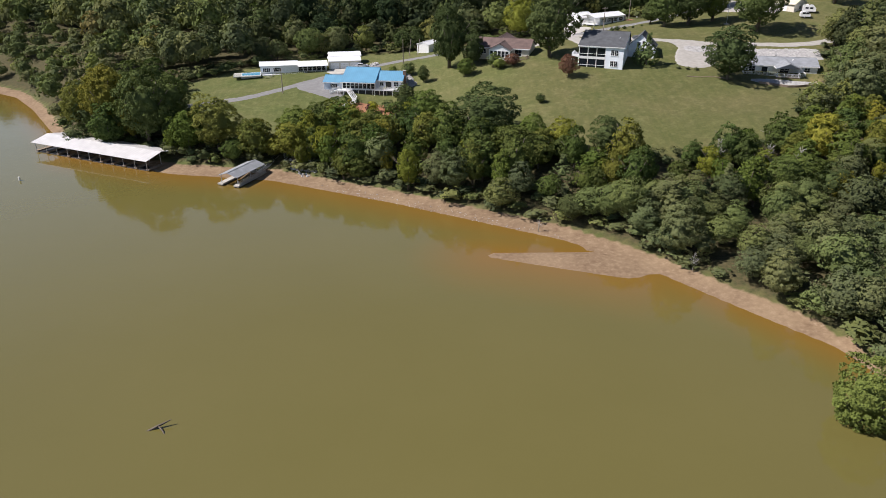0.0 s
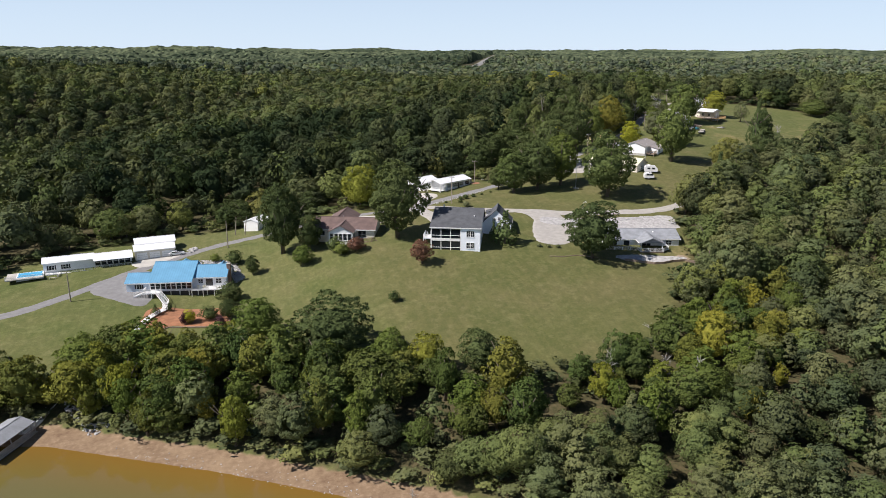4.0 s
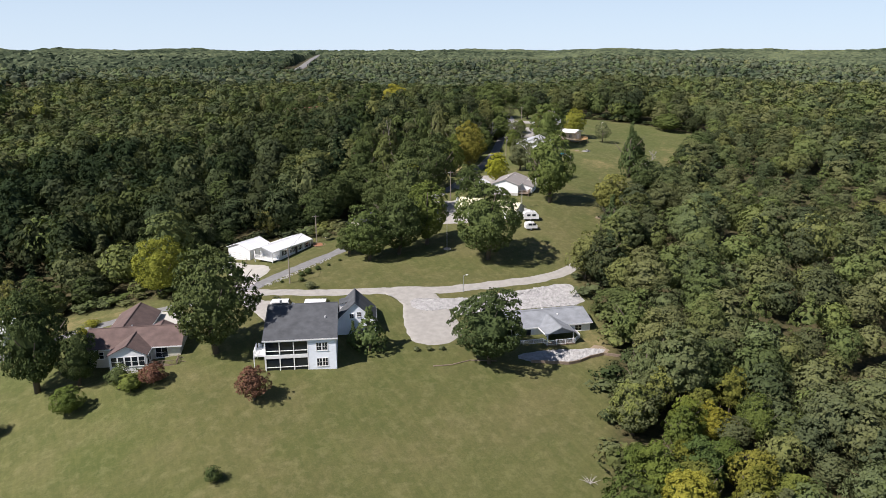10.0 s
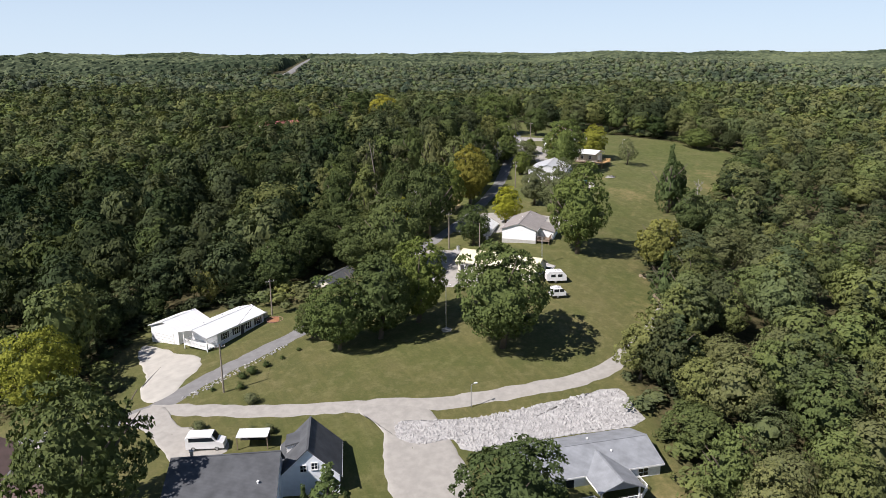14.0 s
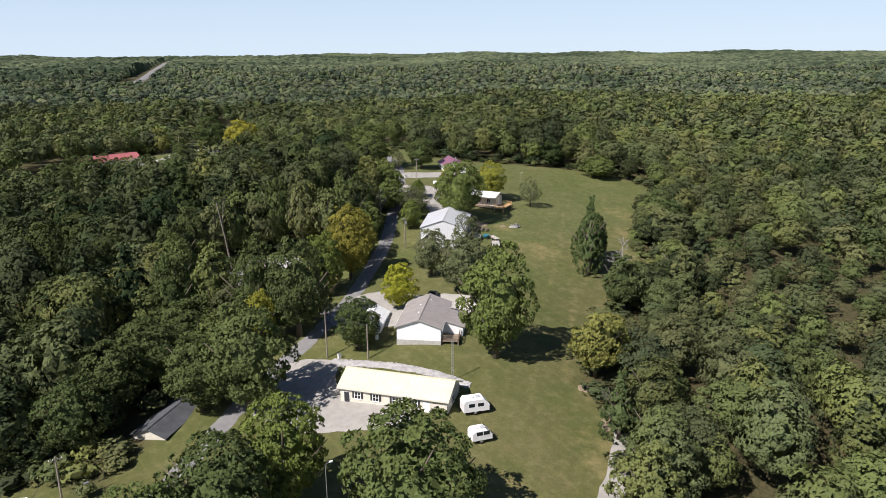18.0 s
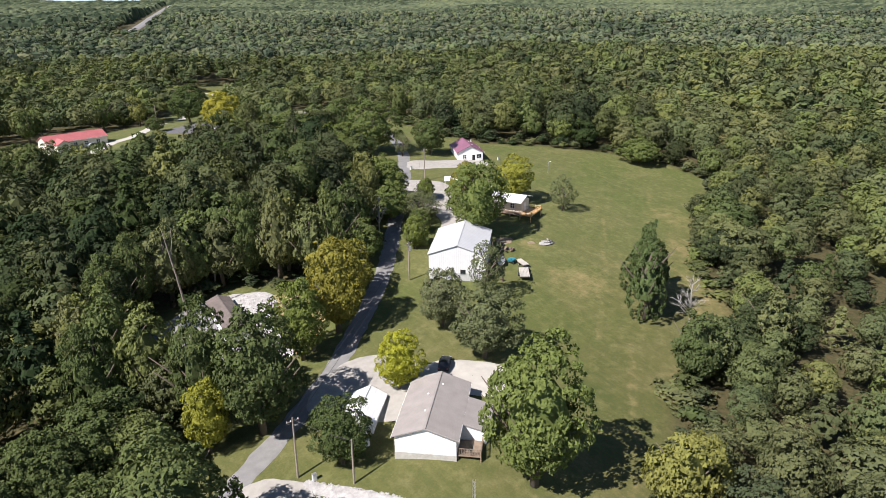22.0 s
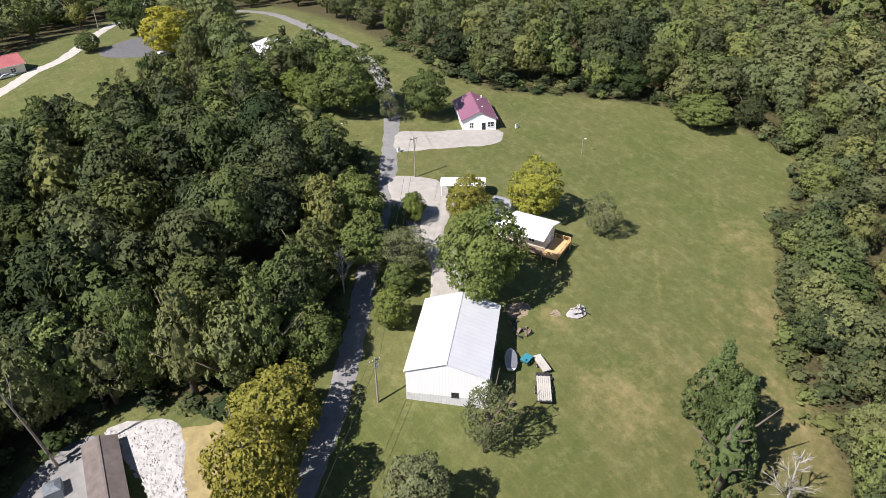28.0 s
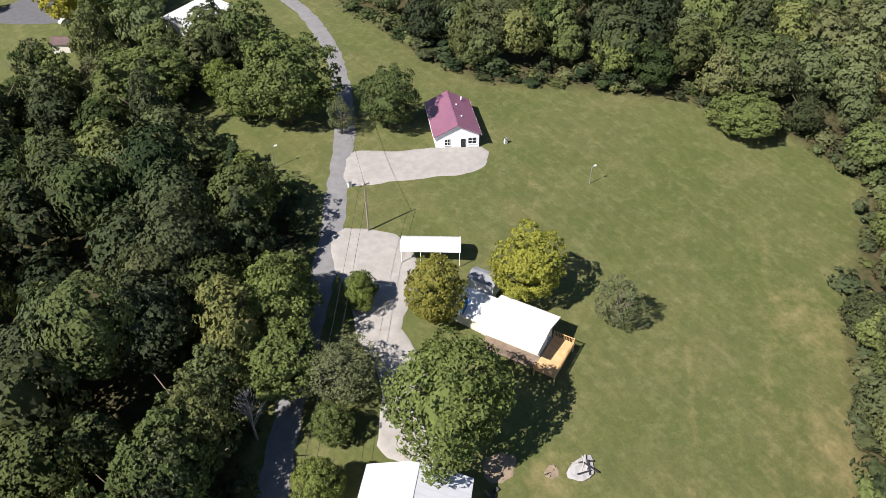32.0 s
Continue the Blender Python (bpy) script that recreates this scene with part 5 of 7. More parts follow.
def railing(parent, pts, z, mat, h=1.0, gap=0.22, posts=2.0):
    """A rail with posts and pickets along a line of (x, y) or (x, y, z)."""
    r = None
    for k, (a, b) in enumerate(zip(pts[:-1], pts[1:])):
        a, b = Vector((*a, z) if len(a) == 2 else a), Vector((*b, z) if len(b) == 2 else b)
        ln = (b - a).length
        up = Vector((0, 0, h))
        g = Geo()
        g.beam(a + up, b + up, 0.1, 0.06)
        g.beam(a + Vector((0, 0, 0.12)), b + Vector((0, 0, 0.12)), 0.06, 0.06)
        r = part("railing", g, mat, parent)
        m = max(1, round(ln / posts))
        for i in range(m + 1 if k == len(pts) - 2 else m):
            q = a.lerp(b, i / m)
            part("post", Geo().beam(q, q + Vector((0, 0, h + 0.08)), 0.1), mat, r)
        s = Geo()
        m = max(2, int(ln / gap))
        for i in range(1, m):
            q = a.lerp(b, i / m)
            s.beam(q + Vector((0, 0, 0.12)), q + Vector((0, 0, h)), 0.045)
        tagged(part("pickets", s, mat, r), kind="stuff")
    return r


def deck(parent, x0, y0, x1, y1, z, ground_z, mat, post_mat=None, step=2.5):
    d = part("deck", Geo().box(x0, y0, z - 0.18, x1, y1, z), mat, parent)
    n = max(1, round((x1 - x0) / step))
    for i in range(n + 1):
        x = x0 + 0.08 + (x1 - x0 - 0.16) * i / n
        for y in (y0 + 0.1, y1 - 0.1):
            part("post", Geo().box(x - 0.08, y - 0.08, ground_z, x + 0.08, y + 0.08, z - 0.18), post_mat or mat, d)
    return d


def chimney(parent, x, y, z0, z1, mat, s=0.7):
    c = part("chimney", Geo().box(x - s / 2, y - s / 2, z0, x + s / 2, y + s / 2, z1), mat, parent)
    part("chimney_cap", Geo().box(x - s / 2 - 0.06, y - s / 2 - 0.06, z1, x + s / 2 + 0.06, y + s / 2 + 0.06, z1 + 0.1), M_CONCRETE, c)


def roof_vent(parent, x, y, z, h=0.5, r=0.12, mat=None):
    g = Geo().tube([(x, y, z - 0.2), (x, y, z + h), (x, y, z + h + 0.02), (x, y, z + h + 0.1)], [r, r, r * 1.6, r * 1.2], 8)
    return part("roof_vent", g, mat or M_METAL, parent)


def steps(parent, x, y, z0, z1, dx, dy, width, mat):
    """An open flight from (x, y, z0) up to z1, running by (dx, dy)."""
    n = max(2, round((z1 - z0) / 0.18))
    s = Vector((-dy, dx, 0)).normalized() * width / 2
    st = None
    for e in (-1, 1):
        q = Geo().beam(Vector((x, y, z0)) + s * e, Vector((x + dx, y + dy, z1)) + s * e, 0.06, 0.25)
        st = part("stair" if e < 0 else "stringer", q, mat, st or parent)
    st = st.parent
    for k in range(n):
        c = Vector((x + dx * (k + 0.5) / n, y + dy * (k + 0.5) / n, z0 + (z1 - z0) * (k + 1) / n))
        part("tread", Geo().beam(c - s, c + s, 0.3, 0.06), mat, st)
    railing(parent, [tuple(Vector((x, y, z0 + 0.1)) + s), tuple(Vector((x + dx, y + dy, z1)) + s)], 0, mat, 0.9, 0.3)
    railing(parent, [tuple(Vector((x, y, z0 + 0.1)) - s), tuple(Vector((x + dx, y + dy, z1)) - s)], 0, mat, 0.9, 0.3)


# ---- houses: origin at the front left corner, x along the front, y to the back ----
def white_house():
    h = thing("white_house", pose(41.2, 221.7, 18.4, 0, 0, -20), "two-storey white house with charcoal roof and screened porches", "house")
    walls(h, 0, 1.6, 13.3, 14.5, -0.3, 6.6, 3.0, "x", M_HOUSE, at=0.72)
    part("foundation", Geo().box(-0.03, 1.57, -0.5, 13.33, 14.53, 0.35), M_BLOCK, h)
    gable_roof(h, 0, 0, 13.3, 14.5, 6.6, 3.0, "x", M_R_DARK, 0.35, at=0.76, trim=M_WHITE)
    # right part of the front comes forward to the porch line
    part("wall", Geo().box(8.0, 0.0, -0.3, 13.3, 1.7, 6.6), M_HOUSE, h)
    for z, ht in ((0.0, 2.9), (3.3, 2.9)):
        part("porch_floor", Geo().box(-0.1, -0.05, z, 8.0, 1.7, z + 0.2), M_WHITE, h)
        part("porch_screen", Geo().box(0.1, 0.12, z + 0.3, 8.0, 0.16, z + ht + 0.1), M_GLASS, h, "dark porch screens")
        for k in range(4):
            x = 0.0 + 7.9 * k / 3
            part("porch_post", Geo().box(x, -0.04, z + 0.2, x + 0.18, 0.14, z + ht + 0.4), M_WHITE, h)
        part("porch_beam", Geo().box(0, -0.05, z + ht - 0.05, 8.0, 0.15, z + ht + 0.4), M_WHITE, h)
        part("porch_rail", Geo().box(0, -0.03, z + 1.0, 8.0, 0.13, z + 1.1), M_WHITE, h)
    for z in (1.0, 4.2):
        for x in (10.1, 11.2):
            window(h, "f", x, z, 0.9, 1.5, 0.0)
    window(h, "r", 5, 4.4, 0.9, 1.2, 13.3)
    window(h, "r", 9, 4.4, 0.9, 1.2, 13.3)
    deck(h, -2.2, 0.3, 0, 4.5, 3.4, -0.3, M_WHITE)
    railing(h, [(0, 0.3), (-2.1, 0.3), (-2.1, 4.4)], 3.4, M_WHITE)
    steps(h, -1.2, 9.5, 1.0, 3.4, 0, -5, 1.1, M_WHITE)
    roof_vent(h, 11.2, 6.0, 8.2, mat=M_WHITE)
    chimney(h, 2.2, 11.5, 8.5, 10.3, M_METAL, 0.35)
    part("downpipe", Geo().box(13.3, 0.1, 0, 13.4, 0.2, 6.5), M_WHITE, h)
    # steep gabled wing behind
    w = thing("gabled_garage", pose(57.4, 228.6, 20.6, 0, 0, -20), "white gabled garage wing with steep charcoal roof", "garage")
    walls(w, 0, 0, 8.2, 8.5, -0.6, 3.0, 3.9, "y", M_HOUSE)
    gable_roof(w, 0, 0, 8.2, 8.5, 3.0, 3.9, "y", M_R_DARK, 0.35, trim=M_WHITE)
    window(w, "f", 3.4, 3.6, 0.75, 0.9, 0.0)
    window(w, "f", 4.9, 3.9, 0.75, 0.9, 0.0)
    garage_door(w, "l", 4.2, -0.2, 3.0, 2.3, 0.0)
    part("roof_window", Geo().loft([[(1.0, y, 3.95), (2.6, y, 5.47), (2.55, y, 5.55), (0.95, y, 4.03)] for y in (1.0, 3.2)]), M_GLASS, w, "dark glazed panel on the roof")
    d = part("dormer", Geo().loft([[(0.9, y, 4.1), (3.0, y, 5.6), (0.9, y, 5.2)] for y in (4.2, 7.0)]), M_WHITE, w)
    part("dormer_roof", Geo().loft([[(0.7, y, 5.2), (3.1, y, 5.75), (3.1, y, 5.9), (0.7, y, 5.35)] for y in (4.0, 7.2)]), M_R_DARK, d)


def brown_house():
    h = thing("brown_roofed_house", pose(11.0, 240.7, 18.6, 0, 0, -18), "single-storey house with brown shingle roof and glazed porch", "house")
    walls(h, 0, 0, 17.5, 9.5, -0.8, 3.2, 2.2, "x", M_CREAM)
    gable_roof(h, 0, 0, 17.5, 9.5, 3.2, 2.2, "x", M_R_BROWN, 0.5, trim=M_WHITE)
    walls(h, 5.2, -3.6, 12.0, 3, -0.8, 3.1, 1.6, "y", M_WHITE)
    gable_roof(h, 5.2, -3.6, 12.0, 4.6, 3.1, 1.75, "y", M_R_BROWN, 0.4, trim=M_WHITE)
    for k in range(5):
        window(h, "f", 6.1 + 1.25 * k, 0.8, 1.0, 1.8, -3.6, bars=0)
    for k in range(2):
        window(h, "r", -2.6 + 1.3 * k, 0.8, 1.0, 1.8, 12.0, bars=0)
    window(h, "f", 14.0, 0.7, 2.2, 2.0, 0.0)
    window(h, "f", 2.4, 1.1, 1.6, 1.3, 0.0)
    deck(h, 12.1, -3.4, 17.4, 0, 0.3, -1.0, M_WOOD)
    railing(h, [(12.3, -3.3), (17.3, -3.3), (17.3, -0.8)], 0.3, M_WOOD)
    steps(h, 20.0, -2.0, -0.9, 0.3, -2.6, 0, 1.4, M_WOOD)
    walls(h, 1.5, 9.5, 9.0, 21, -0.6, 2.8, 2.0, "y", M_CREAM)
    gable_roof(h, 1.5, 7.0, 9.0, 21, 2.8, 2.0, "y", M_R_BROWN, 0.5, trim=M_WHITE)
    walls(h, 10.0, 9.5, 13.5, 13, -0.5, 2.6, 0.9, "y", M_CREAM)
    gable_roof(h, 10.0, 8.5, 13.5, 13, 2.6, 0.9, "y", M_R_BROWN, 0.3)
    roof_vent(h, 7.5, 5.5, 5.2, 0.4)


def grey_ranch():
    h = thing("grey_roofed_house", pose(88.8, 215.8, 17.8, 0, 0, -13), "low white house with grey shingle roof and front deck", "house")
    walls(h, 0, 0, 21, 10, -0.8, 2.7, 1.6, "x", M_SIDING)
    gable_roof(h, 0, 0, 21, 10, 2.7, 1.6, "x", M_R_GREY, 0.4, trim=M_WHITE)
    gable_roof(h, 9.2, -4.6, 15.4, 5.0, 2.6, 1.3, "y", M_R_GREY, 0.3, trim=M_WHITE)
    part("gable_panel", Geo().loft([[(9.4, y, 2.6), (15.2, y, 2.6), (12.3, y, 3.85)] for y in (-4.5, -4.4)]), M_R_GREY, h)
    for x in (9.4, 15.2):
        part("porch_post", Geo().box(x - 0.1, -4.4, 0.2, x + 0.1, -4.2, 2.6), M_WHITE, h)
    deck(h, 0.2, -3.2, 9.2, 0, 0.2, -1.2, M_WOOD)
    deck(h, 9.2, -4.6, 15.6, 0, 0.2, -1.2, M_WOOD)
    railing(h, [(0.3, 0), (0.3, -3.1), (9.0, -3.1), (9.3, -4.5), (15.5, -4.5), (17.5, -2.5), (17.5, 0)], 0.2, M_WHITE)
    window(h, "f", 3.0, 0.9, 1.7, 1.4, 0.0)
    window(h, "f", 18.2, 1.0, 1.5, 1.2, 0.0)
    door(h, "f", 6.5, 0.2, 1.6, 2.0, 0.0, M_GLASS)
    window(h, "f", 12.0, 0.6, 2.4, 1.7, 0.0)
    for x, y in ((5.0, 6.5), (12.5, 7.0), (14.5, 3.0), (4.0, 3.2)):
        roof_vent(h, x, y, 3.7, 0.3, mat=M_WHITE)


def blue_house():
    h = thing("blue_roofed_house", pose(-37.8, 228.0, 10.2, 0, 0, -7), "long white lake house with bright blue metal roofs and deck", "house")
    # left wing, middle, right wing
    walls(h, 0, 0, 7, 7.5, -0.4, 2.5, 1.5, "x", M_PALEBLUE)
    gable_roof(h, 0, 0, 6.6, 7.5, 2.5, 1.5, "x", M_R_BLUE, 0.35, trim=M_WHITE)
    walls(h, 6.2, 1.0, 16.6, 11.5, -1.8, 3.4, 2.6, "x", M_SIDING, at=0.62)
    gable_roof(h, 6.2, -1.6, 16.6, 11.5, 3.0, 3.0, "x", M_R_BLUE, 0.35, at=0.66, trim=M_WHITE)
    walls(h, 16.6, 1.4, 25.0, 9.5, -2.5, 3.3, 1.9, "x", M_SIDING)
    gable_roof(h, 17.2, 1.0, 25.0, 9.9, 3.3, 2.0, "x", M_R_BLUE, 0.35, trim=M_WHITE)
    walls(h, 9.0, 11.5, 14.0, 16, -0.2, 2.8, 1.2, "y", M_SIDING)
    gable_roof(h, 9.0, 8.5, 14.0, 16, 2.8, 1.3, "y", M_R_BLUE, 0.3, trim=M_WHITE)
    walls(h, 20.5, 9.5, 24.0, 13.0, -0.4, 2.8, 1.2, "y", M_PALEBLUE)
    gable_roof(h, 20.5, 8, 24.0, 13.0, 2.8, 1.2, "y", M_R_BLUE, 0.3, trim=M_WHITE)
    window(h, "f", 3.2, 0.9, 1.2, 1.1, 0.0, shutters=True)
    # glazed sun porch under the middle roof, above the dark undercroft
    part("porch_floor", Geo().box(6.2, -1.4, 0.55, 16.6, 1.0, 0.8), M_WHITE, h)
    for k in range(8):
        window(h, "f", 6.95 + 1.3 * k, 1.05, 1.05, 1.7, -1.2, bars=0)
    part("porch_wall", Geo().box(6.2, -1.2, 0.8, 16.6, 1.0, 3.05), M_WHITE, h)
    deck(h, 16.6, -1.8, 25.2, 1.4, 0.75, -2.5, M_WHITE)
    railing(h, [(16.7, -1.7), (25.1, -1.7), (25.1, 1.3)], 0.75, M_WHITE)
    part("undercroft_screen", Geo().box(9.0, -1.0, -2.4, 25.0, -0.9, 0.5), M_TRIM, h, "dark screened undercroft")
    for k in range(8):
        x = 9.0 + 16.0 * k / 7
        part("undercroft_post", Geo().box(x - 0.1, -1.2, -2.5, x + 0.1, -1.0, 0.55), M_WHITE, h)
    door(h, "f", 20.6, 0.8, 1.8, 2.0, 1.4, M_GLASS)
    window(h, "f", 18.4, 1.6, 1.1, 1.0, 1.4)
    window(h, "f", 23.0, 1.5, 1.4, 1.2, 1.4)
    chimney(h, 25.3, 4.0, -0.8, 5.9, M_BRICK, 0.9)
    deck(h, 5.2, -3.6, 9.0, -1.4, 0.75, -1.2, M_WHITE)
    railing(h, [(5.3, -1.4), (5.3, -3.5), (7.0, -3.5)], 0.75, M_WHITE)
    steps(h, 11.2, -5.6, -1.5, 0.75, -2.6, 2.4, 1.3, M_WHITE)
    steps(h, 2.6, -3.0, -0.3, 0.75, 2.6, 0.4, 1.3, M_WHITE)
    # walk down to the lake
    w = thing("wooden_walkway", pose(0, 0, 0), "white-painted wooden stepped walkway running down the bank", "walkway")
    line = smooth_line([(-27.6, 221.2), (-27.4, 218.0), (-30.0, 213.3), (-32.2, 207.3), (-33.6, 201.0), (-36.5, 195), (-40, 190)], 0.55)
    zz = height(line[:, 0], line[:, 1])
    d = np.gradient(line, axis=0)
    for (x, y), z, (ax, ay) in zip(line, zz, d):
        s = Vector((-ay, ax, 0)).normalized() * 0.85
        c = Vector((x, y, z + 0.35))
        part("plank", Geo().beam(c - s, c + s, 0.5, 0.07), M_WHITE, w)
    rail = [(float(x), float(y), float(z) + 0.35) for (x, y), z in list(zip(line + np.stack([-d[:, 1], d[:, 0]], 1) / np.hypot(d[:, 0], d[:, 1])[:, None] * 0.85, zz))[::5]]
    railing(w, rail, 0, M_WHITE, 0.9, 0.6)


def long_white_building():
    h = thing("white_mobile_home", pose(-62.0, 245.8, 11.4, 0, 0, 12), "long low white mobile home with metal roof and porch", "house")
    walls(h, 0, 0, 12.5, 5.5, -0.5, 2.9, 0.9, "x", M_SIDING)
    gable_roof(h, 0, 0, 12.5, 5.5, 2.9, 0.9, "x", M_R_WHITE, 0.3)
    walls(h, 12.5, 1.0, 22.4, 6, -0.4, 2.7, 0.9, "x", M_SIDING)
    gable_roof(h, 12.8, -1.5, 22.4, 6, 2.6, 1.0, "x", M_R_WHITE, 0.3)
    for x in (2.0, 5.5):
        window(h, "f", x, 1.0, 1.3, 1.2, 0.0, shutters=True)
    for k in range(6):
        window(h, "f", 13.5 + 1.55 * k, 0.7, 1.3, 1.6, 1.0, bars=0)
    deck(h, 0.5, -2.2, 12.0, 0, 0.3, -0.8, M_WHITE)
    railing(h, [(0.5, 0), (0.5, -2.1), (12.0, -2.1)], 0.3, M_WHITE)
    railing(h, [(12.6, -1.4), (22.2, -1.4)], 0.1, M_WHITE)
    g = thing("white_garage", pose(-39.4, 251.6, 12.2, 0, 0, 12), "long white two-bay garage with white metal roofs", "garage")
    walls(g, 0, 0, 10.8, 6.0, -0.5, 2.7, 1.0, "x", M_CREAM)
    gable_roof(g, 0, 0, 10.8, 6.0, 2.7, 1.0, "x", M_R_WHITE, 0.3)
    walls(g, 0.5, 6.0, 11.5, 11.5, -0.5, 3.3, 1.0, "x", M_SIDING)
    gable_roof(g, 0.5, 6.4, 11.5, 11.5, 3.3, 1.0, "x", M_R_WHITE, 0.3)
    for x in (1.9, 5.3, 8.7):
        garage_door(g, "f", x, -0.2, 2.6, 2.2, 0.0)


def loop_home():
    h = thing("white_manufactured_home", pose(56.6, 277.2, 23.6, 0, 0, 34), "white manufactured home with white metal roof and porch", "house")
    walls(h, 2.6, 0, 15.5, 7.0, -0.9, 2.7, 1.0, "x", M_SIDING)
    gable_roof(h, 0, 0, 15.5, 7.0, 2.7, 1.0, "x", M_R_WHITE, 0.4)
    deck(h, 0, 0.2, 2.6, 6.6, 0.2, -0.8, M_WHITE)
    railing(h, [(2.6, 0.3), (0.1, 0.3), (0.1, 6.5), (2.6, 6.5)], 0.2, M_WHITE)
    for y in (0.3, 6.5):
        part("porch_post", Geo().box(0.0, y - 0.08, 0.2, 0.16, y + 0.08, 2.7), M_WHITE, h)
    for x in (4.5, 7.6, 10.7, 13.8):
        window(h, "f", x, 0.9, 1.1, 1.3, 0.0, shutters=True)
    door(h, "f", 9.2, 0.2, 0.95, 2.0, 0.0, M_TRIM)
    for x in (4.0, 9.0, 14.0):
        roof_vent(h, x, 5.0, 3.3, 0.3)
    g = thing("double_garage", pose(52.4, 286.0, 22.4, 0, 0, 34), "white double garage with white metal roof", "garage")
    walls(g, 0, 0, 8, 8, -1.2, 2.8, 1.4, "x", M_SIDING)
    gable_roof(g, 0, 0, 8, 8, 2.8, 1.4, "x", M_R_WHITE, 0.35)
    garage_door(g, "l", 4.0, -0.3, 5.0, 2.3, 0.0)


def yellow_building():
    h = thing("yellow_roofed_building", pose(114.8, 283.9, 29.2, 0, 0, -54.5), "long cream building with pale yellow metal roof and dark shutters", "house")
    walls(h, 0, 0, 19.0, 7.4, -0.8, 2.9, 1.7, "x", M_CREAM)
    gable_roof(h, 0, 0, 19.0, 7.4, 2.9, 1.7, "x", M_R_YELLOW, 0.45, trim=M_CREAM)
    for x in (3.2, 6.5, 10.0, 13.4):
        window(h, "f", x, 1.0, 1.0, 1.2, 0.0, shutters=True)
    door(h, "f", 1.2, 0, 1.0, 2.0, 0.0, M_TRIM)
    door(h, "f", 15.5, 0, 1.0, 2.0, 0.0)
    window(h, "r", 3.5, 1.0, 1.0, 1.2, 19.0)


def taupe_house():
    h = thing("taupe_roofed_house", pose(132.4, 292.8, 32.6, 0, 0, -45), "white house with taupe shingle roof and block footing", "house")
    walls(h, 0, 0, 8.6, 15, -0.4, 3.2, 1.5, "y", M_SIDING)
    part("foundation", Geo().box(-0.04, -0.04, -0.8, 8.64, 15.04, 0.6), M_BLOCK, h)
    gable_roof(h, 0, 0, 8.6, 15, 3.2, 1.5, "y", M_R_TAUPE, 0.4, trim=M_WHITE)
    part("wall", Geo().loft([[(8.6, y, -0.6), (12.4, y, -0.6), (12.4, y, 2.1), (8.6, y, 3.0)] for y in (4.2, 11.0)]), M_SIDING, h)
    part("roof", Geo().loft([[(8.9, y, 3.06), (12.8, y, 2.0), (12.8, y, 2.16), (8.9, y, 3.26)] for y in (3.9, 11.3)]), M_R_TAUPE, h)
    window(h, "r", 6.2, 0.8, 1.1, 1.0, 12.4)
    deck(h, 8.7, 0.3, 12.0, 4.0, 0.6, -0.8, M_WOOD)
    railing(h, [(8.8, 0.4), (11.9, 0.4), (11.9, 3.9)], 0.6, M_WOOD)
    for x, y in ((3.3, 9), (5.0, 12), (3.6, 4.5)):
        roof_vent(h, x, y, 4.3, 0.3, mat=M_WHITE)
    s = thing("white_shed", pose(129.4, 303.0, 31.2, 0, 0, -45), "small white shed with white metal roof", "shed")
    walls(s, 0, 0, 5.0, 8.4, -0.5, 2.5, 1.3, "y", M_SIDING)
    gable_roof(s, 0, 0, 5.0, 8.4, 2.5, 1.3, "y", M_R_WHITE, 0.25)
    window(s, "f", 1.2, 1.1, 0.6, 0.7, 0.0)


def metal_barn():
    h = thing("metal_barn", pose(169.0, 335.8, 35.8, 0, 0, -44), "large white metal barn with grey wainscot and white roof", "barn")
    walls(h, 0, 0, 11.9, 17.2, 1.9, 6.0, 2.0, "y", M_SIDING_V)
    part("wainscot", Geo().box(-0.02, -0.02, -0.6, 11.92, 17.22, 1.9), M_SKIRT, h, "grey ribbed metal wainscot")
    gable_roof(h, 0, 0, 11.9, 17.2, 6.0, 2.0, "y", M_R_WHITE_V, 0.25, 0.1)
    part("gutter", Geo().box(12.1, -0.2, 5.75, 12.22, 17.4, 5.9), M_TRIM, h)
    window(h, "f", 7.2, 1.9, 0.9, 0.7, 0.0, M_TRIM)
    garage_door(h, "r", 4.0, 0, 3.0, 3.0, 11.92, M_TRIM)
    garage_door(h, "r", 11.0, 0, 3.6, 3.6, 11.92, M_TRIM)
    garage_door(h, "b", 6.0, 0, 4.0, 3.8, 17.22, M_TRIM)


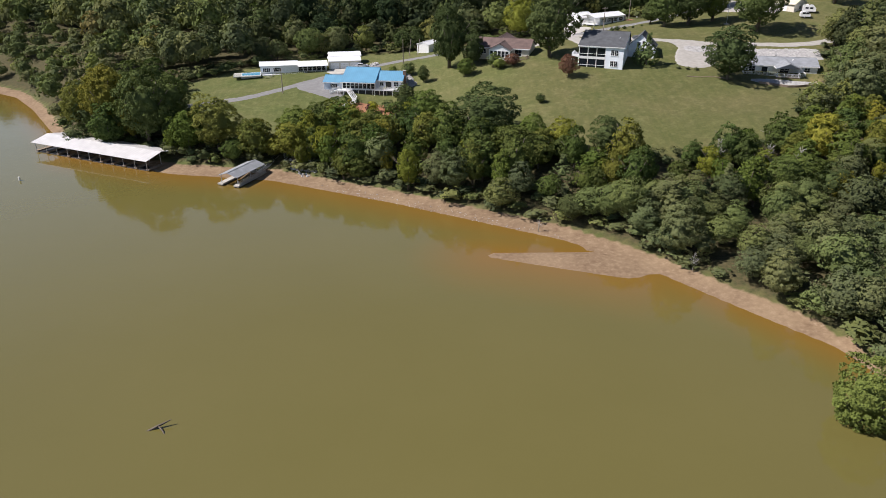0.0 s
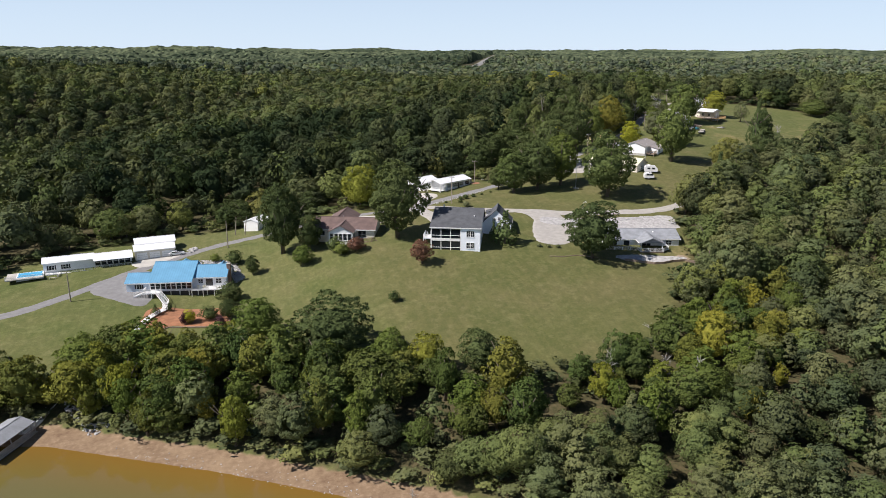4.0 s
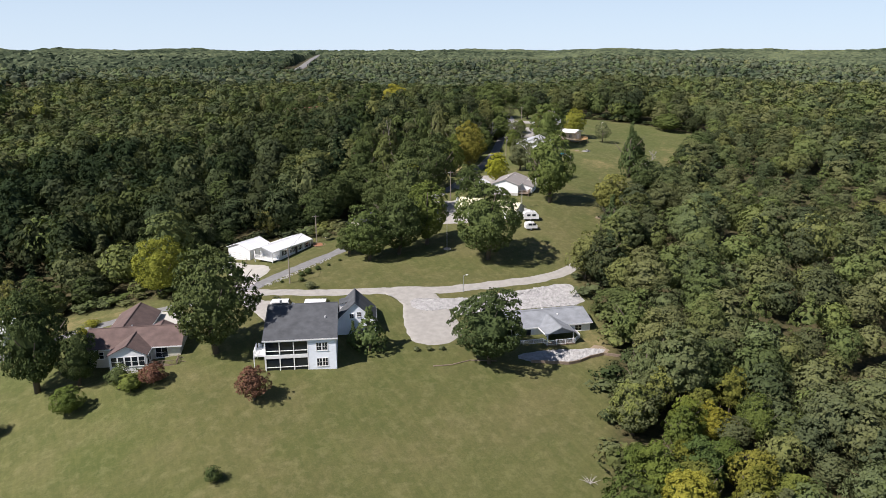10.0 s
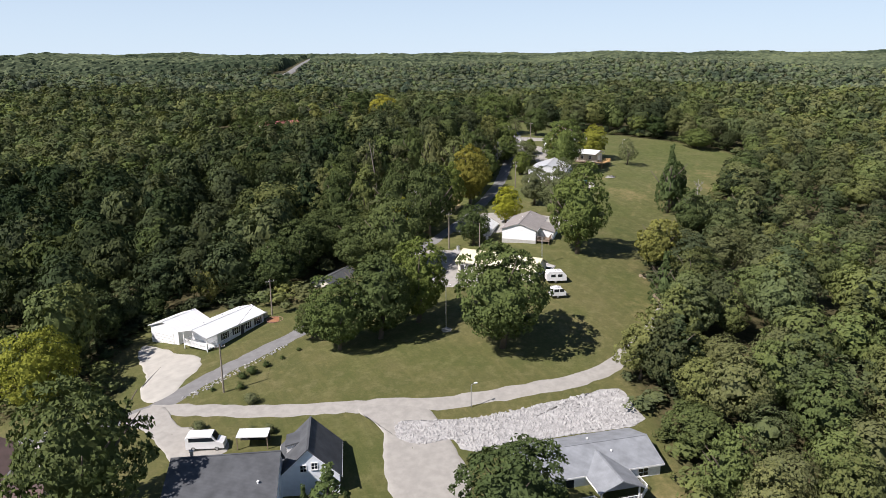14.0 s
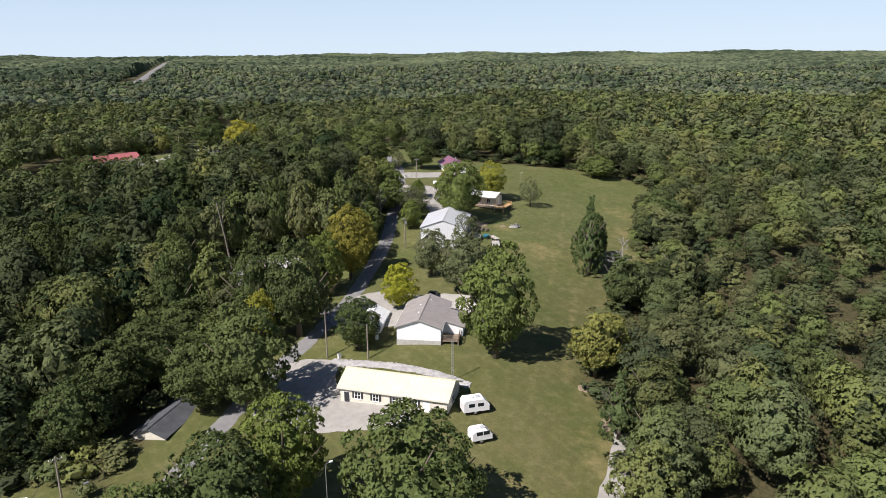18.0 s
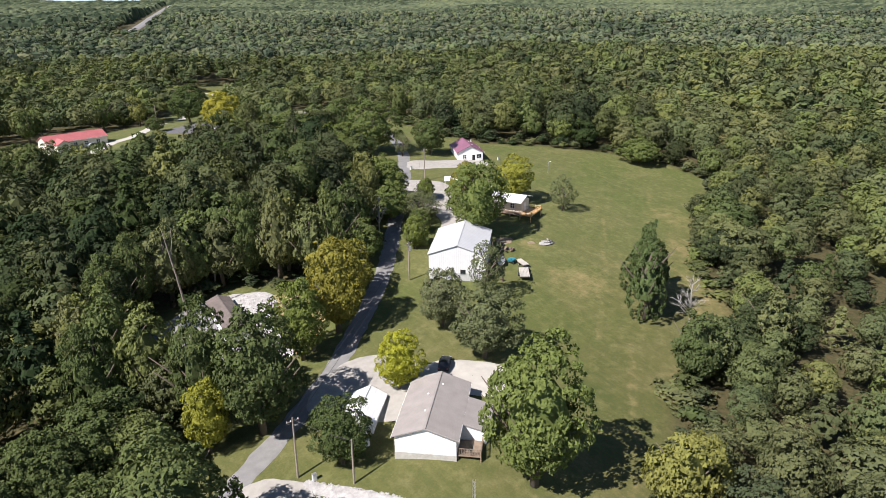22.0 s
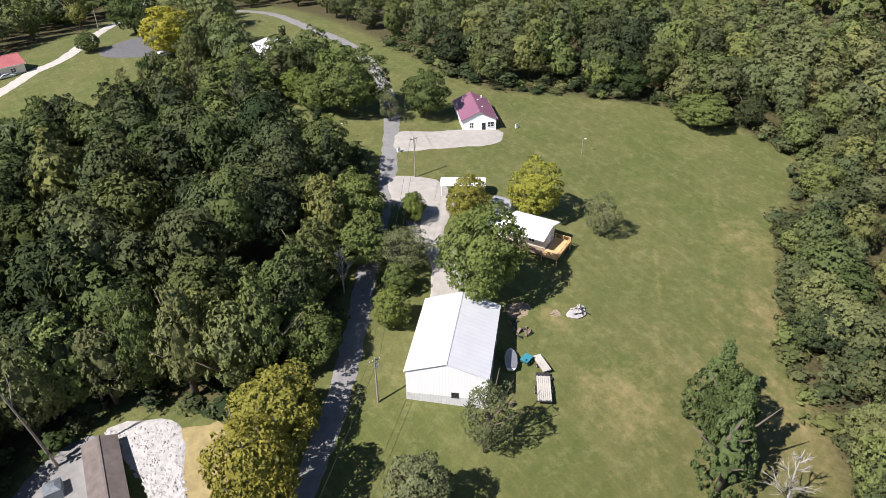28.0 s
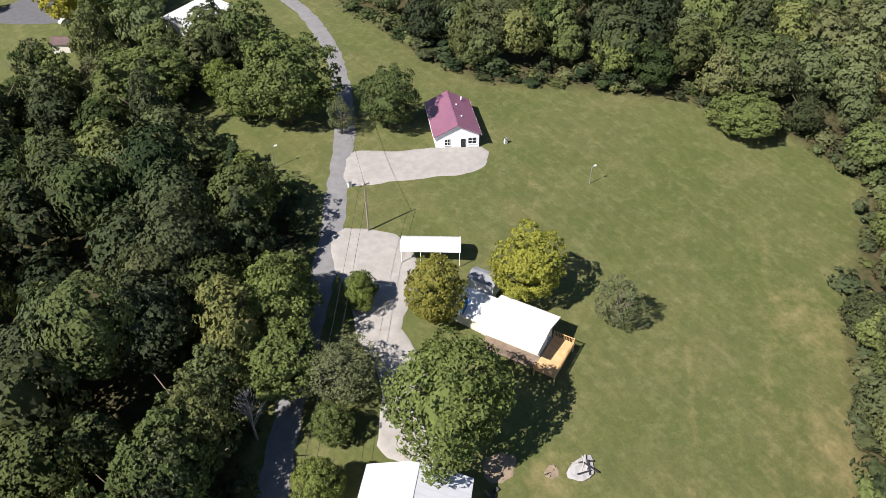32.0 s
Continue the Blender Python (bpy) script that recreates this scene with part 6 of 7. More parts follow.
def porch_home():
    h = thing("white_roofed_home", pose(204.1, 357.5, 39.6, 0, 0, -65), "narrow home with broad white metal roof and pine deck", "house")
    walls(h, -6.5, 1.8, 8.2, 6.2, -0.3, 2.9, 0.7, "x", M_CREAM)
    gable_roof(h, -6.5, 1.2, 0.4, 6.4, 2.9, 0.7, "x", M_R_WHITE, 0.2)
    gable_roof(h, 0, -0.4, 8.6, 7.0, 3.2, 1.0, "x", M_R_WHITE, 0.25)
    part("tarp", Geo().poly((-6.0, 1.2, 3.2), (-3.2, 1.2, 3.2), (-3.4, 3.6, 3.85), (-6.1, 3.4, 3.8)), M_TARP, h, "blue tarp patch on the roof")
    part("skirting", Geo().box(-6.5, 1.75, -1.0, 8.3, 6.25, 0.1), M_SKIRT, h)
    deck(h, 0.2, -0.4, 8.5, 1.8, 0.2, -1.2, M_WOOD)
    railing(h, [(0.3, -0.3), (8.4, -0.3)], 0.2, M_WOOD)
    deck(h, 8.5, -0.6, 11.6, 6.4, 0.2, -1.6, M_NEWWOOD)
    railing(h, [(8.5, -0.5), (11.5, -0.5), (11.5, 6.3), (8.5, 6.3)], 0.2, M_NEWWOOD)
    for x in (2.2, 5.5):
        window(h, "f", x, 1.0, 1.1, 1.2, 1.8)
    door(h, "r", 3.6, 0.3, 0.95, 2.0, 8.2)
    g = thing("garden_table", pose(211.9, 352.3, 39.85, 0, 0, -65), "small round grey table on the pine deck", "table")
    part("tabletop", Geo().tube([(0, 0, 0.7), (0, 0, 0.75)], [0.55, 0.55], 14), M_METAL, g)
    part("leg", Geo().tube([(0, 0, 0), (0, 0, 0.7)], [0.06, 0.06], 8), M_METAL, g)
    s = thing("garden_hut", pose(209.0, 366.5, 40.7, 0, 0, -65), "small grey-roofed white garden hut", "shed")
    walls(s, 0, 0, 4.0, 2.4, -0.4, 2.2, 0.5, "x", M_WHITE)
    gable_roof(s, 0, 0, 4.0, 2.4, 2.2, 0.5, "x", M_R_GREY, 0.2)
    c = thing("carport", pose(203.2, 376.2, 41.8, 0, 0, -37), "white metal carport over stored things", "carport")
    g = Geo()
    prof = [(y, 2.3 + 0.75 * math.sin(math.pi * k / 8)) for k, y in enumerate(np.linspace(0, 3.8, 9))]
    g.loft([[(x, y, z) for y, z in prof] + [(x, y, z - 0.06) for y, z in reversed(prof)] for x in (0, 9.2)])
    part("roof", g, M_R_WHITE, c)
    for x in (0.2, 3.1, 6.1, 9.0):
        for y in (0.1, 3.7):
            part("post", Geo().box(x - 0.05, y - 0.05, -0.4, x + 0.05, y + 0.05, 2.4), M_WHITE, c)


def plum_house():
    h = thing("plum_roofed_house", pose(225.7, 399.2, 42.2, 0, 0, -27), "white house with plum metal roof on the ridge lawn", "house")
    walls(h, 0, 0, 8.2, 13, -0.5, 3.0, 2.0, "y", M_SIDING)
    gable_roof(h, 0, 0, 8.2, 13, 3.0, 2.0, "y", M_R_PURPLE_V, 0.4, trim=M_WHITE)
    window(h, "f", 2.2, 1.0, 0.9, 1.2, 0.0)
    door(h, "f", 5.2, 0.1, 0.95, 2.0, 0.0, M_GLASS)
    window(h, "f", 6.9, 1.0, 1.5, 1.2, 0.0)
    part("walk_slab", Geo().box(-1.4, 0, -0.5, 0, 13, 0.05), M_CONCRETE, h)
    part("step", Geo().box(4.4, -1.3, -0.4, 6.2, 0, 0.05), M_CONCRETE, h)
    for x, y in ((5.5, 4), (5.2, 8.6), (6.6, 11.3)):
        roof_vent(h, x, y, 4.3, 0.35, mat=M_WHITE)


def far_houses():
    h = thing("red_roofed_house", pose(126.0, 516.5, 39.6, 0, 0, 12), "long white house with red metal roof beyond the woods", "house")
    walls(h, 0, 0, 22, 9, -1.5, 3.2, 2.0, "x", M_CREAM)
    gable_roof(h, 0, 0, 22, 9, 3.2, 2.0, "x", M_R_RED, 0.4, trim=M_WHITE)
    walls(h, 2, -4, 7, 2, -1.5, 2.8, 1.4, "y", M_CREAM)
    gable_roof(h, 2, -4, 7, 3, 2.8, 1.4, "y", M_R_RED, 0.3)
    for x in (10, 14, 18.5):
        window(h, "f", x, 1.0, 1.4, 1.3, 0.0)
    w = thing("white_roofed_house", pose(207.0, 471.5, 43.3, 0, 0, 30), "white metal-roofed house half hidden by trees", "house")
    walls(w, 0, 0, 14, 11, -1.5, 3.2, 1.2, "x", M_SIDING)
    gable_roof(w, 0, 0, 14, 11, 3.2, 1.2, "x", M_R_WHITE, 0.4)
    window(w, "f", 4, 1.0, 1.4, 1.3, 0.0)
    s = thing("small_garden_shed", pose(177.5, 487.0, 42.0, 0, 0, -35), "small brown-roofed shed on the far lawn", "shed")
    walls(s, 0, 0, 4, 3.2, -1, 2.3, 1.0, "x", M_CREAM)
    gable_roof(s, 0, 0, 4, 3.2, 2.3, 1.0, "x", M_R_BROWN, 0.3)
    c = thing("small_cabin", pose(125.8, 337.5, 33.0, 0, 0, -7), "small cabin with worn brown roof in the gravel yard", "cabin")
    walls(c, 0, 0, 4.2, 17, -0.8, 2.6, 0.8, "y", M_SIDING)
    gable_roof(c, 0, 0, 4.2, 17, 2.6, 0.8, "y", M_R_WORN, 0.3)
    deck(c, 4.2, 6, 6.4, 15, 0.1, -0.8, M_WOOD)
    for y in (3, 8, 13):
        window(c, "r", y, 1.0, 1.0, 1.1, 4.2)
    d = thing("dark_shed", pose(84.5, 299.5, 24.4, 0, 0, -50), "low tan shed with dark roof in the woods' shade", "shed")
    walls(d, 0, 0, 6, 11, -0.6, 2.3, 1.2, "y", M_CREAM)
    gable_roof(d, 0, 0, 6, 11, 2.3, 1.2, "y", M_R_DARK, 0.4)
    s = thing("white_box_shed", pose(-9.6, 271.0, 14.6, 0, 0, -30), "white flat-sided storage shed at the wood's edge", "shed")
    walls(s, 0, 0, 5.0, 7.5, -0.6, 3.2, 0.8, "y", M_WHITE)
    gable_roof(s, 0, 0, 5.0, 7.5, 3.2, 0.8, "y", M_R_WHITE, 0.2)


def docks():
    h = thing("covered_boat_dock", pose(-114.8, 194.2, 0, 0, 0, -24.5), "long covered boat dock with white metal roof", "boat dock")
    gable_roof(h, 0, 0, 42, 10.5, 2.9, 1.1, "x", M_R_DOCK, 0.4, 0.1)
    for k in range(11):
        x = 0.4 + 41.2 * k / 10
        part("finger_pier", Geo().box(x - 0.5, 0.3, 0.25, x + 0.5, 10.2, 0.55), M_WOOD, h)
        for y in (0.3, 5.2, 10.2):
            part("post", Geo().box(x - 0.06, y - 0.06, 0.3, x + 0.06, y + 0.06, 2.95 + (1.0 if y == 5.2 else 0)), M_METAL, h)
    part("walkway", Geo().box(0, 9.0, 0.25, 42, 10.4, 0.56), M_WOOD, h)
    part("float", Geo().box(0.5, 0.5, -0.25, 41.5, 10.2, 0.24), M_TRIM, h)
    d = thing("small_boat_dock", pose(-54.8, 166.8, 0, 0, 0, -22), "small boat dock with grey roof and gangway", "boat dock")
    gable_roof(d, 0, 0, 5.0, 11.0, 2.6, 0.8, "y", M_R_GREY, 0.35, 0.1)
    for x in (0.1, 4.9):
        for y in (0.3, 5.5, 10.7):
            part("post", Geo().box(x - 0.06, y - 0.06, 0.3, x + 0.06, y + 0.06, 2.65), M_METAL, d)
    for x0, x1 in ((-0.6, 0.9), (4.1, 5.6)):
        part("pier", Geo().box(x0, -0.4, 0.25, x1, 11.4, 0.6), M_CONCRETE, d)
        part("float", Geo().box(x0 + 0.1, -0.3, -0.2, x1 - 0.1, 11.3, 0.24), M_TRIM, d)
    part("pier", Geo().box(0.9, 10, 0.25, 4.1, 11.4, 0.6), M_CONCRETE, d)
    railing(d, [(5.5, 0), (5.5, 11)], 0.6, M_METAL)
    g = thing("gangway", pose(0, 0, 0), "white metal gangway from dock to shore", "gangway")
    a, b = Vector((-47.2, 174.6, 0.65)), Vector((-42.5, 188.0, 2.0))
    part("walkway", Geo().beam(a, b, 1.3, 0.12), M_WHITE, g)
    s = (b - a).cross(Vector((0, 0, 1))).normalized() * 0.62
    for e in (-1, 1):
        railing(g, [tuple(a + s * e), tuple(b + s * e)], 0, M_WHITE, 0.95, 0.5)


M_R_DOCK = surface("weathered_white_roofing", (0.55, 0.54, 0.54), 0.45, vary=0.15, scale=0.5, seams=("X", 0.9, 0.3))
M_SIDING_V = surface("white_ribbed_metal", (0.64, 0.65, 0.67), 0.45, vary=0.06, seams=("X", 0.45, 0.3))
M_R_WHITE_V = surface("white_barn_roofing", (0.52, 0.53, 0.55), 0.4, vary=0.06, scale=0.5, seams=("Y", 0.9, 0.2))
M_R_PURPLE_V = surface("plum_roof_panels", (0.23, 0.1, 0.15), 0.5, vary=0.15, scale=0.5, seams=("Y", 0.5, 0.4))
for build in (white_house, brown_house, grey_ranch, blue_house, long_white_building, loop_home, yellow_building, taupe_house, metal_barn, porch_home, plum_house, far_houses, docks):
    build()


# ---- poles, wires and lamps ----
def utility_pole(x, y, high, label="weathered wooden utility pole beside the lane", arm=True, lean=(0, 0), box=False):
    e = thing("utility_pole", pose(x, y, float(height(x, y)) - 0.2, lean[0], lean[1], 0), label, "utility pole")
    part("shaft", Geo().tube([(0, 0, 0), (0, 0, high * 0.5), (0, 0, high)], [0.16, 0.14, 0.1], 9), M_POLE, e)
    if arm:
        a = part("crossarm", Geo().box(-0.9, -0.06, high - 0.6, 0.9, 0.06, high - 0.46), M_POLE, e)
        for k in (-0.8, -0.3, 0.3, 0.8):
            part("insulator", Geo().tube([(k, 0, high - 0.46), (k, 0, high - 0.28)], [0.05, 0.04], 6), M_WHITE, a)
    if box:
        part("transformer", Geo().tube([(0.32, 0, high - 2.0), (0.32, 0, high - 1.2)], [0.24, 0.24], 10), M_METAL, e, "grey transformer drum")
    return e


def yard_lamp(x, y, high, label="thin pole with a yard lamp"):
    e = thing("yard_lamp", pose(x, y, float(height(x, y)) - 0.1), label, "lamp post")
    part("pole", Geo().tube([(0, 0, 0), (0, 0, high)], [0.07, 0.05], 8), M_METAL, e)
    part("arm", Geo().beam((0, 0, high - 0.1), (0.8, 0, high + 0.1), 0.06), M_METAL, e)
    part("lamp_head", Geo().box(0.6, -0.15, high - 0.02, 1.1, 0.15, high + 0.12), M_WHITE, e)
    return e


LANE_POLES = [(55.9, 258.2, 9.0), (71.9, 288.4, 8.3), (120.7, 299.5, 9.8), (165.2, 337.6, 8.8), (202.9, 385.2, 9.6)]
for k, (x, y, h) in enumerate(LANE_POLES):
    utility_pole(x, y, h, box=k in (3,))
for x, y, h in ((-13.9, 255.3, 8.5), (-50.4, 224.8, 8.0), (125.8, 292.8, 7.2), (130.0, 557.6, 9.3), (178, 563.5, 9.2)):
    utility_pole(x, y, h, "plain wooden pole on the grass", False)
utility_pole(-12.3, 267.7, 6.0, "leaning wooden pole at the wood's edge", False, (0, 6))
utility_pole(-9.3, 266.7, 6.0, "leaning wooden pole at the wood's edge", False, (0, 8))
for x, y, h in ((98.9, 259.3, 9.0), (244.0, 376.9, 3.6), (198.2, 409.9, 4.3)):
    yard_lamp(x, y, h)
yard_lamp(91.0, 235.3, 4.2, "short wooden post with a lantern above the stones")


def wire(a, b, sag, name="power_line"):
    """A slack cable from a to b."""
    a, b = Vector(a), Vector(b)
    pts = []
    for k in range(13):
        t = k / 12
        p = a.lerp(b, t)
        p.z -= sag * 4 * t * (1 - t)
        pts.append(p)
    g = Geo().tube(pts, [0.025] * 13, 4)
    return tagged(new(name, g.mesh(name, M_TRIM)), "thin dark power line slung between poles", "cable")


def top(x, y, h, dx=0.0):
    return (x + dx, y, float(height(x, y)) + h - 0.4)


for a, b in zip(LANE_POLES[2:-1], LANE_POLES[3:]):
    for dx in (-0.8, 0.8):
        wire(top(*a, dx), top(*b, dx), 1.0)
wire(top(*LANE_POLES[2]), top(125.8, 292.8, 7.2), 0.3)
wire(top(*LANE_POLES[0]), top(*LANE_POLES[1]), 0.8)
wire(top(*LANE_POLES[4]), (222, 432, 51.5), 1.0)
lattice = thing("antenna_mast", pose(132.9, 275.9, 30.5), "slim grey lattice antenna mast beside the yellow-roofed building", "mast")
for k in range(3):
    a = 2.1 * k
    part("rail", Geo().tube([(0.2 * math.cos(a), 0.2 * math.sin(a), 0), (0.2 * math.cos(a), 0.2 * math.sin(a), 8)], [0.03, 0.03], 5), M_METAL, lattice)
for k in range(13):
    z = 0.3 + 0.6 * k
    part("rung", Geo().tube([(0.2, 0, z), (0.2 * math.cos(2.1), 0.2 * math.sin(2.1), z + 0.3), (0.2 * math.cos(4.2), 0.2 * math.sin(4.2), z)], [0.015] * 3, 4), M_METAL, lattice)


# ---- stones ----
def stones(name, poly, size, count, label, seed, mat=M_STONE, up=0.0):
    """A bed of broken stone: many rough blocks joined as one."""
    r = np.random.default_rng(seed)
    sv, sf = ICO0
    lo, hi = np.min(poly, axis=0), np.max(poly, axis=0)
    p = r.uniform(lo, hi, (count * 4, 2))
    p = p[inside(poly, p[:, 0], p[:, 1])][:count]
    V, F = [], []
    z = height(p[:, 0], p[:, 1]) + up
    for k, (x, y) in enumerate(p):
        s = size * r.uniform(0.5, 1.3) * r.uniform(0.7, 1.2, 3)
        q = sv * s * (1 + 0.18 * r.standard_normal((len(sv), 1)))
        a = r.uniform(0, 6.28)
        q = np.stack([q[:, 0] * math.cos(a) - q[:, 1] * math.sin(a), q[:, 0] * math.sin(a) + q[:, 1] * math.cos(a), q[:, 2] * 0.75], 1)
        V.append(q + (x, y, z[k] + size * 0.15))
        F.append(sf + k * len(sv))
    me = quick_mesh(name, np.concatenate(V), np.concatenate(F), mat)
    return tagged(new(name, me), label, "rocks", kind="stuff")


BANK = [(78, 236.8), (83, 235), (90.3, 232.6), (100, 231.5), (108, 230.8), (116.8, 229.6), (116, 224), (114, 221), (99.1, 223.9), (86, 226), (84.5, 229.5), (79, 230.5), (76.5, 233.5)]
patch("stone_bank", BANK, M_STONE, "slope of pale broken limestone below the loop drive", "rocks", 0.12)
stones("bank_stones", BANK, 0.27, 3000, "pale broken limestone blocks covering the slope", 1)
LOW = [(89.3, 208.7), (96.5, 207.9), (107.2, 204.2), (106.5, 202.9), (100.4, 202.9), (97.7, 203), (92.8, 204.9), (89.8, 206.6)]
patch("stone_terrace", LOW, M_STONE, "pale limestone terrace below the deck", "rocks", 0.1)
stones("terrace_stones", LOW, 0.24, 600, "pale limestone rubble below the deck", 2)
YARD = [(-24, 247), (-16, 246), (-11, 241), (-8.2, 230), (-10.5, 228), (-13, 236), (-18.4, 240)]
stones("yard_stones", YARD, 0.32, 700, "pale limestone rubble beside the blue-roofed house", 3)
strip("stone_edging", [(120.4, 297.6), (124.2, 292), (128.3, 285.6), (131.6, 279.6), (134.3, 273)], 2.0, M_STONE, "strip of pale limestone edging the grass", "rocks", 0.1)
stones("edge_stones", [(118.5, 297), (121.5, 298), (128.8, 287), (135.2, 273.5), (133.6, 272.3), (127.8, 285.3)], 0.16, 2200, "pale limestone edging behind the yellow-roofed building", 4)
stones("cabin_stones", [(131, 357), (140, 352), (137.5, 341), (134, 328), (129.5, 332), (133, 344)], 0.26, 900, "white crushed stone beside the cabin", 5)
stones("shore_stones", [(-43, 186), (-38, 186), (-31, 174), (-35, 171), (-41, 178)], 0.35, 260, "grey rubble on the bank above the gangway", 6)
stones("lane_stones", [(49, 260.5), (56, 264), (70, 271), (70.5, 270), (57, 262.5), (50, 259)], 0.2, 260, "small pale stones edging the lane", 7)
stones("beach_stones", [(-30, 168), (0, 151), (24, 136), (24, 134), (-2, 148), (-30, 164)], 0.12, 300, "small stones scattered over the mud", 8)
stones("drive_boulders", [(-27.5, 256), (-24, 259), (-22, 257), (-25.5, 254)], 0.6, 26, "pale boulders beside the garage", 9)
w = thing("timber_retaining_wall", pose(0, 0, 0), "low weathered timber retaining wall at the lawn's edge", "wall")
pts = [(90.3, 205.5), (92.7, 204.5), (97.2, 202.2), (99.8, 202.0), (102.6, 202.4), (106.1, 202.2), (108.7, 200.2)]
for a, b in zip(pts[:-1], pts[1:]):
    for k in range(3):
        part("timber", Geo().beam((*a, float(height(*a)) + 0.1 + 0.2 * k), (*b, float(height(*b)) + 0.1 + 0.2 * k), 0.2, 0.19), M_WOOD, w)
for a, b in (((-11.8, 203.6), (-25.3, 207.4)), ((-11.8, 203.6), (-11.0, 209.5)), ((-25.3, 207.4), (-30, 202.8))):
    e = thing("bed_edging", pose(0, 0, 0), "weathered timber edging of the mulch bed", "edging")
    part("timber", Geo().beam((*a, float(height(*a)) + 0.12), (*b, float(height(*b)) + 0.12), 0.2, 0.24), M_WOOD, e)
for k, (x, y, r) in enumerate(((59.8, 261.5, 0.9), (61.6, 262.2, 1.1), (64.5, 263.6, 0.8), (58.7, 257.8, 0.8), (67.8, 265.0, 0.55), (71.4, 266.7, 0.5), (54.4, 259.9, 0.5), (59.2, 252.3, 1.3), (50.3, 248.6, 1.1), (57.1, 243.6, 0.9), (59.9, 242.6, 0.9), (70.5, 217.2, 0.7), (73, 216.4, 0.7), (75.5, 215.8, 0.7))):
    plant(x, y, r * 1.7, r * 2.2, "dark" if k < 7 else "grey", "along the drive", dice)


# ---- vehicles ----
def wheel(parent, x, y, r=0.34, w=0.24):
    t = part("wheel", Geo().tube([(x, y - w / 2, r), (x, y + w / 2, r)], [r, r], 14), M_RUBBER, parent)
    part("rim", Geo().tube([(x, y - w / 2 - 0.01, r), (x, y + w / 2 + 0.01, r)], [r * 0.6, r * 0.6], 12), M_METAL, t)


def car(x, y, turn, paint, label, kind="car", z=None):
    """A car or van: shaped body, glass house, wheels and lamps; x runs to the nose."""
    e = thing(kind, pose(x, y, (float(height(x, y)) if z is None else z) + 0.06, 0, 0, turn), label, kind)
    if kind == "van":
        L, W, prof = 5.6, 2.0, [(0, 0.35), (0, 2.1), (0.3, 2.45), (3.9, 2.5), (4.5, 1.6), (5.5, 1.25), (5.6, 0.4)]
        glass = [(0.5, 1.5), (0.5, 2.1), (3.85, 2.15), (4.3, 1.55)]
        wheels = (1.1, 4.5)
    else:
        L, W, prof = 4.6, 1.8, [(0, 0.35), (0.02, 0.85), (0.5, 0.98), (1.2, 1.42), (2.6, 1.45), (3.4, 0.98), (4.45, 0.82), (4.6, 0.4)]
        glass = [(0.75, 1.0), (1.3, 1.36), (2.55, 1.38), (3.2, 1.0)]
        wheels = (0.9, 3.7)
    rings = []
    for y_, s in ((-W / 2, 0.94), (-W / 2 + 0.12, 1.0), (W / 2 - 0.12, 1.0), (W / 2, 0.94)):
        rings.append([(a, y_, 0.35 + (b - 0.35) * s) for a, b in prof])
    body = part("body", Geo().loft(rings), paint, e)
    for s in (-1, 1):
        part("side_window", Geo().loft([[(a, s * (W / 2 + d), b) for a, b in glass] for d in (-0.05, 0.012)]), M_GLASS, body)
    i = 3 if kind == "van" else 4
    (a0, b0), (a1, b1) = prof[i], prof[i + 1]
    part("windscreen", Geo().poly((a0 + 0.06, -W / 2 + 0.2, b0 + 0.005), (a1 + 0.03, -W / 2 + 0.15, b1 + 0.03), (a1 + 0.03, W / 2 - 0.15, b1 + 0.03), (a0 + 0.06, W / 2 - 0.2, b0 + 0.005)), M_GLASS, body)
    for s in (-1, 1):
        part("headlight", Geo().box(L - 0.08, s * 0.65 - 0.15, 0.62, L + 0.02, s * 0.65 + 0.15, 0.78), M_WHITE, body)
        part("tail_light", Geo().box(-0.02, s * 0.7 - 0.1, 0.7, 0.05, s * 0.7 + 0.1, 0.9), M_R_RED, body)
        for a in wheels:
            wheel(e, a, s * (W / 2 - 0.12))
    return e


car(48.0, 244.6, -24, M_CARWHITE, "white and blue van parked on gravel behind the house", "van")
car(182.5, 503.3, 10, M_CARWHITE, "white car parked by the small shed")
car(139.6, 519.2, 12, M_CARWHITE, "white car parked before the red-roofed house")
car(-103.1, 208.6, 40, M_CARWHITE, "white car parked under trees by the shore")
car(150.0, 305.3, 45, M_CARDARK, "dark car parked beside the taupe-roofed house")
car(-30.8, 253.6, 12, M_CARWHITE, "small white cart beside the garage")
car(217.3, 600, 60, M_CARBLUE, "blue car on the far drive")

s = thing("flat_shelter", pose(54.3, 240.6, 22.2, 0, 0, -24), "flat white-roofed lean-to shelter behind the house", "shelter")
part("roof", Geo().box(0, 0, 2.0, 4.6, 2.6, 2.12), M_R_WHITE, s)
part("back_panel", Geo().box(0.05, 2.45, 0, 4.55, 2.55, 2.0), M_TRIM, s)
for x in (0.1, 4.5):
    part("post", Geo().box(x - 0.06, 0.1, 0, x + 0.06, 0.22, 2.0), M_WOOD, s)
s = thing("wooden_deck", pose(52.5, 238.0, 21.6, 0, 0, -24), "low weathered wooden deck beside the house", "deck")
for k in range(9):
    part("plank", Geo().box(0, 0.28 * k, 0.3, 5.0, 0.28 * k + 0.25, 0.36), M_WOOD, s)


